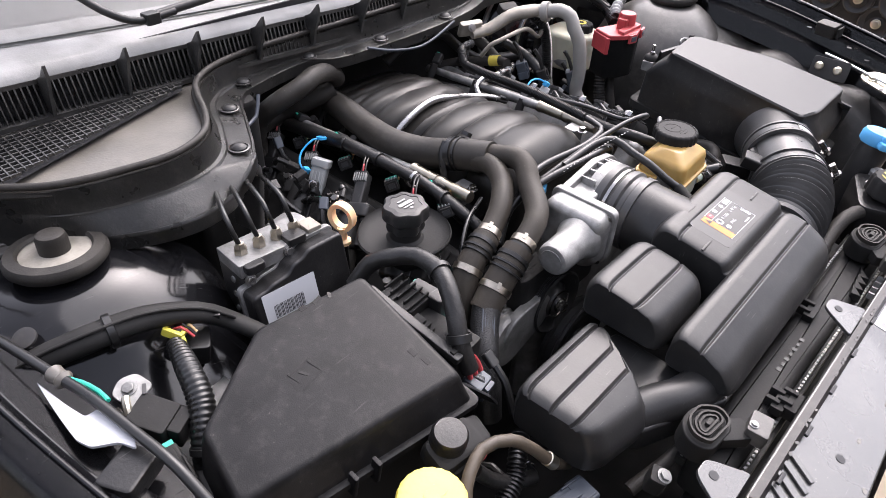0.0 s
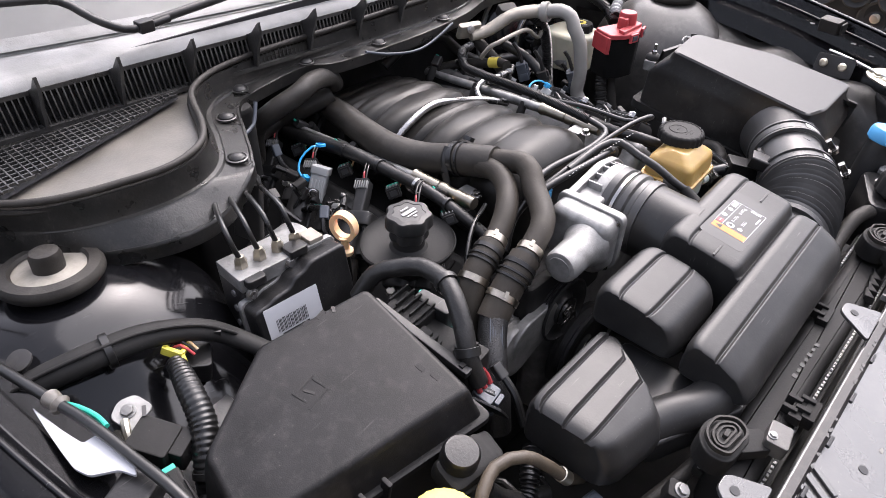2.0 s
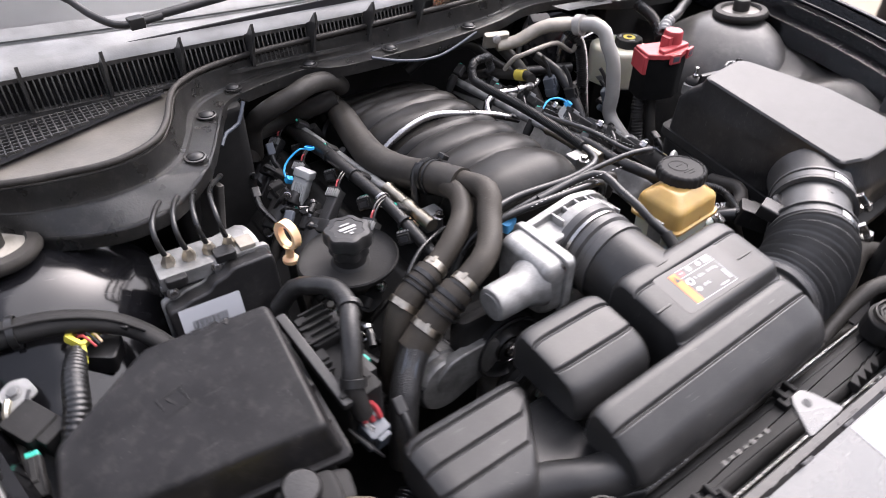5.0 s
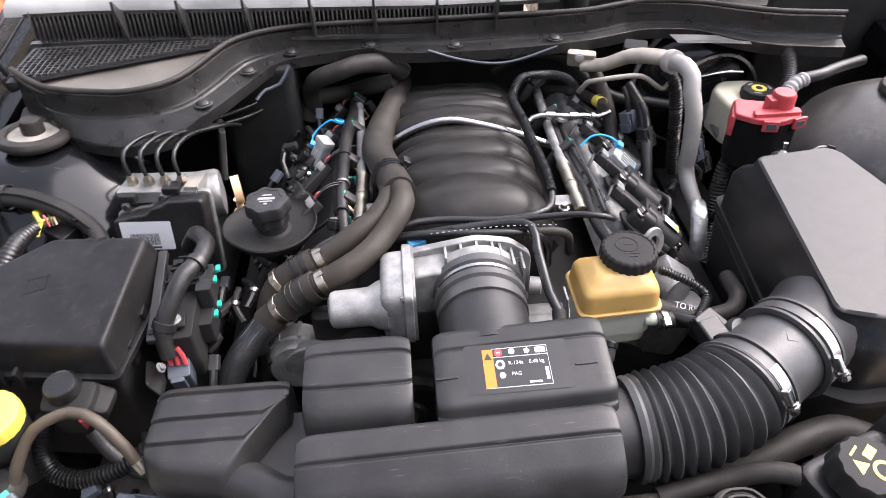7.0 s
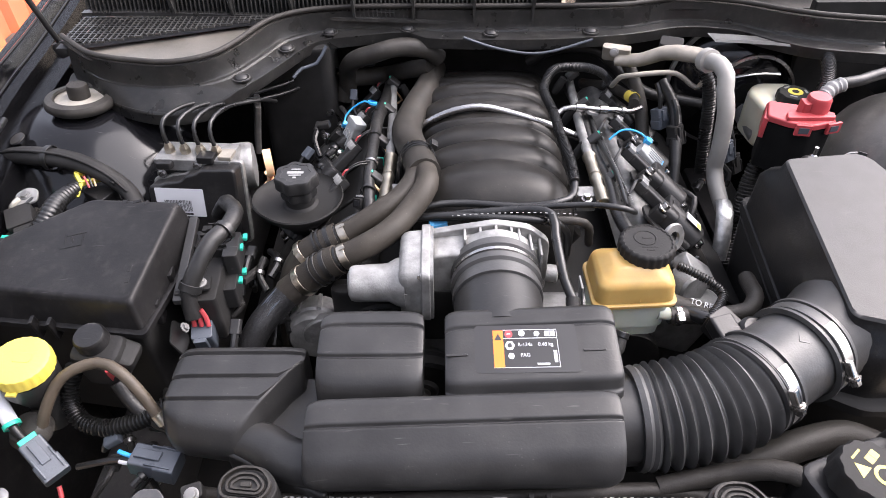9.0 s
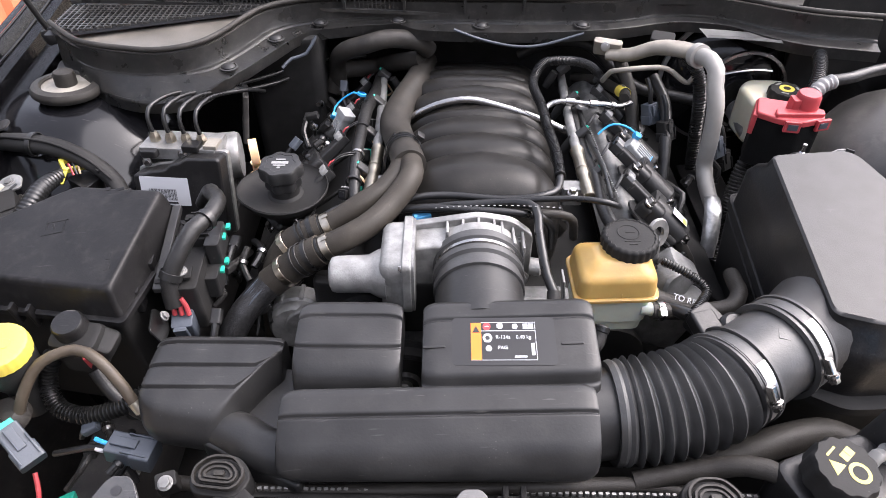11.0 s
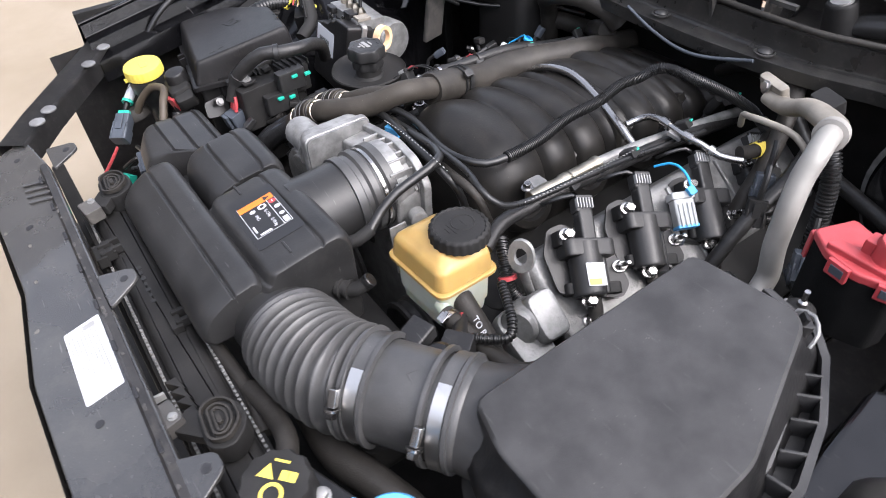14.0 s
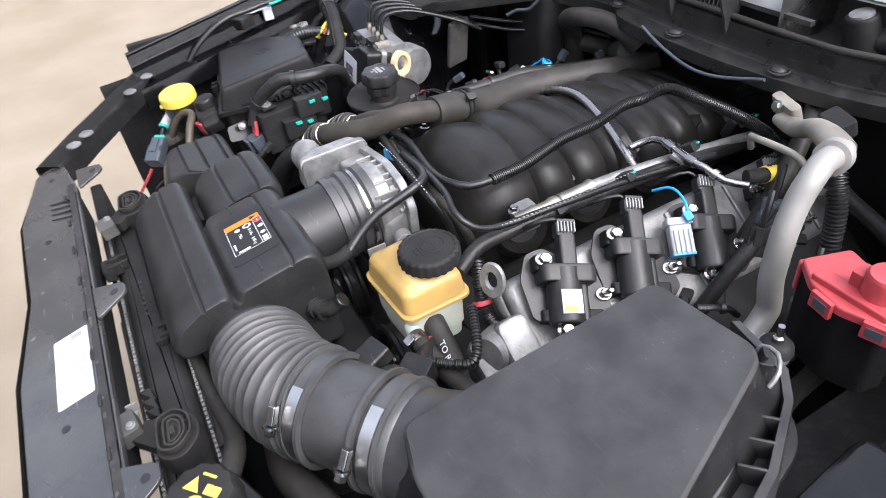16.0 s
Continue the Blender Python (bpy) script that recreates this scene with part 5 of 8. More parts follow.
tagged(single("cable_print", bm, GREYP, "unreadable grey print along a black cable", "print"), kind="stuff")

# looms
lm = thing("engine_loom", "black taped wiring loom along the fuel rail", "wiring loom", (0.2, 0.4, 0.8))
part("trunk", tube([(0.201, 0.1836, 0.8035), (0.1835, 0.2209, 0.8107), (0.1785, 0.2659, 0.8085), (0.1795, 0.3254, 0.81), (0.1765, 0.4053, 0.80), (0.1749, 0.4841, 0.7961), (0.1782, 0.5829, 0.7871), (0.1759, 0.6927, 0.7702)], [0.0085, 0.0095, 0.009, 0.0085, 0.009, 0.01, 0.01, 0.01], 14), TAPE, lm)
part("conduit", tube([(0.1949, 0.2117, 0.804), (0.216, 0.2008, 0.7854), (0.2291, 0.1951, 0.768), (0.2381, 0.1957, 0.7547), (0.256, 0.2013, 0.7451), (0.2752, 0.2194, 0.7404), (0.2951, 0.2271, 0.7144)], 0.0075, 14, 0.0015, (0.004, 0.002)), WIRE, lm)
part("orange_clip", band(((0.2265, 0.196, 0.7715), (0.23, 0.195, 0.7665)), 0.0085, 0.003), RED, lm, "orange red clip")
for y, z in ((0.317, 0.0), (0.416, -0.01), (0.532, -0.024)):
    part("tail", tube([(0.188, y - 0.034, 0.812 + z), (0.2, y - 0.028, 0.823 + z), (0.212, y - 0.008, 0.828 + z), (0.2215, y, 0.82 + z)], 0.0025, 8), WIRE, lm)
rl = thing("engine_loom", "black taped wiring loom with branching plugs", "wiring loom", (-0.18, 0.45, 0.78))
part("trunk", tube([(-0.1611, 0.7519, 0.7532), (-0.1678, 0.7172, 0.7672), (-0.1715, 0.6202, 0.7836), (-0.1785, 0.5431, 0.801), (-0.1802, 0.4476, 0.8065), (-0.1808, 0.3687, 0.808), (-0.1772, 0.3074, 0.7945), (-0.1716, 0.2566, 0.774)], [0.012, 0.0125, 0.0125, 0.011, 0.0095, 0.009, 0.009, 0.009], 14), TAPE, rl)
for x, y, z in ((-0.222, 0.352, 0.803), (-0.2145, 0.468, 0.789), (-0.2104, 0.597, 0.768), (-0.199, 0.717, 0.755)):
    for k, c2 in enumerate((WIRE, RED, WIRE)):
        part("tail", tube([(-0.18, y + 0.026, z + 0.012 + 0.002 * k), (x + 0.026, y + 0.014 + 0.003 * k, z + 0.018), (x + 0.012, y + 0.004 + 0.003 * k, z + 0.015), (x - 0.001, y - 0.006 + 0.004 * k, z + 0.003)] if c2 is WIRE else [(x + 0.014, y + 0.012, z + 0.012), (x + 0.006, y + 0.004, z + 0.014), (x - 0.001, y - 0.002, z + 0.003)], 0.0014, 8), c2, rl)
for y, z in ((0.39, 0.8072), (0.33, 0.801), (0.47, 0.8062), (0.55, 0.80)):
    part("tie", band(((-0.18, y, z), (-0.1802, y - 0.006, z)), 0.0108, 0.001), STEEL if y == 0.39 else WIRE, rl)

for pts, nm in ((((-0.1945, 0.592, 0.796), (-0.222, 0.561, 0.773), (-0.256, 0.553, 0.706)), "r"), (((0.238, 0.472, 0.802), (0.259, 0.462, 0.784), (0.289, 0.446, 0.756)), "l")):
    a, m_, b = (Vector(p) for p in pts)
    cn = thing("junction_plug", "pale grey plug with a blue locking wire", "connector", m_, "grey plugs on the coil looms")
    d = (b - (m_ if nm == "r" else a)).normalized()
    M = aim(m_ + d * 0.024, d, -20 if nm == "r" else 0) @ (Matrix.Diagonal((0.95, 1.05, 1.35, 1)) if nm == "r" else I4)
    part("shell", rbox(M, 0.028, 0.02, 0.04, 0.004, 0.002), PALEG, cn)
    part("collar", rbox(M @ at(0, 0, -0.02), 0.032, 0.024, 0.01, 0.004, 0.002), PALEG, cn)
    for k in range(4):
        part("rib", rbox(M @ at(-0.009 + 0.006 * k, 0.0105, 0.006), 0.002, 0.003, 0.03, 0.0006, 0.0005), PALEG, cn)
    part("blue_lock", rbox(M @ at(0, 0, 0.021), 0.029, 0.021, 0.004, 0.003, 0.001), BLUE if nm == "l" else GREEN, cn, "blue lock")
    part("blue_wire", tube([a, a + Vector((-0.014, 0.004, 0.004)), (-0.23, 0.6, 0.785), (-0.244, 0.59, 0.773), (-0.245, 0.577, 0.763)] if nm == "r" else [(0.208, 0.468, 0.797), (0.225, 0.476, 0.808), (0.242, 0.476, 0.811), (0.26, 0.472, 0.806), (0.272, 0.466, 0.797)], 0.0018, 8), BLUEW, cn, "thin blue wire")
    part("blue_clip", rbox(at(*(m_ + (Vector((-0.0215, 0.014, -0.008)) if nm == "r" else Vector((0.013, 0.004, 0.011)))), 20, 30, 0), 0.012, 0.01, 0.01, 0.002, 0.001), BLUEW, cn, "blue clip")
    if nm == "r":
        part("ring", lathe([(0.006, 0), (0.0085, 0.001), (0.0085, 0.005), (0.006, 0.006)], aim(a, (0.3, 0.2, 1)), 16, None, False, False), BLUEW, cn)

# plugs on the injectors of the passenger side
for x, y, z in ((-0.186, 0.318, 0.786), (-0.181, 0.437, 0.7735), (-0.1745, 0.557, 0.757), (-0.175, 0.68, 0.747)):
    ip = thing("injector_plug", "ribbed black injector plug with a teal lock", "connector", (x, y, z), "injector plugs beside the loom")
    M = aim((x, y, z), (-0.55, -0.55, 0.35), 20)
    part("shell", rbox(M, 0.022, 0.019, 0.02, 0.003, 0.0015), SATIN, ip)
    part("nose", rbox(M @ at(0, 0, 0.012), 0.017, 0.014, 0.008, 0.002, 0.001), MATT, ip)
    part("teal_lock", rbox(M @ at(0.001, 0.004, -0.0125), 0.02, 0.014, 0.006, 0.001, 0.0008), GREEN, ip, "teal lock")
    for k in range(4):
        part("rib", rbox(M @ at(-0.0075 + 0.005 * k, 0.0098, 0.002), 0.0018, 0.0026, 0.016, 0.0006, 0.0004), GREYP, ip)
    part("pocket", rbox(M @ at(0, 0, 0.0162), 0.011, 0.008, 0.001, 0.001, 0.0003), INK, ip)
    for k, c2 in enumerate((WIRE, PEACH)):
        part("wire", tube([M @ Vector((0.004 * k - 0.002, 0, -0.014)), M @ Vector((0.012 + 0.004 * k, 0.008, -0.024)), (x + 0.004, y + 0.028 + 0.004 * k, z + 0.024), (-0.179, y + 0.045, z + 0.022)], 0.002, 8), c2, ip)

# heater hoses
hh = thing("heater_hose", "thick grey black foam covered heater hoses with clamps", "hose", (-0.1, 0.5, 0.8))
SLEEVE = [(-0.080, 0.737, 0.792), (-0.096, 0.65, 0.7965), (-0.117, 0.5635, 0.8006), (-0.1275, 0.49, 0.804), (-0.116, 0.425, 0.811), (-0.104, 0.365, 0.829), (-0.094, 0.312, 0.841)]
FRONT_A = [(-0.093, 0.325, 0.8415), (-0.0905, 0.262, 0.857), (-0.1125, 0.228, 0.8415), (-0.1366, 0.197, 0.8337), (-0.1637, 0.178, 0.8265), (-0.2173, 0.1685, 0.801)]
FRONT_B = [(-0.106, 0.34, 0.835), (-0.1095, 0.298, 0.84), (-0.1286, 0.264, 0.8345), (-0.1612, 0.2385, 0.826), (-0.1935, 0.2255, 0.8095), (-0.228, 0.2175, 0.797)]
LOWER_A = [(-0.205, 0.1705, 0.807), (-0.2265, 0.1685, 0.794), (-0.25, 0.167, 0.776), (-0.28, 0.162, 0.752)]
LOWER_B = [(-0.212, 0.2205, 0.8035), (-0.235, 0.216, 0.793), (-0.264, 0.2095, 0.773), (-0.285, 0.195, 0.72), (-0.295, 0.18, 0.6)]
part("foam_sleeve", tube(SLEEVE, [0.02, 0.023, 0.024, 0.0255, 0.0245, 0.0245, 0.0245], 22), FOAM, hh)
part("rear_loop", tube([(-0.0745, 0.6925, 0.835), (-0.0965, 0.68, 0.858), (-0.1447, 0.663, 0.871), (-0.186, 0.65, 0.866), (-0.2265, 0.662, 0.847), (-0.2476, 0.69, 0.8107), (-0.2502, 0.7005, 0.75)], 0.0165, 18), RUBBER, hh)
part("rear_loop", tube([(-0.0899, 0.6819, 0.8228), (-0.1383, 0.705, 0.8039), (-0.1729, 0.7351, 0.7804), (-0.2134, 0.7311, 0.778), (-0.2478, 0.7054, 0.7839), (-0.2606, 0.6928, 0.7482)], 0.0165, 18), RUBBER, hh)
part("front_hose", tube(FRONT_A, 0.0165, 18), HOSEM, hh)
part("front_hose", tube(FRONT_B, 0.0158, 18), HOSEM, hh)
part("tie_strap", ring_on(SLEEVE, 0.835, 0.01, 0.0255, 0.0018), WIRE, hh)
part("tie_strap", ring_on(SLEEVE, 0.868, 0.004, 0.0255, 0.0012), WIRE, hh)
part("tie_tail", tube([(-0.118, 0.385, 0.848), (-0.131, 0.38, 0.832), (-0.137, 0.367, 0.80), (-0.14, 0.36, 0.77)], 0.0055, 8, flat=0.5), WIRE, hh)
part("strap_buckle", rbox(at(-0.081, 0.374, 0.852, 0, 35, 0), 0.012, 0.014, 0.007, 0.002, 0.001), WIRE, hh)
part("lower_hose", tube(LOWER_A, 0.021, 20), HOSEM, hh)
part("lower_hose", tube(LOWER_B, 0.0195, 20), HOSEM, hh)
for pts, frac, width, r, m_ in ((FRONT_A, 0.875, 0.011, 0.0168, CLAMPM), (FRONT_A, 0.93, 0.004, 0.0172, WIRE), (FRONT_B, 0.84, 0.011, 0.0161, CLAMPM), (FRONT_B, 0.9, 0.004, 0.0166, WIRE), (LOWER_A, 0.12, 0.007, 0.0215, WIRE), (LOWER_A, 0.26, 0.004, 0.0222, WIRE), (LOWER_A, 0.34, 0.004, 0.0222, WIRE), (LOWER_A, 0.6, 0.0095, 0.0212, CLAMPM), (LOWER_B, 0.03, 0.007, 0.02, WIRE), (LOWER_B, 0.08, 0.004, 0.0206, WIRE), (LOWER_B, 0.11, 0.004, 0.0206, WIRE), (LOWER_B, 0.2, 0.0095, 0.0198, CLAMPM)):
    part("hose_clamp", ring_on(pts, frac, width, r), m_, hh)
for pts, frac, r, side in ((FRONT_A, 0.885, 0.0182, -0.9), (FRONT_B, 0.85, 0.0175, -0.9), (LOWER_A, 0.62, 0.0226, -0.2), (LOWER_B, 0.212, 0.0212, -0.2)):
    line = crom(pts, 0.002)[0]
    q = line[int(frac * (len(line) - 1))]
    d = (line[int(frac * (len(line) - 1)) + 1] - q).normalized()
    o = Vector((side, -0.35, 0.6))
    o = (o - d * o.dot(d)).normalized()
    X = o.cross(d)
    M = Matrix(((X.x, d.x, o.x, 0), (X.y, d.y, o.y, 0), (X.z, d.z, o.z, 0), (0, 0, 0, 1)))
    M = Matrix.Translation(q + o * r + d * 0.002) @ M
    part("clamp_ear", rbox(M, 0.005, 0.009, 0.0016, 0.001, 0.0005), CLAMPM, hh)
cable("sensor_lead", "thin black lead curving beside the hoses", [(-0.14, 0.29, 0.80), (-0.2, 0.265, 0.80), (-0.245, 0.235, 0.775), (-0.268, 0.2, 0.72), (-0.27, 0.17, 0.65)], 0.0032)
bm = bmesh.new()
tube([(-0.274, 0.163, 0.757), (-0.295, 0.148, 0.742), (-0.316, 0.128, 0.724), (-0.332, 0.108, 0.695), (-0.34, 0.095, 0.65)], [0.0195, 0.0185, 0.0185, 0.018, 0.018], 20, 0.004, bm=bm)
brs = single("braided_sleeve", bm, BRAID, "braided black sleeve round the lower hose", "hose")
for k in range(7):
    a = 0.35 * k - 0.4
    o = Vector((0.55 * math.cos(a) - 0.3, -0.75 * math.cos(a) * 0.5, math.sin(a) * 0.5 + 0.75)).normalized() * 0.0188
    part("rib_cord", tube([Vector(p) + o for p in ((-0.285, 0.156, 0.75), (-0.305, 0.139, 0.734), (-0.322, 0.12, 0.714))], 0.0011, 6), MIDGREY, brs)

# oil filler and dipstick
of = thing("oil_filler", "black oil filler with a lobed cap above a wide drip tray", "oil filler", (-0.283, 0.302, 0.72), shift=(0.004, 0.0035, -0.003))
OC = at(-0.283, 0.306, 0.0)
bm = lathe([(0.018, 0.70), (0.02, 0.745), (0.03, 0.765), (0.05, 0.785), (0.061, 0.797), (0.064, 0.806), (0.0625, 0.808), (0.06, 0.803), (0.05, 0.798), (0.026, 0.796), (0.022, 0.80), (0.022, 0.82)], OC, 44)
for v in bm.verts:
    v.co.x += 0.3 * min(0, v.co.x + 0.283 + 0.04)
part("drip_tray", bm, MATT, of)
cap = part("cap", lathe([(0.024, 0.812), (0.0255, 0.818), (0.024, 0.826), (0.0285, 0.829), (0.0305, 0.833), (0.0305, 0.846), (0.028, 0.8495), (0.021, 0.8505), (0.0205, 0.8498)], OC, 72, None, True, True, 7, 0.0018), SATIN, of)
for k, (w, h, y) in enumerate(((0.024, 0.006, 0.0), (0.014, 0.003, 0.008), (0.018, 0.003, -0.0065), (0.005, 0.004, -0.012))):
    part("cap_print", rbox(OC @ at(0, y, 0.8505), w, h, 0.0008, 0.001, 0.0003), GREYP, cap)
part("filler_pipe", tube([(-0.283, 0.302, 0.75), (-0.275, 0.302, 0.72), (-0.262, 0.31, 0.68), (-0.25, 0.32, 0.62)], 0.019, 18), SATIN, of)
ds = thing("dipstick", "peach coloured dipstick loop handle", "dipstick", (-0.342, 0.367, 0.78), shift=(0.006, 0.006, -0.004))
RMx = aim((-0.3405, 0.3685, 0.824), (-0.95, -0.3, 0.0))
bm = bmesh.new()
loops = []
for k in range(32):
    a = 2 * math.pi * k / 32
    c, s_ = math.cos(a), math.sin(a)
    ctr = Vector((0.0165 * c, 0.019 * s_, 0))
    o = Vector((c, s_, 0))
    loops.append([RMx @ (ctr + o * u + Vector((0, 0, v))) for u, v in ((-0.0035, -0.005), (0.003, -0.006), (0.003, 0.006), (-0.0035, 0.005))])
loops.append(loops[0])
loft(bm, loops, False, False)
bmesh.ops.remove_doubles(bm, verts=bm.verts, dist=1e-6)
part("loop", bm, PEACH, ds)
part("stem", lathe([(0.011, 0.0), (0.011, 0.005), (0.006, 0.008), (0.0055, 0.02), (0.008, 0.026)], aim((-0.3425, 0.3665, 0.782), (0.03, 0.03, 1)), 16), PEACH, ds)
part("guide_tube", tube([(-0.3425, 0.3665, 0.785), (-0.34, 0.365, 0.72), (-0.33, 0.36, 0.6)], 0.006, 10), MATT, ds)

# engine lifting eye
ey = thing("lifting_eye", "forged grey lifting eye at the front of the head", "bracket", (0.242, 0.185, 0.76), shift=(0, 0.02, -0.012))
EM = aim((0.242, 0.184, 0.822), (0.35, -0.9, 0.25))
bm = bmesh.new()
loops = []
for k in range(28):
    a = 2 * math.pi * k / 28
    o = Vector((math.cos(a) * 0.9, math.sin(a) * 1.15, 0))
    loops.append([EM @ (o * u + Vector((0, 0, v))) for u, v in ((0.0095, -0.003), (0.0095, 0.003), (0.018, 0.003), (0.0195, 0.0), (0.018, -0.003))])
loops.append(loops[0])
loft(bm, loops, False, False)
bmesh.ops.remove_doubles(bm, verts=bm.verts, dist=1e-6)
part("eye", bm, CAST, ey)
part("shank", tube([(0.242, 0.186, 0.803), (0.246, 0.19, 0.78), (0.255, 0.20, 0.74)], 0.009, 12, flat=0.5), CAST, ey)
alt = thing("accessory_drive", "dark pulleys and a tensioner in front of the engine", "pulley", (-0.15, 0.12, 0.6))
for x, z, r in ((-0.1, 0.6, 0.07), (0.12, 0.62, 0.055)):
    M = aim((x, 0.12, z), (0, -1, 0))
    w = part("pulley", lathe([(r * 0.9, -0.015), (r, -0.013), (r, -0.008), (r * 0.93, -0.005), (r * 0.93, 0.005), (r, 0.008), (r, 0.013), (r * 0.9, 0.015), (r * 0.75, 0.008), (r * 0.35, 0.008), (r * 0.3, 0.014)], M, 36), SATIN, alt)
    part("centre_bolt", bolt(M @ at(0, 0, 0.014), 0.009, 0.012), STEEL, w)
M = aim((-0.147, 0.134, 0.7), (-0.05, -1, 0.02))
prof = [(0.03, -0.03), (0.047, -0.03), (0.05, -0.027)]
for k in range(6):
    prof += [(0.05, -0.025 + 0.0042 * k), (0.0465, -0.0229 + 0.0042 * k)]
prof += [(0.05, 0.001), (0.051, 0.004), (0.048, 0.006), (0.046, 0.002), (0.04, -0.004), (0.03, -0.005), (0.022, 0.001), (0.021, 0.006), (0.016, 0.007)]
w = part("pulley", lathe(prof, M, 44), SATIN, alt)
part("hub_ring", lathe([(0.0215, 0.0055), (0.0225, 0.0072), (0.0205, 0.0076)], M, 36, None, False, False), STEEL, w)
part("centre_bolt", bolt(M @ at(0, 0, 0.006), 0.0088, 0.012), STEEL, w)
TM = aim((-0.248, 0.155, 0.685), (0.05, -1, 0.1))
tn = part("tensioner", lathe([(0.03, -0.03), (0.042, -0.026), (0.043, 0.0), (0.04, 0.003), (0.04, 0.012), (0.036, 0.018), (0.018, 0.02)], TM, 36), COVERM, alt)
for k in range(9):
    a = 40 * k
    part("rib", rbox(TM @ at(0, 0, 0, 0, 0, a) @ at(0.0425, 0, -0.012), 0.005, 0.006, 0.03, 0.001, 0.001), COVERM, tn)
part("arm", prism([(-0.26, 0.665), (-0.245, 0.645), (-0.17, 0.672), (-0.15, 0.70), (-0.17, 0.73), (-0.24, 0.728), (-0.265, 0.705)], -0.148, -0.134, 0.015, 0.003, 0, 0, Matrix.Rotation(radians(90), 4, "X")), COVERM, alt)
part("bracket", rbox(at(-0.12, 0.16, 0.72), 0.2, 0.03, 0.1, 0.02, 0.008), MATT, alt)

# small looms and clips in the dark gaps
def loose(x0, x1, y0, y1, z0, z1, n, name, label, r):
    for k in range(n):
        a = Vector((random.uniform(x0, x1), random.uniform(y0, y1), random.uniform(z0, z1)))
        b = a + Vector((random.uniform(-0.02, 0.02), random.uniform(-0.07, 0.07), random.uniform(-0.05, 0.0)))
        m_ = (a + b) / 2 + Vector((random.uniform(-0.015, 0.015), 0, random.uniform(0.0, 0.015)))
        c = thing(name, label, "cable", a)
        part("lead", tube([b, m_, a], r * random.uniform(0.7, 1.2), 8), WIRE if k % 3 else TAPE, c)
        if k % 2 == 0:
            part("end_plug", rbox(aim(a, a - m_), 0.014, 0.011, 0.02, 0.003, 0.0015), (MATT, MIDGREY, SATIN)[k % 3], c)
        else:
            part("clip", band((m_, m_ + (a - m_).normalized() * 0.006), r * 1.25, 0.0012), (STEEL, WIRE)[k % 4 == 1], c)


random.seed(11)
loose(-0.31, -0.235, 0.40, 0.66, 0.745, 0.785, 14, "coil_lead", "short dark lead lying beside the ignition coils", 0.0042)
loose(0.27, 0.36, 0.32, 0.58, 0.70, 0.75, 12, "coil_lead", "short dark lead lying beside the ignition coils", 0.0045)
loose(-0.37, -0.30, 0.10, 0.26, 0.70, 0.76, 9, "bay_lead", "dark cable in the gap beside the fuse box", 0.005)
loose(-0.33, -0.26, 0.13, 0.22, 0.68, 0.72, 6, "bay_lead", "dark cable below the heater hoses", 0.005)
loose(0.40, 0.46, 0.36, 0.55, 0.68, 0.74, 6, "bay_lead", "dark cable behind the air box", 0.005)
loose(-0.47, -0.38, -0.09, 0.0, 0.66, 0.70, 8, "lamp_lead", "dark lamp lead below the resonator", 0.0045)

# ---- passenger side ----
for s, cx, cy, cz in ((-1, -0.657, 0.488, 0.853), (1, 0.74, 0.45, 0.866)):
    cp = thing("strut_cap", "domed rubber strut mount cap with a grey dish and knob", "strut cap", (cx, cy, cz), "caps on the strut towers", shift=(0.007, -0.002, 0.006) if s < 0 else (0, 0, 0))
    M = at(cx, cy, cz, -4, s * -3, 0)
    part("ring", lathe([(0.04, 0.0), (0.05, 0.0), (0.0545, 0.005), (0.0545, 0.011), (0.051, 0.016), (0.04, 0.018), (0.037, 0.014)], M, 44, None, False, False), RUBBER, cp)
    part("dish", lathe([(0.041, 0.013), (0.036, 0.0125), (0.02, 0.0145), (0.001, 0.015)], M, 40, None, False, False), DISHM if s < 0 else DUST, cp, "dusty grey dish")
    part("knob", lathe([(0.0165, 0.012), (0.0165, 0.03), (0.0145, 0.0355), (0.008, 0.038)], M, 28), RUBBER, cp)

ab = thing("brake_control_unit", "aluminium brake block with a black controller and barcode label", "brake unit", (-0.455, 0.38, 0.65), shift=(0.011, -0.017, 0.013))
part("valve_block", rbox(at(-0.454, 0.402, 0.8125, -4, 0, -4), 0.116, 0.056, 0.019, 0.002, 0.0015), CASTD, ab, "machined aluminium top of the block")
part("block_body", rbox(at(-0.454, 0.404, 0.752, -4, 0, -4), 0.113, 0.053, 0.102, 0.004, 0.002), DUSTY, ab)
for k in range(4):
    part("side_port", lathe([(0.0045, 0), (0.0045, 0.002), (0.003, 0.003)], aim((-0.5105, 0.402, 0.79 - 0.024 * k), (-1, 0.07, 0)), 12), CASTD, ab)
part("motor", lathe([(0.038, 0), (0.038, 0.032), (0.035, 0.038), (0.02, 0.04)], aim((-0.42, 0.43, 0.772), (1, 0.2, 0)), 32), CASTD, ab)
CMx = at(-0.448, 0.348, 0.77, 76, 0, -4)
o = [(-0.072, -0.075), (0.064, -0.075), (0.064, 0.055), (0.012, 0.053), (0.003, 0.046), (-0.012, 0.043), (-0.02, 0.034), (-0.044, 0.031), (-0.052, 0.027), (-0.072, 0.025)]
part("controller", prism(o, -0.02, 0.012, 0.008, 0.004, 0.002, 0, CMx), PLASTIC, ab)
part("controller_rim", prism(shrink(o, -0.003), -0.026, -0.016, 0.008, 0.001, 0.001, 0, CMx), CAST, ab, "pale metal rim")
part("controller_back", prism(shrink(o, 0.003), -0.04, -0.026, 0.008, 0.001, 0.001, 0, CMx), MATT, ab)
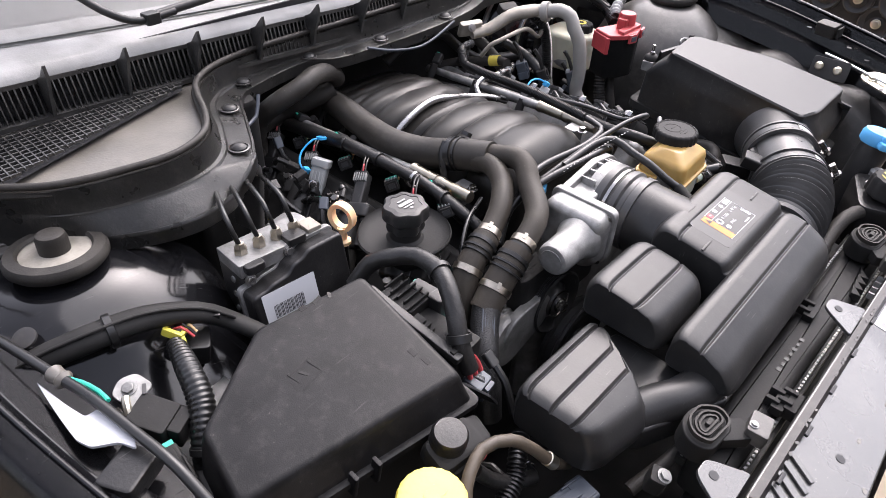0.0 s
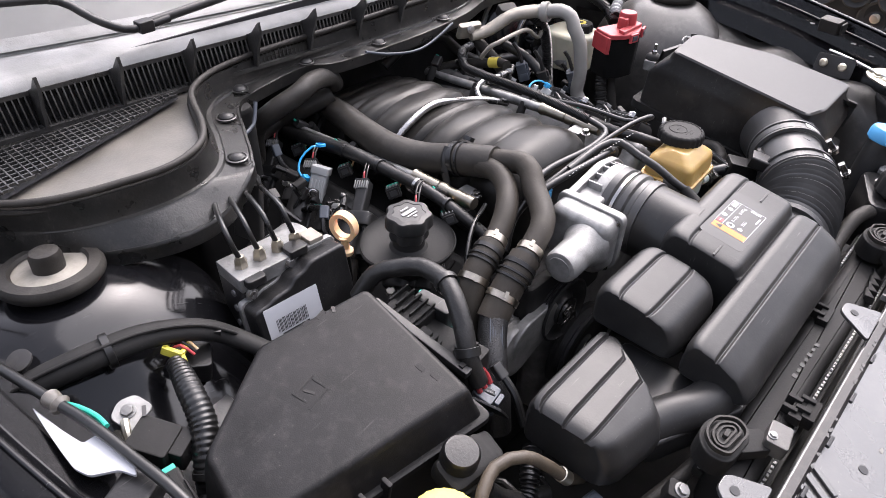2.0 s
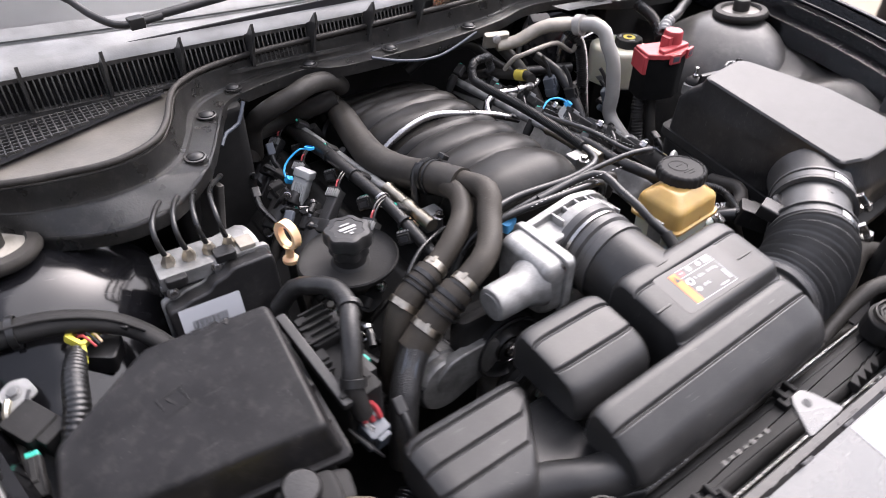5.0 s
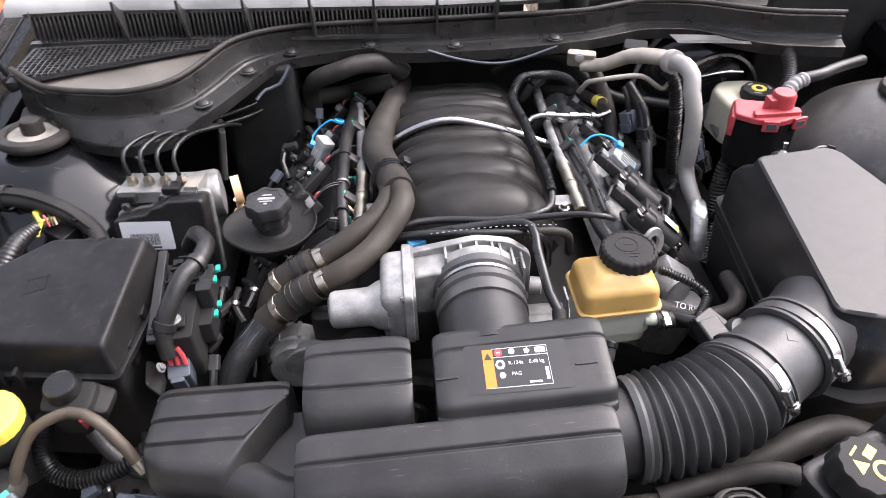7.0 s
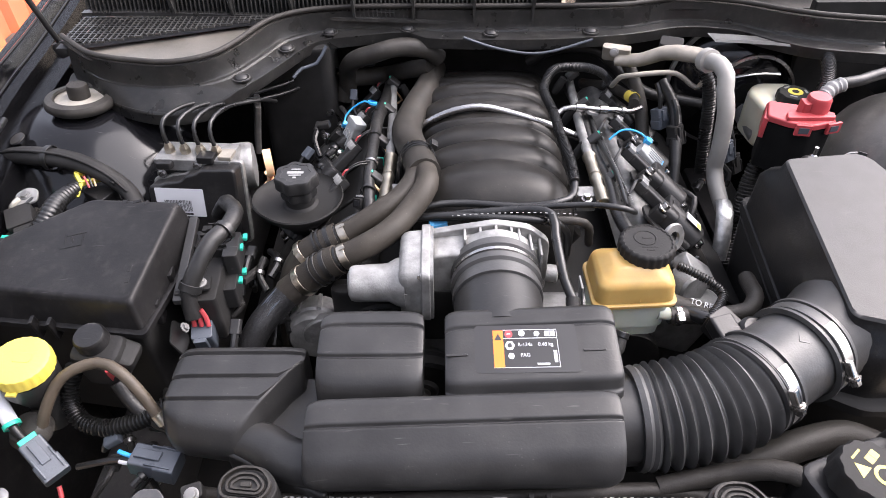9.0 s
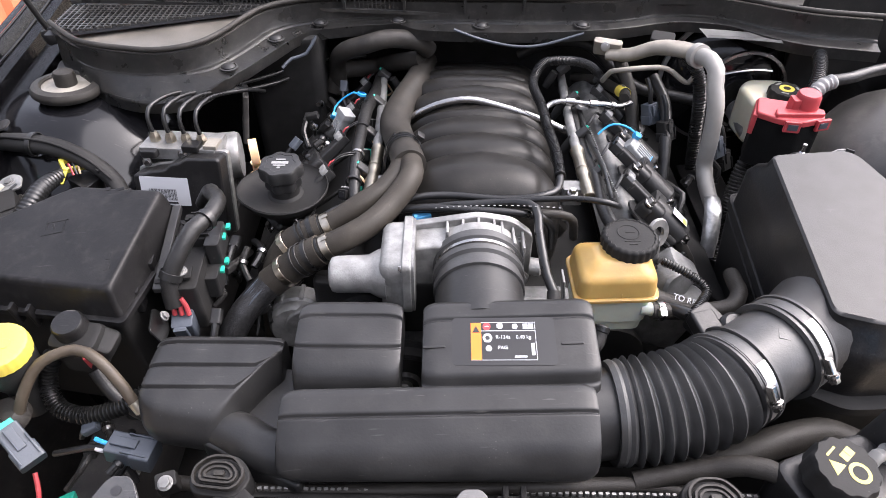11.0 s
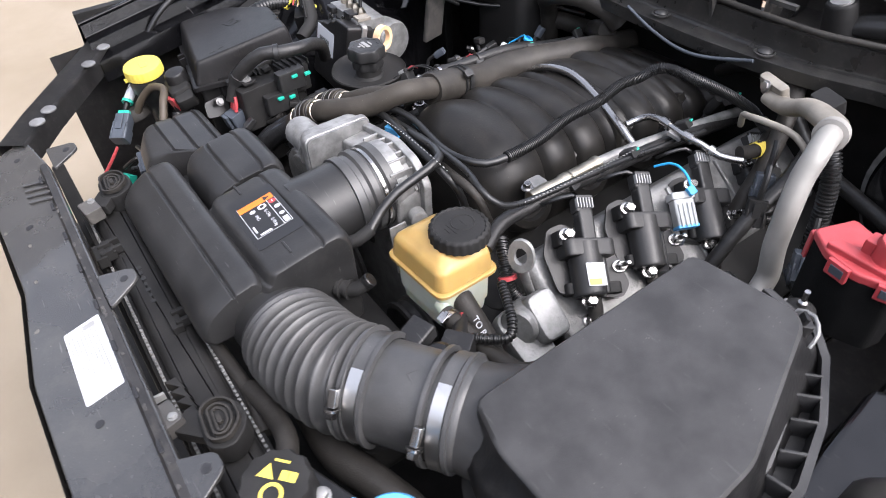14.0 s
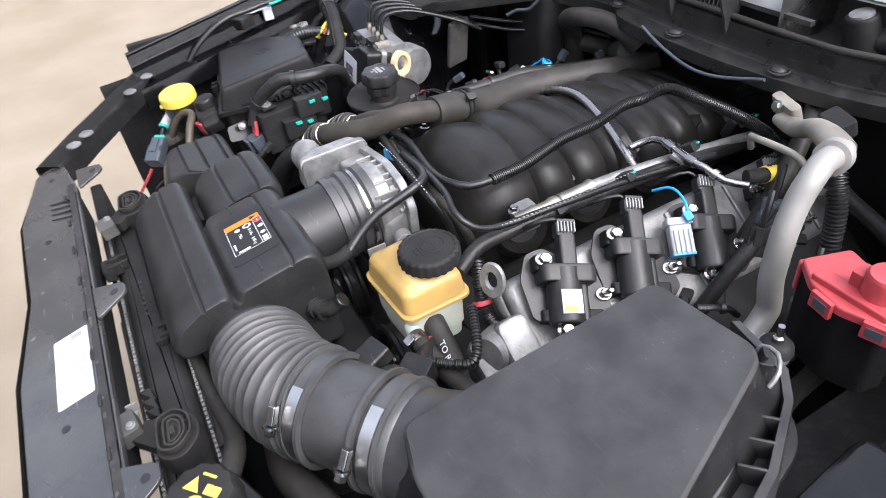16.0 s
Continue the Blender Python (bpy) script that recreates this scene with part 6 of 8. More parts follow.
part("top_socket", rbox(at(-0.433, 0.381, 0.825, -4, 0, -4), 0.026, 0.024, 0.011, 0.004, 0.002), PLASTIC, ab)
part("top_foot", rbox(at(-0.496, 0.379, 0.8175, -4, 0, -4), 0.026, 0.026, 0.012, 0.006, 0.003), PLASTIC, ab)
part("side_tag", rbox(at(-0.404, 0.386, 0.826, -4, 0, -4), 0.02, 0.026, 0.006, 0.001, 0.001), PIPEG, ab)
for x, z in ((-0.058, 0.036), (-0.001, 0.05), (0.054, 0.046)):
    part("screw", bolt(CMx @ at(x, z, -0.014), 0.0055, 0.006), STEEL, ab)
lbl = part("barcode_label", flat(rect(-0.062, -0.022, 0.012, 0.023), CMx @ at(0, 0, 0.0122), 0.0004, None, 0.002), WHITEP, ab, "white barcode label")
xk = -0.05
for k in range(26):
    w = (0.0006, 0.0012, 0.0009, 0.0018)[(k * 7 + k * k) % 4]
    part("bar", flat(rect(xk, -0.014, xk + w, 0.004), CMx @ at(0, 0, 0.0126), 0.0002), INK, lbl)
    xk += w + (0.0008, 0.0013, 0.0006)[k % 3]
part("label_print", flat(rect(-0.046, -0.0195, -0.008, -0.0165), CMx @ at(0, 0, 0.0126), 0.0002), INK, lbl)
part("block_print", flat(rect(-0.024, -0.004, 0.02, 0.004), at(-0.456, 0.383, 0.8225, -4, 0, -4), 0.0006), GREYP, ab)
for k in range(4):
    x, y = -0.495 + 0.0245 * k, 0.402 - 0.0025 * k
    nut = part("pipe_nut", lathe([(0.0085, 0), (0.0085, 0.008), (0.0065, 0.011), (0.005, 0.016)], at(x, y, 0.8215), 6), CLAMPM, ab)
    part("brake_pipe", tube([(x, y, 0.832), (x - 0.004, y + 0.004, 0.852), (x - 0.003, y + 0.016, 0.868), (x + 0.01 - 0.002 * k, y + 0.05, 0.868), (x + 0.03 - 0.004 * k, y + 0.09, 0.856), (x + 0.07 - 0.008 * k, y + 0.14, 0.835), (x + 0.09 - 0.012 * k, y + 0.18, 0.81)], 0.0033, 10), WIRE, nut)
cable("brake_line", "black brake line clipped along the bulkhead", [(-0.40, 0.56, 0.835), (-0.36, 0.62, 0.82), (-0.30, 0.68, 0.815), (-0.2, 0.74, 0.80)], 0.0035)
cable("brake_line", "black brake line clipped along the bulkhead", [(-0.40, 0.56, 0.822), (-0.35, 0.62, 0.806), (-0.29, 0.69, 0.80), (-0.19, 0.75, 0.785)], 0.0035)
single("bulkhead_bracket", rbox(at(-0.385, 0.52, 0.80, 0, 10, 15), 0.01, 0.05, 0.09, 0.004, 0.002), TOWERM, "pale metal bracket on the bulkhead", "bracket")
single("side_bulkhead", rbox(at(-0.34, 0.70, 0.68, 0, 0, 0), 0.14, 0.12, 0.4, 0.02, 0.01), MATT, "dark sound deadening box against the bulkhead", "panel")
cable("clip_lead", "short grey lead clipped under the cowl", [(-0.33, 0.60, 0.845), (-0.315, 0.615, 0.855), (-0.29, 0.625, 0.86), (-0.272, 0.64, 0.885)], 0.003, MIDGREY)

# fuse box side pieces
fl = thing("fuse_box_loom", "taped loom arching from the fuse box to a plug", "wiring loom", (-0.38, 0.18, 0.75))
part("arch", tube([(-0.3945, 0.2839, 0.7916), (-0.3752, 0.2728, 0.8226), (-0.3617, 0.2496, 0.8374), (-0.3461, 0.224, 0.845), (-0.3478, 0.188, 0.848), (-0.3608, 0.1607, 0.849), (-0.3748, 0.1341, 0.831), (-0.3874, 0.1128, 0.8042), (-0.3849, 0.0991, 0.7738)], 0.0112, 16), TAPE, fl)
for p, q in (((-0.348, 0.185, 0.848), (-0.3515, 0.177, 0.8482)), ((-0.383, 0.12, 0.814), (-0.3865, 0.1145, 0.806))):
    part("tie", band((p, q), 0.0135, 0.001), WIRE, fl)
pl = part("plug", rbox(at(-0.378, 0.096, 0.742, 15, 0, 10), 0.027, 0.026, 0.036, 0.004, 0.002), MIDGREY, fl, "grey plug with red seals")
for k in range(3):
    part("red_wire", tube([(-0.386 + 0.009 * k, 0.095, 0.762), (-0.386 + 0.008 * k, 0.099, 0.774), (-0.383 + 0.004 * k, 0.102, 0.785)], 0.0032, 8), RED, pl)
part("plug_latch", rbox(at(-0.376, 0.078, 0.745, 15, 0, 10), 0.016, 0.006, 0.026, 0.002, 0.001), MIDGREY, pl)
rb = thing("relay_carrier", "dark relay carrier with teal locking tabs", "relay box", (-0.375, 0.18, 0.7))
part("block", rbox(at(-0.382, 0.165, 0.76, 0, 0, 5), 0.045, 0.12, 0.075, 0.006, 0.003), MATT, rb)
part("block", rbox(at(-0.378, 0.21, 0.786, 0, 0, 5), 0.04, 0.05, 0.05, 0.005, 0.003), MATT, rb)
part("socket", rbox(at(-0.352, 0.196, 0.795, 0, 0, 5), 0.02, 0.05, 0.035, 0.004, 0.002), SATIN, rb)
part("socket", rbox(at(-0.354, 0.172, 0.762, 0, 0, 5), 0.02, 0.06, 0.035, 0.004, 0.002), SATIN, rb)
for y, z in ((0.224, 0.8), (0.189, 0.768), (0.2, 0.803), (0.168, 0.772)):
    part("teal_tab", rbox(at(-0.342, y, z, 0, 0, 8), 0.006, 0.011, 0.005, 0.001, 0.0008), GREEN, rb, "teal tab")
part("bolt", bolt(at(-0.378, 0.128, 0.806), 0.007, 0.006), CAST, rb)
part("strap", rbox(at(-0.378, 0.128, 0.804, 0, 0, 10), 0.028, 0.024, 0.004, 0.003, 0.001), MATT, rb)
for k, (y, h, w_) in enumerate(((0.112, 0.012, 0.006), (0.121, 0.007, 0.003), (0.133, 0.009, 0.012), (0.151, 0.006, 0.003), (0.158, 0.011, 0.004), (0.172, 0.007, 0.014), (0.19, 0.012, 0.003), (0.2, 0.006, 0.008), (0.214, 0.01, 0.004), (0.226, 0.008, 0.01))):
    part("rib", rbox(at(-0.398 + 0.06 * (y - 0.11), y, 0.798 + 0.1 * (y - 0.11) + h / 4, 10, 0, 4), 0.013, w_, h, 0.001, 0.0006), MATT, rb)
for k in range(5):
    part("cell_wall", rbox(at(-0.374, 0.19 + 0.011 * k, 0.811 + 0.0006 * k, 6, 0, 5), 0.034, 0.0022, 0.01, 0.0006, 0.0004), MATT, rb)
part("hook_plate", prism([(-0.012, -0.02), (0.014, -0.026), (0.02, 0.004), (0.01, 0.02), (-0.012, 0.018)], -0.0012, 0.0012, 0.006, 0.0004, 0, 0, at(-0.4, 0.075, 0.768, 0, 62, 12)), WIRE, rb, "curved black steel hook plate")
part("plate_bolt", bolt(at(-0.391, 0.079, 0.777, 0, 62, 12), 0.005, 0.005), CASTD, rb)
part("clip_rail", rbox(at(-0.405, 0.17, 0.81, 10, 0, 4), 0.012, 0.14, 0.01, 0.003, 0.002), SATIN, rb)

tb2 = thing("terminal_cover", "black terminal cover clipped to the fuse box", "terminal cover", (-0.478, 0.035, 0.76))
part("hood", rbox(at(-0.479, 0.04, 0.778, 14, 0, -6), 0.062, 0.04, 0.03, 0.012, 0.008), MATT, tb2)
part("skirt", rbox(at(-0.478, 0.034, 0.758, 10, 0, -6), 0.05, 0.03, 0.04, 0.01, 0.004), MATT, tb2)
part("dome", lathe([(0.0195, -0.006), (0.019, 0.012), (0.0165, 0.0155), (0.004, 0.016)], at(-0.484, 0.043, 0.794, 10), 28), PLASTIC, tb2)
part("shoulder", rbox(at(-0.452, 0.04, 0.772, 14, 24, -6), 0.03, 0.034, 0.028, 0.008, 0.006), MATT, tb2)
part("red_lug", rbox(at(-0.4605, 0.0205, 0.764, 20, 0, 25), 0.015, 0.008, 0.03, 0.002, 0.001), RED, tb2, "red insulated lug")
part("lead", tube([(-0.464, 0.02, 0.745), (-0.45, 0.008, 0.725), (-0.43, -0.004, 0.71), (-0.40, -0.015, 0.70)], 0.0085, 12), TAPE, tb2)
for x in (-0.55, -0.575):
    single("lid_latch", rbox(at(x, 0.055 - 0.21 * (x + 0.448), on_fuse(x, 0.1).z - 0.045, 8), 0.005, 0.012, 0.034, 0.002, 0.001), LIDP, "thin black latch rib on the fuse box", "latch", "latch ribs")
for x, y in ((-0.43, 0.105), (-0.425, 0.15)):
    single("lid_latch", rbox(at(x, y, on_fuse(x, y).z - 0.055, 0, 0, 8), 0.012, 0.02, 0.036, 0.003, 0.002), LIDP, "black latch on the side of the fuse box", "latch", "latch ribs")
em = thing("lid_emblem", "faint moulded lightning sign and marks on the fuse box lid", "emblem", (-0.55, 0.17, 0.83))
for x, y, w, h, rz in ((-0.548, 0.168, 0.028, 0.0022, 10), (-0.548, 0.190, 0.028, 0.0022, 10), (-0.560, 0.18, 0.0022, 0.022, 10), (-0.536, 0.178, 0.0022, 0.022, 10), (-0.549, 0.179, 0.003, 0.014, 30), (-0.482, 0.242, 0.012, 0.005, 10), (-0.468, 0.238, 0.008, 0.004, 60), (-0.50, 0.244, 0.008, 0.006, 0), (-0.452, 0.105, 0.006, 0.01, 0), (-0.455, 0.122, 0.006, 0.01, 0)):
    q = on_fuse(x, y, 0.0002)
    part("mark", rbox(at(q.x, q.y, q.z, 9.5, -8, rz), w, h, 0.0006, 0.0003, 0.0002), LIDP, em)

# washer filler
wf = thing("washer_filler", "bright yellow filler cap on a tapered black neck", "filler cap", (-0.537, 0.0, 0.72), shift=(-0.0115, 0.005, 0.006))
WM = at(-0.537, 0.0, 0.79, 4, 4, 0) @ Matrix.Scale(0.94, 4)
part("cap", lathe([(0.032, -0.006), (0.0355, -0.003), (0.0355, 0.009), (0.034, 0.0145), (0.03, 0.0165), (0.01, 0.0165)], WM, 96, None, True, True, 24, 0.0004), YELLOW, wf, "bright yellow cap")
part("tab", rbox(WM @ at(0.0, -0.036, -0.004), 0.012, 0.008, 0.004, 0.001, 0.001), YELLOW, wf)
part("cap_sign", rbox(WM @ at(0.004, 0.002, 0.0168), 0.022, 0.014, 0.0012, 0.004, 0.0005), YELLOW, wf)
part("neck", lathe([(0.02, -0.12), (0.02, -0.065), (0.026, -0.05), (0.034, -0.03), (0.0345, -0.006)], WM, 32), SATIN, wf)
part("grommet", lathe([(0.021, -0.003), (0.024, 0), (0.024, 0.012), (0.018, 0.02)], at(-0.539, -0.037, 0.712, 10, -10), 24), RUBBER, wf)
th = thing("overflow_hose", "tan rubber hose bent over beside the washer filler", "hose", (-0.46, -0.01, 0.72))
part("hose", tube([(-0.5398, -0.0377, 0.7229), (-0.5256, -0.0213, 0.7581), (-0.505, 0.0, 0.7846), (-0.468, 0.0122, 0.793), (-0.437, 0.0, 0.789), (-0.412, -0.0164, 0.7622), (-0.3945, -0.03, 0.7363), (-0.363, -0.0334, 0.7049)], 0.0066, 14), TAN, th)
part("clip", band(((-0.401, -0.025, 0.7465), (-0.393, -0.0305, 0.7345)), 0.0068, 0.0012), ZINC, th, "pale clip")
ch = thing("corrugated_conduit", "corrugated black conduit curving beside the resonator", "conduit", (-0.45, 0.0, 0.7))
part("conduit", tube([(-0.515, 0.035, 0.76), (-0.5254, 0.0208, 0.735), (-0.5236, 0.0062, 0.715), (-0.5088, -0.0076, 0.703), (-0.4801, -0.014, 0.7), (-0.4518, -0.0121, 0.705), (-0.4246, -0.0053, 0.712), (-0.4054, 0.0066, 0.72), (-0.38, 0.022, 0.722)], 0.0095, 16, 0.0014, (0.0048, 0.003)), WIRE, ch)


def plug(at_, d, w, h, L, material, label, tail=None, lock=None):
    p = thing("wiring_plug", label, "connector", at_)
    M = aim(at_, d)
    part("shell", rbox(M @ at(0, 0, 0.0), w, h, L * 0.55, 0.003, 0.0015), material, p)
    part("socket", rbox(M @ at(0, 0, L * 0.42), w * 1.15, h * 1.12, L * 0.4, 0.004, 0.0015), material, p)
    part("latch", rbox(M @ at(0, h * 0.58, L * 0.05), w * 0.4, 0.004, L * 0.5, 0.001, 0.0008), material, p)
    for k in (-1, 1):
        part("rib", rbox(M @ at(k * w * 0.42, h * 0.55, L * 0.3), 0.002, 0.004, L * 0.5, 0.0006, 0.0005), material, p)
    if lock:
        part("lock", rbox(M @ at(0, 0, -L * 0.33), w * 0.8, h * 0.8, L * 0.12, 0.002, 0.001), lock, p)
    for i, (tp, tm) in enumerate(tail or ()):
        part("wire", tube(tp, 0.0028 if tm is not WIRE else 0.004, 8), tm, p)
    return p


plug((-0.53, -0.063, 0.725), (0.62, -0.5, -0.42), 0.026, 0.022, 0.058, MIDGREY, "blue grey headlamp plug with a green lock", [([(-0.505, -0.09, 0.70), (-0.5, -0.105, 0.685), (-0.498, -0.13, 0.66)], RED)], GREEN)
wsl = thing("lamp_lead_sleeve", "printed white sleeve with a green end ring", "cable", (-0.575, -0.026, 0.755))
SL = [(-0.605, 0.008, 0.772), (-0.5898, -0.0093, 0.765), (-0.5747, -0.0256, 0.755), (-0.562, -0.0401, 0.745)]
part("sleeve", tube(SL, 0.0085, 14), WHITEP, wsl)
part("green_ring", ring_on(SL, 0.93, 0.006, 0.0088, 0.0012), GREEN, wsl, "green end ring")
part("sleeve_print", rbox(at(-0.579, -0.024, 0.7655, 30, 14, -48), 0.016, 0.0026, 0.0006, 0.0004, 0.0002), INK, wsl)
part("lead", tube([(-0.562, -0.0401, 0.745), (-0.554, -0.047, 0.739), (-0.545, -0.053, 0.734)], 0.005, 10), WIRE, wsl)
plug((-0.412, -0.062, 0.706), (1, -0.15, -0.15), 0.028, 0.026, 0.06, MIDGREY, "grey lamp plug with blue and white wires", [([(-0.50, -0.06, 0.69), (-0.46, -0.058, 0.70), (-0.43, -0.06, 0.708)], WIRE), ([(-0.445, -0.055, 0.715), (-0.437, -0.058, 0.714), (-0.425, -0.06, 0.71)], BLUEW), ([(-0.445, -0.062, 0.705), (-0.437, -0.064, 0.705), (-0.425, -0.064, 0.704)], WHITEP)])
plug((-0.49, -0.1, 0.64), (0.3, -0.5, -0.8), 0.03, 0.02, 0.04, GREEN, "green plug below the lamp wiring")

# passenger wing corner
ws = thing("loom_gaiter", "long black rubber gaiter along the strut tower", "gaiter", (-0.64, 0.4, 0.78))
part("sleeve", tube([(-0.7846, 0.3986, 0.8038), (-0.7354, 0.388, 0.8266), (-0.6812, 0.3689, 0.8397), (-0.6223, 0.3571, 0.8391), (-0.5699, 0.3429, 0.8221), (-0.5385, 0.3315, 0.7953), (-0.5166, 0.2963, 0.7802)], [0.013, 0.015, 0.0165, 0.0155, 0.014, 0.013, 0.012], 18, flat=0.8), MATT, ws)
part("seam", tube([(-0.7846, 0.391, 0.815), (-0.7354, 0.38, 0.8395), (-0.6812, 0.36, 0.854), (-0.6223, 0.3485, 0.8525), (-0.5699, 0.3349, 0.834), (-0.5385, 0.3235, 0.8063)], 0.002, 8), MATT, ws)
part("tie", band(((-0.66, 0.3645, 0.8398), (-0.652, 0.363, 0.8398)), 0.0176, 0.0012), WIRE, ws)
yl = thing("yellow_locked_plug", "black loom entering a plug with a yellow lock", "connector", (-0.615, 0.33, 0.79))
part("loom", tube([(-0.6097, 0.3264, 0.8134), (-0.62, 0.284, 0.818), (-0.63, 0.2467, 0.805), (-0.6489, 0.2171, 0.7789), (-0.6627, 0.1996, 0.7196)], [0.010, 0.0125, 0.0135, 0.013, 0.013], 16, 0.0014, (0.0058, 0.0009)), WIRE, yl)
part("tie", band(((-0.6489, 0.2171, 0.7789), (-0.6515, 0.2135, 0.7735)), 0.0138, 0.0012), WIRE, yl)
YM = at(-0.595, 0.343, 0.82, 20, 10, 40) @ Matrix.Scale(1.15, 4)
for x, y, w_, h_ in ((0, 0.008, 0.034, 0.004), (0, -0.008, 0.03, 0.004), (-0.015, 0, 0.005, 0.018), (0.015, 0, 0.006, 0.016), (0.004, 0.002, 0.004, 0.012)):
    part("yellow_lock", rbox(YM @ at(x, y, 0), w_, h_, 0.008, 0.0012, 0.0008), LEMON, yl, "yellow lock frame")
part("yellow_arm", rbox(YM @ at(0.022, -0.006, -0.003, 0, 30, 20), 0.016, 0.006, 0.006, 0.002, 0.001), LEMON, yl)
part("yellow_arm", rbox(YM @ at(-0.018, -0.012, -0.006, 10, -30, 50), 0.022, 0.005, 0.01, 0.002, 0.001), LEMON, yl)
for k in range(3):
    part("wire", tube([YM @ Vector((-0.008 + 0.005 * k, 0.004, -0.004)), YM @ Vector((-0.009 + 0.005 * k, -0.004, 0.006)), YM @ Vector((-0.008 + 0.004 * k, -0.018, 0.0))], 0.0016, 8), (RED, WIRE, PEACH)[k], yl)
part("shell", rbox(at(-0.588, 0.34, 0.785, 5, 10, -30), 0.04, 0.035, 0.03, 0.006, 0.003), PLASTIC, yl)
part("shell_rib", rbox(at(-0.575, 0.34, 0.82, 5, 10, -30), 0.05, 0.006, 0.01, 0.002, 0.001), PLASTIC, yl)
wp = thing("white_bracket", "torn white plastic bracket by the wing rail", "bracket", (-0.735, 0.3, 0.82), shift=(0.015, -0.016, 0))
o = [(-0.754, 0.342), (-0.747, 0.299), (-0.741, 0.273), (-0.724, 0.267), (-0.724, 0.246), (-0.719, 0.232), (-0.726, 0.211), (-0.733, 0.227), (-0.752, 0.239), (-0.757, 0.254), (-0.757, 0.276), (-0.756, 0.307)]
part("sheet", prism(o, 0.858, 0.861, 0.004, 0.0005), WHITEP, wp)
part("foot", rbox(at(-0.735, 0.265, 0.845), 0.012, 0.02, 0.028, 0.003, 0.001), WHITEP, wp)
wr = thing("release_cable", "black cable with a pale sleeve and green wire", "cable", (-0.735, 0.3, 0.84), shift=(0.014, -0.014, 0))
part("cable", tube([(-0.765, 0.45, 0.862), (-0.75, 0.38, 0.866), (-0.738, 0.326, 0.867), (-0.731, 0.296, 0.868), (-0.725, 0.262, 0.868), (-0.719, 0.222, 0.866), (-0.711, 0.165, 0.862), (-0.705, 0.1, 0.83), (-0.70, 0.04, 0.77)], 0.005, 12), WIRE, wr)
part("sleeve", lathe([(0.0075, 0), (0.009, 0.002), (0.0075, 0.012), (0.0095, 0.016), (0.006, 0.02)], aim((-0.739, 0.334, 0.8665), (0.2, -1, 0)), 12), DUST, wr, "pale clip")
part("green_wire", tube([(-0.733, 0.315, 0.868), (-0.726, 0.302, 0.868), (-0.72, 0.285, 0.866), (-0.719, 0.268, 0.866)], 0.0025, 8), GREEN, wr)
part("rest", rbox(at(-0.737, 0.205, 0.842, 0, 0, 28), 0.046, 0.036, 0.022, 0.006, 0.004), PLASTIC, wr)
bk = thing("earth_bracket", "zinc earth bracket with a dark screw and relay", "bracket", (-0.69, 0.3, 0.79), shift=(0.012, -0.008, 0))
part("tag", prism([(-0.018, -0.012), (0.014, -0.016), (0.02, 0.006), (0.008, 0.018), (-0.01, 0.016)], 0, 0.003, 0.006, 0.0008, 0, 0, at(-0.686, 0.306, 0.813, 10, -10, 30)), CAST, bk)
part("tag_slot", rbox(at(-0.676, 0.2985, 0.8165, 10, -10, 62), 0.012, 0.004, 0.001, 0.001, 0.0003), INK, bk)
part("screw", bolt(at(-0.687, 0.309, 0.816, 10, -10), 0.006, 0.005), CASTD, bk)
part("relay", rbox(at(-0.683, 0.275, 0.793, 8, -6, 28), 0.036, 0.042, 0.035, 0.004, 0.002), MATT, bk)
part("relay_plug", rbox(at(-0.668, 0.256, 0.79, 8, -6, 28), 0.03, 0.02, 0.03, 0.003, 0.002), MATT, bk)
part("yellow_wire", tube([(-0.694, 0.302, 0.815), (-0.699, 0.29, 0.812), (-0.702, 0.28, 0.795)], 0.0042, 8), ZINC, bk)
plug((-0.68, 0.215, 0.79), (-0.1, -0.9, -0.2), 0.016, 0.014, 0.05, MATT, "slim black plug with a teal seal", None, GREEN)
plug((-0.69, 0.16, 0.775), (-0.1, -0.9, -0.2), 0.02, 0.016, 0.05, CASTD, "grey metal lever on the wing rail")
part_of = thing("apron_hole_plug", "round dark plug in the strut tower", "plug", (-0.6, 0.40, 0.83))
part("disc", lathe([(0.012, 0), (0.012, 0.003), (0.006, 0.004)], at(-0.722, 0.405, 0.846, 12, -18), 20), DUSTY, part_of)
gs = thing("bonnet_strut", "black gas strut with a ball socket on the wing", "gas strut", (-0.74, 0.645, 0.88))
part("socket", lathe([(0.013, 0), (0.015, 0.004), (0.015, 0.02), (0.011, 0.026)], at(-0.735, 0.645, 0.87, 0, -20), 20), MATT, gs)
part("rod", tube([(-0.738, 0.642, 0.89), (-0.75, 0.628, 0.96), (-0.79, 0.58, 1.22)], 0.005, 12), MATT, gs)
part("rod_body", tube([(-0.765, 0.612, 1.06), (-0.79, 0.58, 1.22), (-0.80, 0.56, 1.32)], 0.0095, 14), PAINT, gs)
hg = thing("hinge_arm", "dusty black hinge arm behind the strut tower", "hinge", (-0.64, 0.54, 0.88), shift=(-0.03, 0.054, -0.028))
bm = bmesh.new()
for z0, z1, d_ in ((0.878, 0.8825, 0.0), (0.8825, 0.886, 0.014)):
    prism(shrink([(-0.69, 0.555), (-0.676, 0.497), (-0.63, 0.487), (-0.6, 0.462), (-0.562, 0.448), (-0.553, 0.478), (-0.6, 0.53), (-0.635, 0.572)], d_), z0, z1, 0.012, 0.002, bm=bm)
part("arm", bm, TOWERM, hg)
part("bolt", bolt(at(-0.63, 0.522, 0.886), 0.009, 0.003), DUSTY, hg)
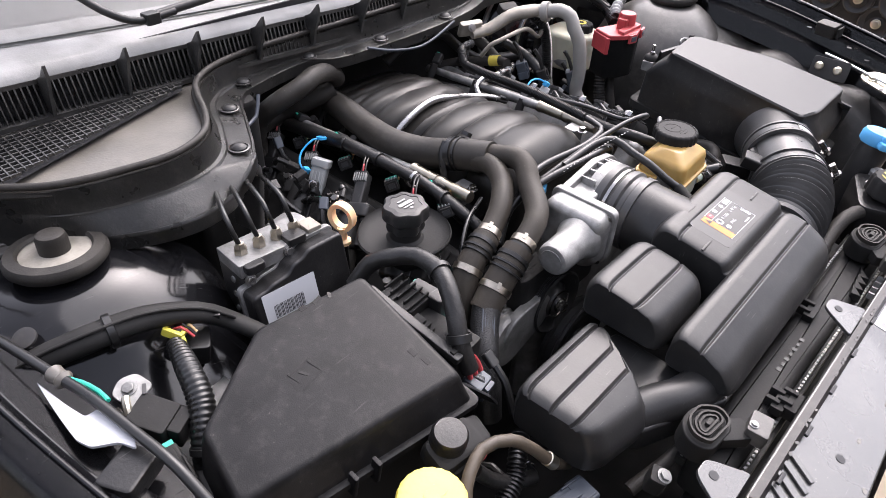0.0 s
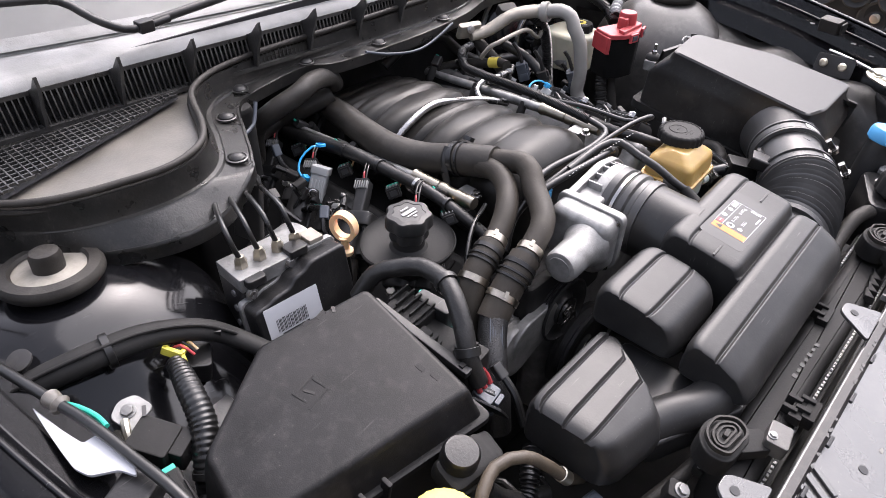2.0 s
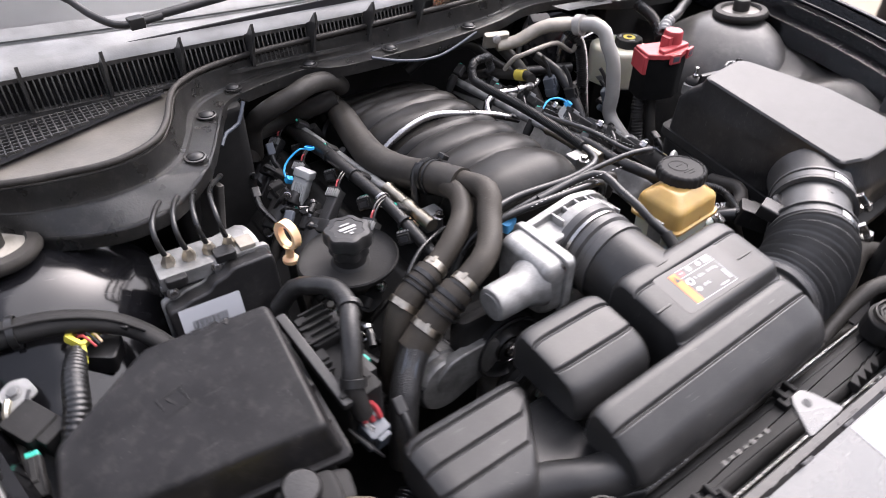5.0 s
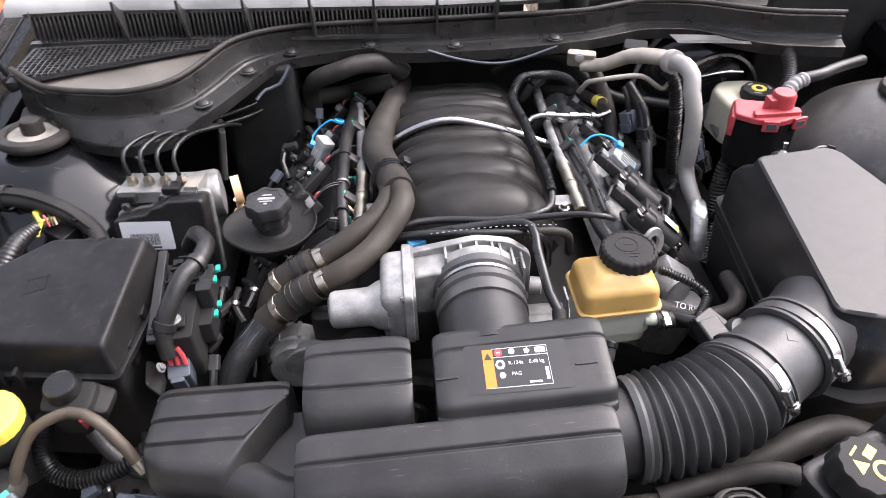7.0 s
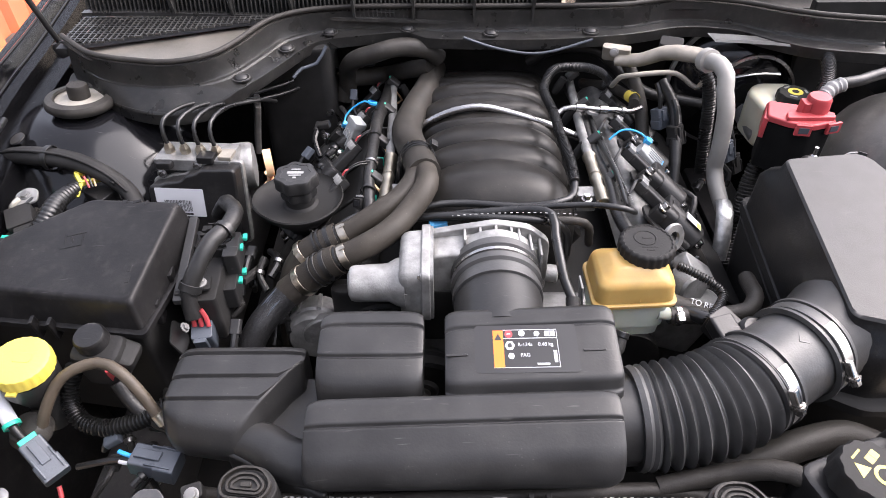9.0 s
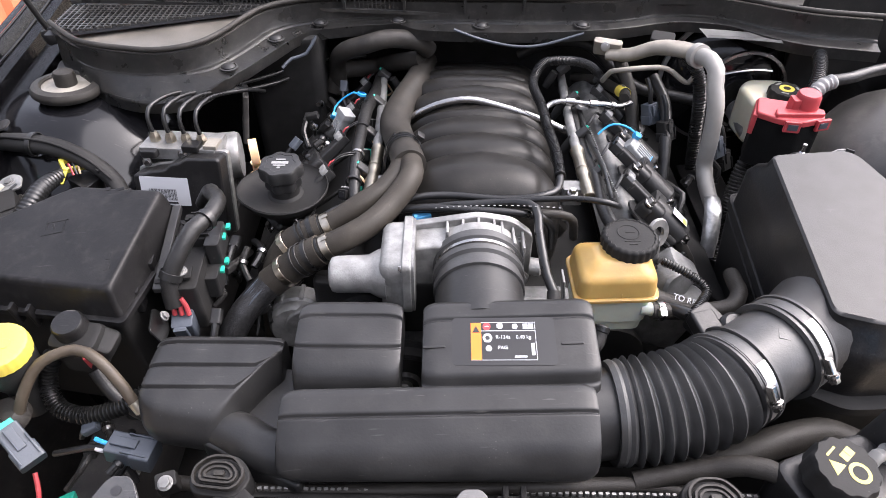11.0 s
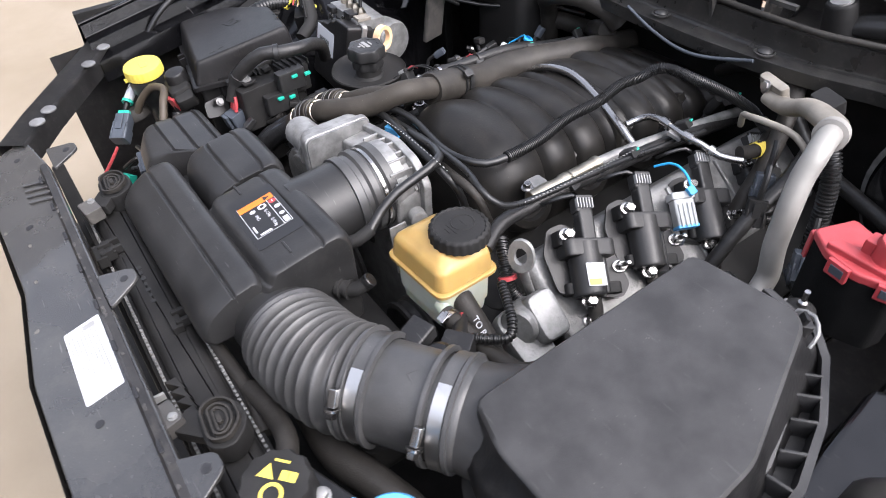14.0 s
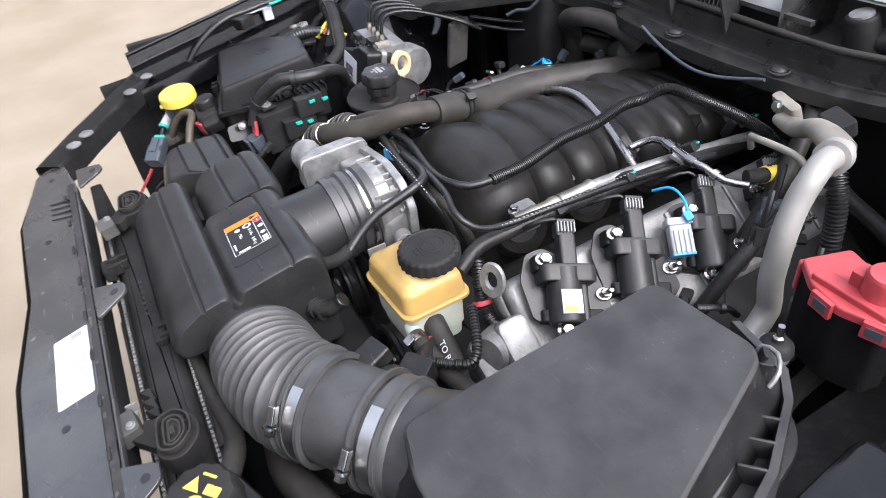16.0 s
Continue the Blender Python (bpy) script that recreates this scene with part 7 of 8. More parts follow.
for k in range(3):
    cable("wing_loom", "black loom lying along the wing rail", [(-0.70 + 0.008 * k, 0.10, 0.80 - 0.01 * k), (-0.705 + 0.008 * k, 0.2, 0.79), (-0.70 + 0.008 * k, 0.28, 0.775), (-0.69 + 0.01 * k, 0.36, 0.765), (-0.66 + 0.01 * k, 0.44, 0.77 - 0.01 * k)], 0.007, RUBBER)

# ---- driver side rear ----
rd = thing("jump_start_terminal", "faded red terminal cover over a black box", "terminal cover", (0.48, 0.43, 0.78), shift=(0.012, 0.034, -0.018))
lid_o = [(0.428, 0.403), (0.455, 0.381), (0.49, 0.372), (0.527, 0.384), (0.533, 0.412), (0.512, 0.428), (0.446, 0.45)]
part("box", prism(shrink(lid_o, 0.001), 0.785, 0.866, 0.006, 0.002), FELT, rd)
part("red_lid", prism(lid_o, 0.868, 0.8775, 0.006, 0.003), RED, rd, "faded red lid")
part("red_apron", prism([(0.424, 0.405), (0.43, 0.4), (0.452, 0.448), (0.446, 0.452)], 0.838, 0.872, 0.002, 0.002), RED, rd)
part("step", prism([(0.45, 0.385), (0.525, 0.385), (0.528, 0.4), (0.455, 0.402)], 0.876, 0.884, 0.004, 0.002), RED, rd)
part("knob", lathe([(0.0195, 0.872), (0.018, 0.902), (0.0155, 0.9065), (0.004, 0.907)], at(0.503, 0.41, 0), 28), RED, rd)
part("knob_rib", rbox(at(0.483, 0.408, 0.887), 0.012, 0.02, 0.024, 0.003, 0.002), RED, rd)
for x, y, rz in ((0.474, 0.3735, -10), (0.523, 0.3795, 15)):
    part("latch_frame", rbox(at(x, y, 0.868, 0, 0, rz), 0.024, 0.005, 0.018, 0.001, 0.0008), RED, rd)
    part("latch_window", rbox(at(x, y - 0.0026, 0.868, 0, 0, rz), 0.015, 0.002, 0.01, 0.001, 0.0005), MIDGREY, rd)
part("lead", tube([(0.455, 0.42, 0.80), (0.44, 0.41, 0.76), (0.43, 0.39, 0.70), (0.425, 0.37, 0.6)], 0.012, 14, 0.002, (0.006, 0.002)), TAPE, rd)
part("lead", tube([(0.49, 0.42, 0.80), (0.475, 0.405, 0.75), (0.465, 0.385, 0.70), (0.46, 0.37, 0.6)], 0.011, 14), RUBBER, rd)
part("foil_lead", tube([(0.535, 0.455, 0.88), (0.56, 0.47, 0.892), (0.6, 0.48, 0.895), (0.64, 0.50, 0.895), (0.70, 0.53, 0.89)], 0.0095, 12), TAPE, rd)
part("foil_wrap", tube([(0.535, 0.455, 0.88), (0.55, 0.465, 0.888), (0.57, 0.472, 0.893)], 0.0115, 12, 0.004, (0.009, 0.002)), GREYP, rd, "crinkled silver wrap")
part("rear_conduit", tube([(0.525, 0.45, 0.868), (0.56, 0.5, 0.885), (0.585, 0.56, 0.89), (0.61, 0.64, 0.885)], 0.0105, 14, 0.0014, (0.0046, 0.0022)), WIRE, rd)

br = thing("brake_fluid_reservoir", "cream brake fluid tank with a black and yellow cap", "reservoir", (0.515, 0.55, 0.74), shift=(0.022, 0.029, -0.017))
o = [(0.462, 0.585), (0.468, 0.52), (0.5, 0.495), (0.565, 0.5), (0.572, 0.58), (0.545, 0.61), (0.485, 0.612)]
part("tank", prism(o, 0.745, 0.826, 0.014, 0.01, 0.006), PALE, br)
bc = part("cap", lathe([(0.027, 0.82), (0.0285, 0.824), (0.0285, 0.838), (0.026, 0.842), (0.01, 0.843)], at(0.526, 0.542, 0, 0, 0), 64, None, True, True, 10, 0.001), MATT, br)
part("yellow_ring", lathe([(0.0125, 0.8428), (0.0125, 0.8436)], at(0.526, 0.542, 0), 28), YELLOW, bc)
part("dark_centre", lathe([(0.006, 0.8436), (0.006, 0.844)], at(0.526, 0.542, 0), 20), MATT, bc)
for a in (0, 120, 240):
    part("cap_print", rbox(at(0.526, 0.542, 0.8432, 0, 0, a) @ at(0.0185, 0, 0), 0.004, 0.012, 0.0006, 0.001, 0.0002), GREYP, bc)
bo = thing("brake_booster", "black round brake booster against the bulkhead", "brake booster", (0.5, 0.68, 0.75))
part("shell", lathe([(0.13, -0.06), (0.13, -0.03), (0.122, -0.02), (0.124, -0.012), (0.115, 0.004), (0.08, 0.025), (0.04, 0.035), (0.036, 0.06)], aim((0.505, 0.70, 0.765), (0, -1, 0.08)), 48), PAINT, bo)
# Band and ring in bright metal: the black shell's rim highlights as colour.
part("band", lathe([(0.125, -0.028), (0.133, -0.027), (0.133, -0.021), (0.125, -0.02)], aim((0.505, 0.70, 0.765), (0, -1, 0.08)), 48, None, False, False), CASTD, bo)
part("rim_highlight_ring", lathe([(0.076, 0.022), (0.0815, 0.022), (0.0825, 0.026), (0.0815, 0.03), (0.076, 0.031)], aim((0.52, 0.695, 0.762), (0, -1, 0.08)), 56, None, False, False), STEEL, bo, "pressed ring with its rim highlight put in as bright steel")
part("flange_strip", tube([(0.448, 0.625, 0.824), (0.475, 0.62, 0.833), (0.505, 0.618, 0.838), (0.535, 0.618, 0.836)], 0.0045, 10, flat=0.5), STEEL, bo)
part("master_cylinder", lathe([(0.022, 0), (0.022, 0.1), (0.018, 0.104)], aim((0.508, 0.66, 0.745), (0, -1, 0)), 20), CASTD, bo)

ac = thing("refrigerant_pipe", "thick dull aluminium pipe bending down from a collar", "pipe", (0.37, 0.5, 0.75))
part("pipe", tube([(0.3667, 0.58, 0.889), (0.374, 0.553, 0.894), (0.381, 0.527, 0.901), (0.387, 0.504, 0.893), (0.387, 0.492, 0.872), (0.3915, 0.4768, 0.8444), (0.3955, 0.4676, 0.784), (0.3995, 0.4702, 0.7373), (0.402, 0.447, 0.7131), (0.41, 0.416, 0.688)], [0.0136, 0.0136, 0.0136, 0.0136, 0.0136, 0.0136, 0.0136, 0.0136, 0.0138, 0.0125], 22), PIPEM, ac)
part("collar", lathe([(0.0135, -0.009), (0.0195, -0.008), (0.0195, 0.006), (0.0135, 0.007)], aim((0.3735, 0.555, 0.8935), (0.25, -0.95, 0.2)), 28, None, False, False), PIPEM, ac)
part("rear_arm", tube([(0.245, 0.645, 0.853), (0.28, 0.627, 0.86), (0.317, 0.605, 0.884), (0.347, 0.588, 0.89), (0.367, 0.576, 0.891)], [0.014, 0.015, 0.016, 0.017, 0.017], 18, flat=0.75), PIPEG, ac)
part("plug", rbox(at(0.33, 0.622, 0.889, 20, 0, -20), 0.04, 0.024, 0.022, 0.006, 0.003), MATT, ac)
part("flange", rbox(at(0.245, 0.65, 0.863, 20, 0, -20), 0.05, 0.014, 0.03, 0.006, 0.002), PIPEG, ac)
part("flange_bolt", bolt(at(0.238, 0.639, 0.869, 70, 0, -20), 0.006, 0.006), STEEL, ac)
part("end_sleeve", tube([(0.408, 0.42, 0.702), (0.4048, 0.398, 0.698), (0.399, 0.366, 0.668), (0.396, 0.3513, 0.6327)], [0.0125, 0.0145, 0.014, 0.013], 14, flat=0.55), FOIL, ac, "crinkled foil pipe end")
part("thin_pipe", tube([(0.235, 0.607, 0.82), (0.243, 0.592, 0.845), (0.255, 0.582, 0.853), (0.29, 0.573, 0.862), (0.33, 0.568, 0.864), (0.36, 0.565, 0.844), (0.372, 0.563, 0.841), (0.378, 0.561, 0.858), (0.376, 0.56, 0.879)], 0.0044, 12), PIPEG, ac)
single("rear_conduit", tube([(0.36, 0.58, 0.885), (0.378, 0.565, 0.865), (0.39, 0.56, 0.84), (0.398, 0.555, 0.80), (0.403, 0.55, 0.75), (0.41, 0.54, 0.68)], 0.0105, 14, 0.0014, (0.005, 0.0024)), WIRE, "corrugated black conduit hanging beside the aluminium pipe", "conduit")
bm = bmesh.new()
loft(bm, [[(0.405, 0.622, 0.9), (0.46, 0.626, 0.8955), (0.52, 0.63, 0.889), (0.6, 0.632, 0.8785)], [(0.405, 0.619, 0.896), (0.46, 0.623, 0.8915), (0.52, 0.627, 0.885), (0.6, 0.629, 0.8745)], [(0.405, 0.665, 0.892), (0.46, 0.665, 0.8885), (0.52, 0.665, 0.883), (0.6, 0.662, 0.8735)]], False, False, False)
bmesh.ops.solidify(bm, geom=bm.faces[:], thickness=0.002)
single("cowl_underlip", bm, STRIP, "pale grey sealing strip below the cowl edge", "strip")
cable("bulkhead_loom", "thick black taped loom under the cowl", [(0.1, 0.745, 0.80), (0.145, 0.732, 0.832), (0.188, 0.72, 0.841), (0.212, 0.714, 0.841), (0.234, 0.706, 0.835), (0.261, 0.70, 0.81), (0.297, 0.69, 0.781), (0.332, 0.68, 0.764), (0.369, 0.67, 0.76), (0.425, 0.65, 0.758), (0.456, 0.64, 0.757)], 0.0105, TAPE, "wiring loom", 16)
cable("cowl_drain_wire", "thin dark grey cable sagging below the cowl", [(-0.03, 0.655, 0.892), (0.02, 0.65, 0.876), (0.08, 0.645, 0.866), (0.13, 0.648, 0.868), (0.2, 0.655, 0.886)], 0.0026, MIDGREY)
cable("bulkhead_hose", "black hose running down the bulkhead", [(0.25, 0.70, 0.86), (0.27, 0.66, 0.84), (0.29, 0.6, 0.79), (0.295, 0.55, 0.73), (0.3, 0.5, 0.66)], 0.012, RUBBER, "hose", 14)
cable("bulkhead_hose", "corrugated conduit beside the coils", [(0.33, 0.62, 0.82), (0.34, 0.56, 0.80), (0.335, 0.5, 0.76), (0.33, 0.45, 0.70), (0.33, 0.4, 0.64)], 0.010, TAPE, "hose", 14)
for k, (x, y, z) in enumerate(((0.315, 0.56, 0.79), (0.335, 0.52, 0.78), (0.42, 0.5, 0.76), (0.45, 0.52, 0.72))):
    plug((x, y, z), (0.2, -0.3, -0.9), 0.024, 0.02, 0.04, MATT if k % 2 else MIDGREY, "small dark plug on the bulkhead wiring", [([(x - 0.01, y + 0.02, z + 0.05), (x - 0.004, y + 0.01, z + 0.035), (x, y, z + 0.01)], WIRE)])

# reservoir fittings
rh = thing("return_hose", "black return hose with a bright clip from the reservoir", "hose", (0.25, 0.1, 0.7))
part("hose", tube([(0.2225, 0.1075, 0.7615), (0.2415, 0.109, 0.7595), (0.2741, 0.1144, 0.7525), (0.3054, 0.122, 0.7469), (0.3341, 0.1257, 0.7518), (0.3487, 0.1448, 0.7566), (0.3552, 0.1734, 0.747), (0.36, 0.1982, 0.7389)], 0.0112, 16), RUBBER, rh)
part("hose_clip", band(((0.229, 0.108, 0.761), (0.237, 0.1085, 0.7602)), 0.0114, 0.0016), STEEL, rh)
part("clip_ear", rbox(at(0.233, 0.0975, 0.7695, 30, 10, 10), 0.010, 0.012, 0.008, 0.002, 0.001), STEEL, rh)
part("clip_ear", rbox(at(0.234, 0.1, 0.7735, 40, 0, 10), 0.005, 0.009, 0.004, 0.001, 0.001), STEEL, rh)
part("second_hose", tube([(0.215, 0.135, 0.765), (0.245, 0.133, 0.752), (0.28, 0.127, 0.742), (0.31, 0.118, 0.72), (0.33, 0.11, 0.68)], 0.0135, 16), RUBBER, rh)
words("TO RE", 0.011, at(0.252, 0.122, 0.766, 40, 14, -10), WHITEP, rh)
part("print_line", rbox(at(0.27, 0.116, 0.756, 50, 14, -10), 0.03, 0.0035, 0.0006, 0.0003, 0.0002), WHITEP, rh)
part("lead", tube([(0.262, 0.086, 0.772), (0.275, 0.1, 0.773), (0.291, 0.121, 0.77), (0.3, 0.138, 0.769), (0.29, 0.151, 0.775), (0.268, 0.162, 0.783), (0.245, 0.172, 0.79)], 0.0055, 12, 0.0014, (0.004, 0.0014)), WIRE, rh)
fp = thing("flow_sensor_plug", "black sensor plug beside the intake tube", "connector", (0.29, 0.085, 0.76))
part("shell", rbox(at(0.285, 0.075, 0.768, 10, 0, 35), 0.034, 0.05, 0.03, 0.005, 0.002), PLASTIC, fp)
part("boss", lathe([(0.017, 0), (0.017, 0.02), (0.013, 0.024)], aim((0.296, 0.052, 0.785), (0.1, -0.3, 1)), 22), PLASTIC, fp)
part("boot", tube([(0.272, 0.09, 0.768), (0.255, 0.105, 0.765), (0.24, 0.12, 0.76)], [0.011, 0.009, 0.006], 12), WIRE, fp)
for k in range(3):
    part("wire", tube([(0.262, 0.1, 0.765 + 0.003 * k), (0.248, 0.112, 0.768), (0.235, 0.122, 0.762)], 0.0018, 8), (RED, WIRE, PEACH)[k], fp)
single("reservoir_bracket", rbox(at(0.109, 0.122, 0.775, 0, -6, 0), 0.003, 0.024, 0.07, 0.002, 0.001), CASTD, "grey steel bracket beside the amber reservoir", "bracket")
pm = thing("steering_pump", "dark pump and hoses below the reservoir", "pump", (0.2, 0.14, 0.6))
part("body", lathe([(0.05, -0.03), (0.055, 0), (0.055, 0.05), (0.03, 0.06)], aim((0.19, 0.19, 0.63), (0, -1, 0)), 30), MATT, pm)
part("bracket", rbox(at(0.27, 0.18, 0.68, 0, 20, 0), 0.09, 0.05, 0.1, 0.02, 0.01), CASTD, pm)
part("front_ear", rbox(at(0.285, 0.205, 0.745, 0, 38, 0), 0.06, 0.04, 0.03, 0.012, 0.008), CASTD, pm)
part("boss", lathe([(0.024, 0), (0.024, 0.03), (0.02, 0.034)], aim((0.265, 0.2, 0.735), (0.4, -0.9, 0.2)), 24), CASTD, pm)
part("under_duct", rbox(at(0.12, 0.02, 0.66), 0.34, 0.14, 0.05, 0.03, 0.02), MATT, pm)

# ---- front ----
for x, y, z, rz in ((-0.267, -0.134, 0.778, 0), (0.219, -0.159, 0.785, 0)):
    mt = thing("radiator_mount", "black rubber radiator mount with stepped triangular rings", "mount", (x, y, z - 0.04), "mounts at the ends of the radiator")
    M = at(x, y, z, 4, 0, rz) @ Matrix.Diagonal((0.9, 0.9, 1, 1))
    o = [(-0.027, -0.015), (0.02, -0.02), (0.031, 0.0), (0.014, 0.021), (-0.014, 0.022), (-0.031, 0.007)]
    part("housing", prism(shrink(o, -0.005), -0.03, -0.003, 0.014, 0.002, 0, 0, M), MATT, mt)
    part("pit", prism(shrink(o, 0.006), 0.0, 0.0012, 0.016, 0, 0, 0, M), MATT, mt)
    for d_, h in ((0.0, 0.006), (0.007, 0.005), (0.012, 0.004)):
        a, b = fillet(shrink(o, d_), 0.01, 4), fillet(shrink(o, d_ + 0.0025), 0.009, 4)
        bm = bmesh.new()
        loft(bm, [[M @ Vector((p.x, p.y, zz)) for p in q] for q, zz in ((a, 0), (a, h), (b, h), (b, 0))], False, False)
        part("ring", bm, RUBBER, mt)
    part("core", rbox(M @ at(0, 0, 0.003), 0.012, 0.006, 0.006, 0.002, 0.001), RUBBER, mt)
    bl = part("clamp_block", rbox(M @ at(0.042 if x < 0 else -0.042, -0.046, -0.004, 0, 0, 8), 0.036, 0.026, 0.02, 0.004, 0.002), TOWERM, mt, "dusty grey clamp block")
    part("bridge", rbox(M @ at(0.02 if x < 0 else -0.02, -0.024, -0.012, 0, 0, -40 if x < 0 else 40), 0.04, 0.03, 0.016, 0.004, 0.002), MATT, mt)
    part("block_screw", bolt(M @ at(0.034 if x < 0 else -0.034, -0.04, 0.006), 0.0042, 0.004), CASTD, bl)
for x, y in ((-0.016, -0.182), (-0.348, -0.172), (0.275, -0.193)):
    lug = part("mount_lug", prism([(-0.032, -0.02), (0.032, -0.02), (0.014, 0.014), (0.008, 0.02), (-0.008, 0.02), (-0.014, 0.014)], -0.002, 0.002, 0.006, 0.001, 0, 0, PM @ at(x, y, 0.004)), PANELM, panel)
    part("hole", lathe([(0.0048, 0), (0.0048, 0.0006)], PM @ at(x, y + 0.006, 0.0061), 18), INK, lug)
for x, y in ((-0.221, -0.252), (0.151, -0.257), (-0.4, -0.235), (0.4, -0.24)):
    part("hole", lathe([(0.0048, 0), (0.0048, 0.0006)], PM @ at(x, y, 0.0001), 18), INK, panel)
for k in range(4):
    part("slot_lip", rbox(PM @ at(-0.312 + 0.016 * k, -0.222, 0.002, 0, 0, 62), 0.042, 0.006, 0.0035, 0.002, 0.0015), PANELM, panel)
for k in range(9):
    part("edge_notch", rbox(PM @ at(-0.3 + 0.075 * k, -0.214, 0.008, 0, 0, -1), 0.016, 0.004, 0.004, 0.001, 0.001), INK, panel)
for k in range(9):
    x, y = random.uniform(-0.4, 0.4), random.uniform(-0.285, -0.225)
    part("paint_chip", prism([(random.uniform(0.5, 1) * 0.005 * math.cos(a), random.uniform(0.5, 1) * 0.003 * math.sin(a)) for a in np.linspace(0, 5.6, 7)], 0, 0.0003, 0.001, 0, 0, 0, PM @ at(x, y, 0.0001, 0, 0, random.uniform(0, 180))), DUST, panel)
random.seed(23)
for k in range(26):
    x = random.uniform(-0.32, 0.34)
    part("lip_chip", prism([(random.uniform(0.4, 1) * 0.0045 * math.cos(a), random.uniform(0.4, 1) * 0.0024 * math.sin(a)) for a in np.linspace(0, 5.6, 7)], 0, 0.0004, 0.0008, 0, 0, 0, PM @ at(x, -0.2085 - 0.016 * (x + 0.02) * (1 if x > 0 else -0.5), 0.0078, 0, 0, random.uniform(-30, 30))), TOWERM, panel)
sk = thing("panel_sticker", "white printed sticker on the front panel", "sticker", (0.066, -0.24, 0.79))
SM = PM @ at(0.066, -0.239, 0.0003, 0, 0, 0)
part("paper", flat([(-0.058, -0.021), (0.056, -0.024), (0.055, 0.018), (-0.06, 0.021)], SM, 0.0004, None, 0.003), WHITEP, sk)
for k in range(8):
    part("print_line", flat(rect(-0.05 + 0.004 * (k % 3), 0.011 - 0.0042 * k, 0.03 - 0.011 * (k % 4), 0.0122 - 0.0042 * k), SM @ at(0, 0, 0.0004), 0.0001), GREYP, sk)
part("print_block", flat(rect(-0.055, 0.0, -0.047, 0.014), SM @ at(0, 0, 0.0004), 0.0001), GREYP, sk)

tc = thing("tank_fitting", "black moulded clips along the radiator tank", "clip", (0.0, -0.16, 0.75))
for x, y, h in ((0.028, -0.15, 0.012), (-0.156, -0.178, 0.012), (-0.15, -0.19, 0.016)):
    part("clip", rbox(at(x, y, 0.752), 0.034, 0.014, h, 0.002, 0.001), MATT, tc)
    part("clip_tooth", rbox(at(x - 0.008, y + 0.008, 0.756), 0.006, 0.016, h, 0.001, 0.001), MATT, tc)
    part("clip_tooth", rbox(at(x + 0.01, y + 0.008, 0.756), 0.006, 0.016, h, 0.001, 0.001), MATT, tc)
for k in range(4):
    part("saw_tooth", prism([(0, 0), (0.03, 0.004), (0.006, 0.012)], 0, 0.012, 0.001, 0.001, 0, 0, at(0.11 + 0.016 * k, -0.19 + 0.001 * k, 0.742, 0, 0, 30)), MATT, tc)
    part("pin", rbox(at(0.125 + 0.016 * k, -0.2, 0.752), 0.004, 0.012, 0.01, 0.001, 0.001), GREYP, tc)
for k in range(7):
    part("tank_mark", rbox(at(-0.1 + 0.012 * k, -0.157 - 0.0004 * k, 0.7485), 0.007, 0.004 if k % 2 else 0.006, 0.0008, 0.001, 0.0003), SATIN, tc)
cable("front_hose", "black hose lying along the radiator tank", [(-0.34, -0.1, 0.70), (-0.28, -0.118, 0.722), (-0.2, -0.126, 0.73), (-0.05, -0.125, 0.735), (0.08, -0.122, 0.738), (0.16, -0.118, 0.735), (0.22, -0.125, 0.73)], 0.008, RUBBER, "hose", 12)
cable("front_hose", "black hose below the intake bellows", [(0.16, -0.115, 0.735), (0.22, -0.11, 0.75), (0.27, -0.115, 0.77), (0.3, -0.13, 0.775), (0.33, -0.15, 0.765)], 0.011, RUBBER, "hose", 14)
cable("front_hose", "thick black hose below the air flow tube", [(0.2, -0.07, 0.70), (0.28, -0.075, 0.72), (0.34, -0.06, 0.73), (0.4, -0.045, 0.72), (0.46, -0.06, 0.70)], 0.018, RUBBER, "hose", 16)
hb = thing("hose_clip", "small steel clip on the front hose", "clip", (-0.33, -0.118, 0.73))
part("saddle", rbox(at(-0.335, -0.12, 0.735, 10, 0, 20), 0.022, 0.018, 0.024, 0.004, 0.002), MATT, hb)
part("screw", bolt(at(-0.333, -0.126, 0.746, 20), 0.006, 0.006), CAST, hb)

sc = thing("coolant_cap", "black coolant cap with yellow warning signs", "filler cap", (0.341, -0.138, 0.8), shift=(-0.005, -0.008, 0.02))
KM = at(0.341, -0.138, 0.80, 6, 0, 40) @ Matrix.Scale(0.88, 4)
part("cap", lathe([(0.032, -0.03), (0.036, -0.026), (0.036, 0.0), (0.033, 0.006), (0.02, 0.007)], KM, 60, None, True, True, 12, 0.0012), MATT, sc)
part("sign_triangle", flat([(-0.02, 0.002), (-0.002, 0.002), (-0.011, 0.017)], KM @ at(0, 0, 0.0072), 0.0003), YELLOW, sc, "yellow warning triangle")
part("sign_book", flat(rect(0.003, 0.003, 0.02, 0.013), KM @ at(0, 0, 0.0072), 0.0003), YELLOW, sc, "yellow book sign")
part("book_fold", flat(rect(0.0112, 0.004, 0.0118, 0.0125), KM @ at(0, 0, 0.0075), 0.0002), INK, sc)
part("sign_ring", lathe([(0.012, 0.0072), (0.012, 0.0076)], KM @ at(0.002, -0.012, 0), 24), YELLOW, sc)
part("ring_core", lathe([(0.008, 0.0076), (0.008, 0.0079)], KM @ at(0.002, -0.012, 0), 24), MATT, sc)
part("sign_print", flat(rect(-0.008, 0.02, 0.008, 0.0225), KM @ at(0, 0, 0.0072), 0.0003), YELLOW, sc)
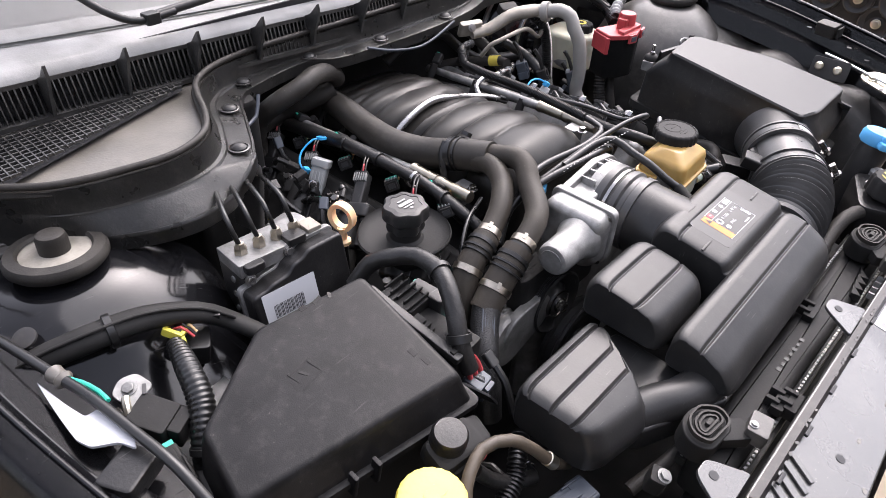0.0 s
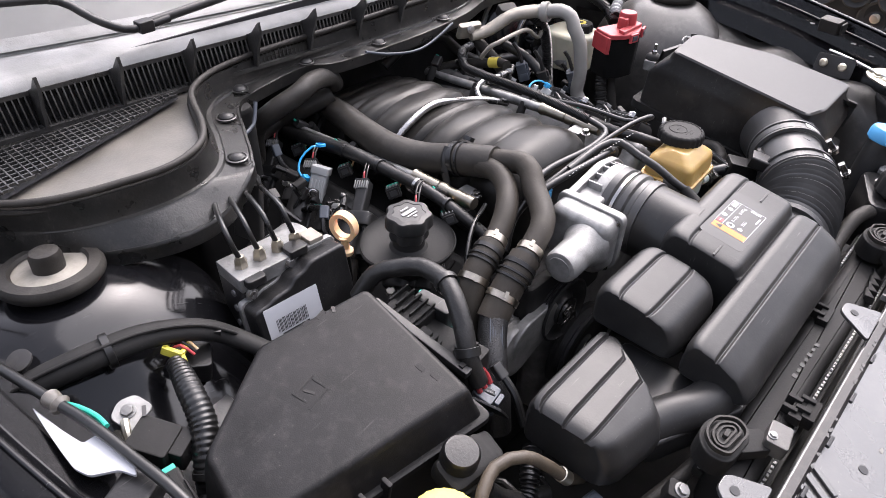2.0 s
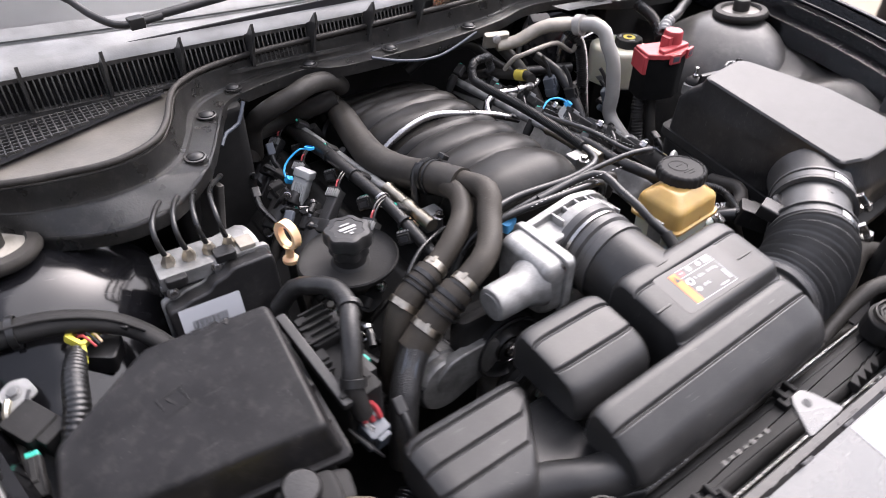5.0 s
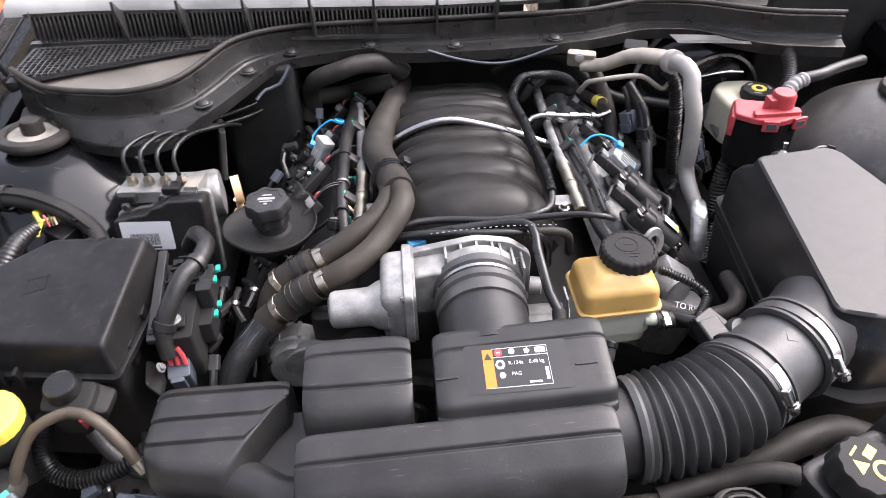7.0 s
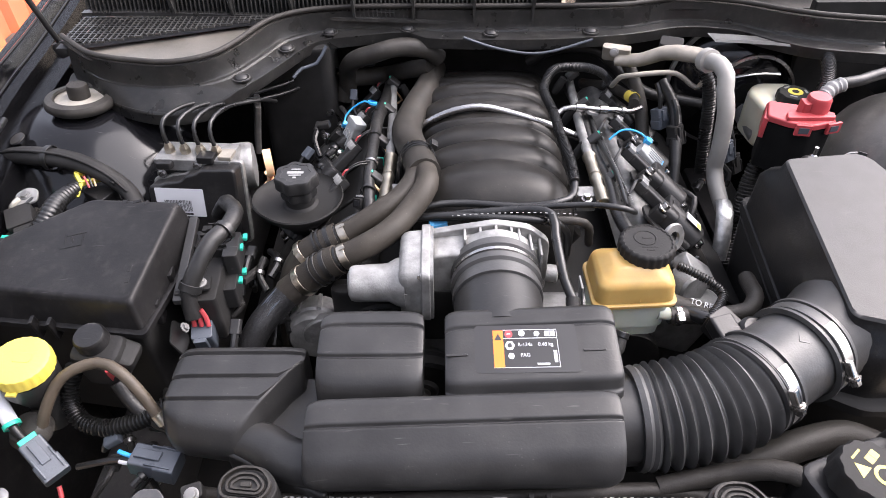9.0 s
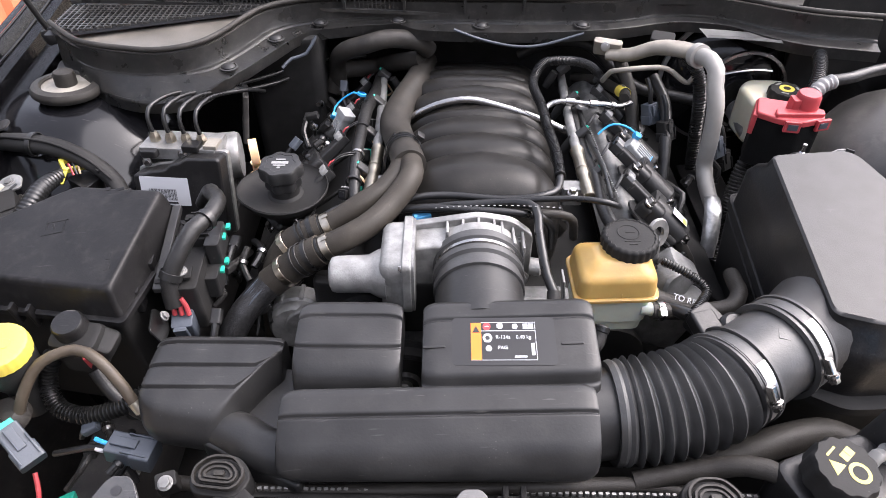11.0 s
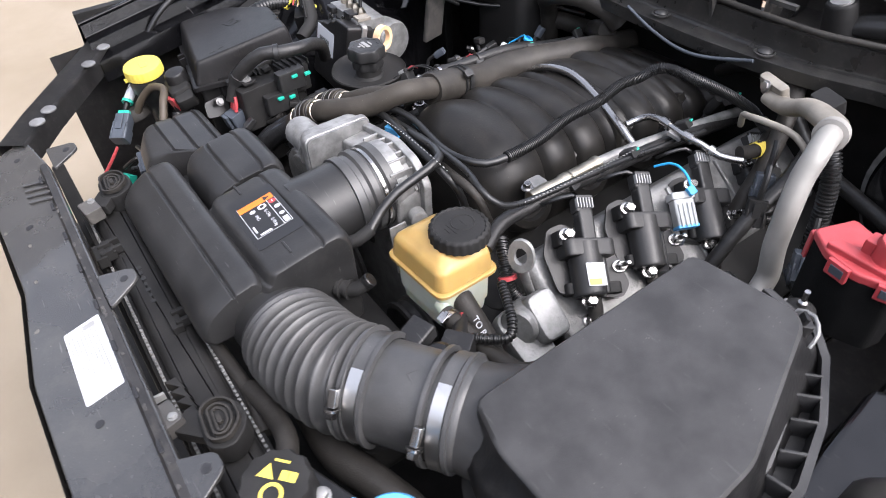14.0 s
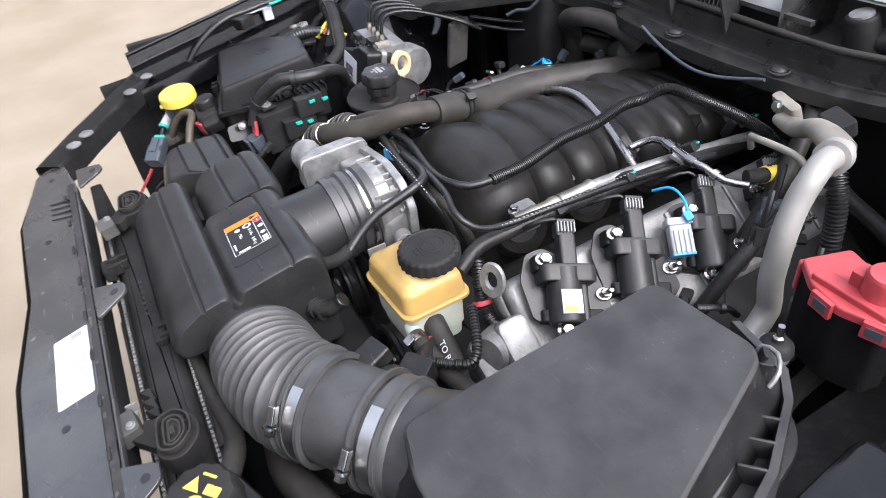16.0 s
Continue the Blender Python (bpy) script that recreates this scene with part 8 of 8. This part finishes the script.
part("tank", rbox(at(0.36, -0.135, 0.73, 0, 0, 20), 0.12, 0.09, 0.08, 0.02, 0.01), PLASTIC, sc)
part("bolt", bolt(at(0.36, -0.11, 0.776), 0.007, 0.008), CAST, sc)
bw = thing("washer_bottle", "sky blue washer cap with a lift tab", "filler cap", (0.432, -0.087, 0.82))
BM = at(0.438, -0.092, 0.838, 8, 6, 30)
part("cap", lathe([(0.027, -0.012), (0.03, -0.008), (0.03, 0.004), (0.027, 0.01), (0.012, 0.013)], BM, 40), BLUE, bw)
part("tab", rbox(BM @ at(-0.034, 0.0, -0.004), 0.018, 0.024, 0.012, 0.004, 0.003), BLUE, bw)
part("tab", rbox(BM @ at(-0.02, 0.0, 0.006), 0.026, 0.02, 0.01, 0.004, 0.003), BLUE, bw)
part("neck", lathe([(0.024, -0.14), (0.025, -0.02), (0.024, -0.008)], BM, 28), SATIN, bw)
part("stub", lathe([(0.012, -0.02), (0.012, 0.016), (0.008, 0.02)], at(0.405, -0.115, 0.78), 18), CASTD, bw)
part("stub_pipe", tube([(0.385, -0.125, 0.76), (0.383, -0.123, 0.785), (0.39, -0.118, 0.797), (0.398, -0.115, 0.79)], 0.007, 12), PIPEM, bw)
bc2 = thing("battery_cover", "dark plastic cover between the air box and the wing", "cover", (0.63, 0.24, 0.7))
BT = at(0.65, 0.22, 0.722, 0, 0, 6)
part("tray", rbox(BT @ at(0, 0, -0.03), 0.136, 0.35, 0.06, 0.02, 0.006), MATT, bc2)
part("lid", rbox(BT @ at(0, 0, 0.028), 0.128, 0.34, 0.048, 0.018, 0.008), PAINT, bc2)
part("clip", rbox(BT @ at(-0.066, -0.08, 0.02), 0.01, 0.03, 0.04, 0.003, 0.002), MATT, bc2)
dl = thing("data_plate", "grey unreadable data plate by the air box", "plate", (0.62, 0.12, 0.82))
part("plate", rbox(at(0.624, 0.075, 0.818, 0, 0, 6), 0.055, 0.09, 0.002, 0.002, 0.0006), CASTD, dl)
for k in range(6):
    part("print_line", rbox(at(0.605 + 0.007 * k, 0.075, 0.8194, 0, 0, 6), 0.002, 0.07 - 0.01 * (k % 3), 0.0006, 0.0005, 0.0002), GREYP, dl)
kc = thing("lid_clip", "black spring clip at the rear of the air box", "clip", (0.5, 0.31, 0.86))
part("clip", rbox(at(0.512, 0.298, 0.866, -10, 0, -40), 0.018, 0.014, 0.018, 0.004, 0.002), PLASTIC, kc)
part("tongue", rbox(at(0.512, 0.296, 0.876, -20, 0, -40), 0.012, 0.005, 0.014, 0.003, 0.001), PLASTIC, kc)
part("wire_loop", tube([(0.5, 0.305, 0.858), (0.5, 0.312, 0.868), (0.515, 0.312, 0.872), (0.527, 0.3, 0.868), (0.528, 0.29, 0.858)], 0.002, 8), CASTD, kc)

# wing bracket on the driver side
wb = thing("wing_bracket", "zinc stay and rubber stop on the wing flange", "bracket", (0.66, 0.0, 0.83))
part("plate", prism([(-0.035, -0.02), (0.03, -0.034), (0.034, 0.01), (0.012, 0.034), (-0.006, 0.03)], 0, 0.003, 0.008, 0.001, 0, 0, at(0.665, -0.025, 0.843, 4, -12, 12)), ZINC, wb)
part("bolt", bolt(at(0.668, -0.012, 0.848, 4, -12), 0.008, 0.006), ZINC, wb)
part("hole", lathe([(0.004, 0), (0.004, 0.0006)], at(0.64, -0.038, 0.8415, 4, -12), 14), INK, wb)
part("stay", tube([(0.70, 0.09, 0.858), (0.69, 0.05, 0.856), (0.668, -0.005, 0.852), (0.66, -0.04, 0.848)], 0.0025, 8), STEEL, wb)
part("stop", rbox(at(0.755, 0.115, 0.888, 0, -8, -12), 0.026, 0.04, 0.026, 0.004, 0.002), RUBBER, wb)
part("stop_pad", rbox(at(0.752, 0.09, 0.888, 0, -8, -12), 0.02, 0.004, 0.02, 0.003, 0.001), MATT, wb)
for y in (0.05, 0.085):
    part("stud", bolt(aim((0.662, y, 0.845), (-1, -0.2, 0.3)), 0.006, 0.02), ZINC, wb)
part("stud_plate", rbox(at(0.672, 0.066, 0.84, 0, -70, 8), 0.04, 0.07, 0.003, 0.006, 0.001), DUSTY, wb)
for x, y, z in ((0.775, 0.06, 0.868), (0.77, 0.02, 0.855), (0.79, 0.15, 0.882)):
    part("hole", lathe([(0.005, 0), (0.005, 0.0006)], at(x - 0.035, y, z - 0.0), 14), INK, wb)
ps = thing("dome_stud", "small steel stud with a black cap behind the air box", "stud", (0.47, 0.35, 0.82))
part("base", rbox(at(0.482, 0.357, 0.812, 0, 0, 10), 0.03, 0.024, 0.02, 0.003, 0.002), CASTD, ps)
part("cap", lathe([(0.016, 0), (0.015, 0.006), (0.01, 0.01), (0.005, 0.011)], at(0.486, 0.357, 0.822), 22), MATT, ps)
part("stud", lathe([(0.005, 0.01), (0.005, 0.016), (0.003, 0.018), (0.003, 0.03)], at(0.486, 0.357, 0.822), 12), STEEL, ps)
for s in (-1,):
    for x, y in ((0.717, 0.01), (0.728, 0.035), (0.671, -0.022), (0.617, -0.062), (0.492, -0.155), (0.462, -0.178)):
        part("rail_bolt", lathe([(0.012, 0), (0.012, 0.002), (0.007, 0.005)], at(s * x, y - 0.008, 0.808), 18), CASTD, panel)

# wiper
wi = thing("windscreen_wiper", "black wiper arm and blade at the foot of the windscreen", "wiper", (-0.4, 0.8, 1.02))
part("arm", tube([(-0.66, 0.80, 1.045), (-0.56, 0.80, 1.052), (-0.5, 0.788, 1.05), (-0.455, 0.778, 1.043), (-0.43, 0.745, 1.022), (-0.405, 0.72, 1.009), (-0.38, 0.716, 1.007), (-0.34, 0.718, 1.009)], 0.0055, 10), SATIN, wi)
part("joint", rbox(at(-0.378, 0.716, 1.008, 0, 0, 4), 0.022, 0.018, 0.016, 0.003, 0.002), SATIN, wi)
part("blade", tube([(-0.37, 0.72, 1.009), (-0.25, 0.73, 1.014), (0.0, 0.75, 1.024), (0.25, 0.77, 1.034)], 0.0065, 10), SATIN, wi)

wp2 = thing("wiper_pivot", "black wiper spindle with a round grey cap", "wiper", (0.25, 0.75, 0.9))
part("spindle", lathe([(0.024, 0), (0.022, 0.035), (0.02, 0.055), (0.017, 0.058)], aim((0.256, 0.758, 0.902), (-0.15, -0.2, 1)), 28), MATT, wp2)
part("cap", lathe([(0.0145, 0.058), (0.014, 0.061), (0.004, 0.062)], aim((0.256, 0.758, 0.902), (-0.15, -0.2, 1)), 28), CASTD, wp2, "round grey cap")
part("arm_root", tube([(0.262, 0.765, 0.925), (0.30, 0.768, 0.935), (0.36, 0.772, 0.945), (0.46, 0.785, 0.97), (0.6, 0.8, 1.0)], [0.02, 0.022, 0.018, 0.012, 0.009], 16, flat=0.7), SATIN, wp2)

# spare engine on the floor beyond the wing
se = thing("spare_engine", "dark grimy engine with pulleys standing beside the car", "engine", (2.0, 0.25, 0.0))
part("block", rbox(at(2.1, 0.3, 0.36), 0.4, 0.7, 0.72, 0.05, 0.03), MATT, se)
for y, z, r in ((0.294, 0.669, 0.05), (0.173, 0.686, 0.06), (0.212, 0.605, 0.06), (0.132, 0.574, 0.05), (0.399, 0.657, 0.05), (0.05, 0.62, 0.06), (0.5, 0.6, 0.07)):
    M = aim((1.895, y, z), (-1, 0, 0.1))
    w = part("pulley", lathe([(r * 0.8, -0.02), (r, -0.02), (r, 0.0), (r * 0.9, 0.004), (r * 0.6, -0.006), (r * 0.3, -0.002), (r * 0.25, 0.008)], M, 30), SATIN, se)
    part("hub_bolt", bolt(M @ at(0, 0, 0.006), 0.012, 0.012), ZINC, w)
part("belt", tube([(1.9, 0.32, 0.72), (1.9, 0.17, 0.75), (1.9, 0.08, 0.66), (1.9, 0.13, 0.52)], 0.008, 8), RUBBER, se)
part("stand", rbox(at(2.1, 0.3, 0.03), 0.5, 0.8, 0.06, 0.01, 0.005), DUSTY, se)
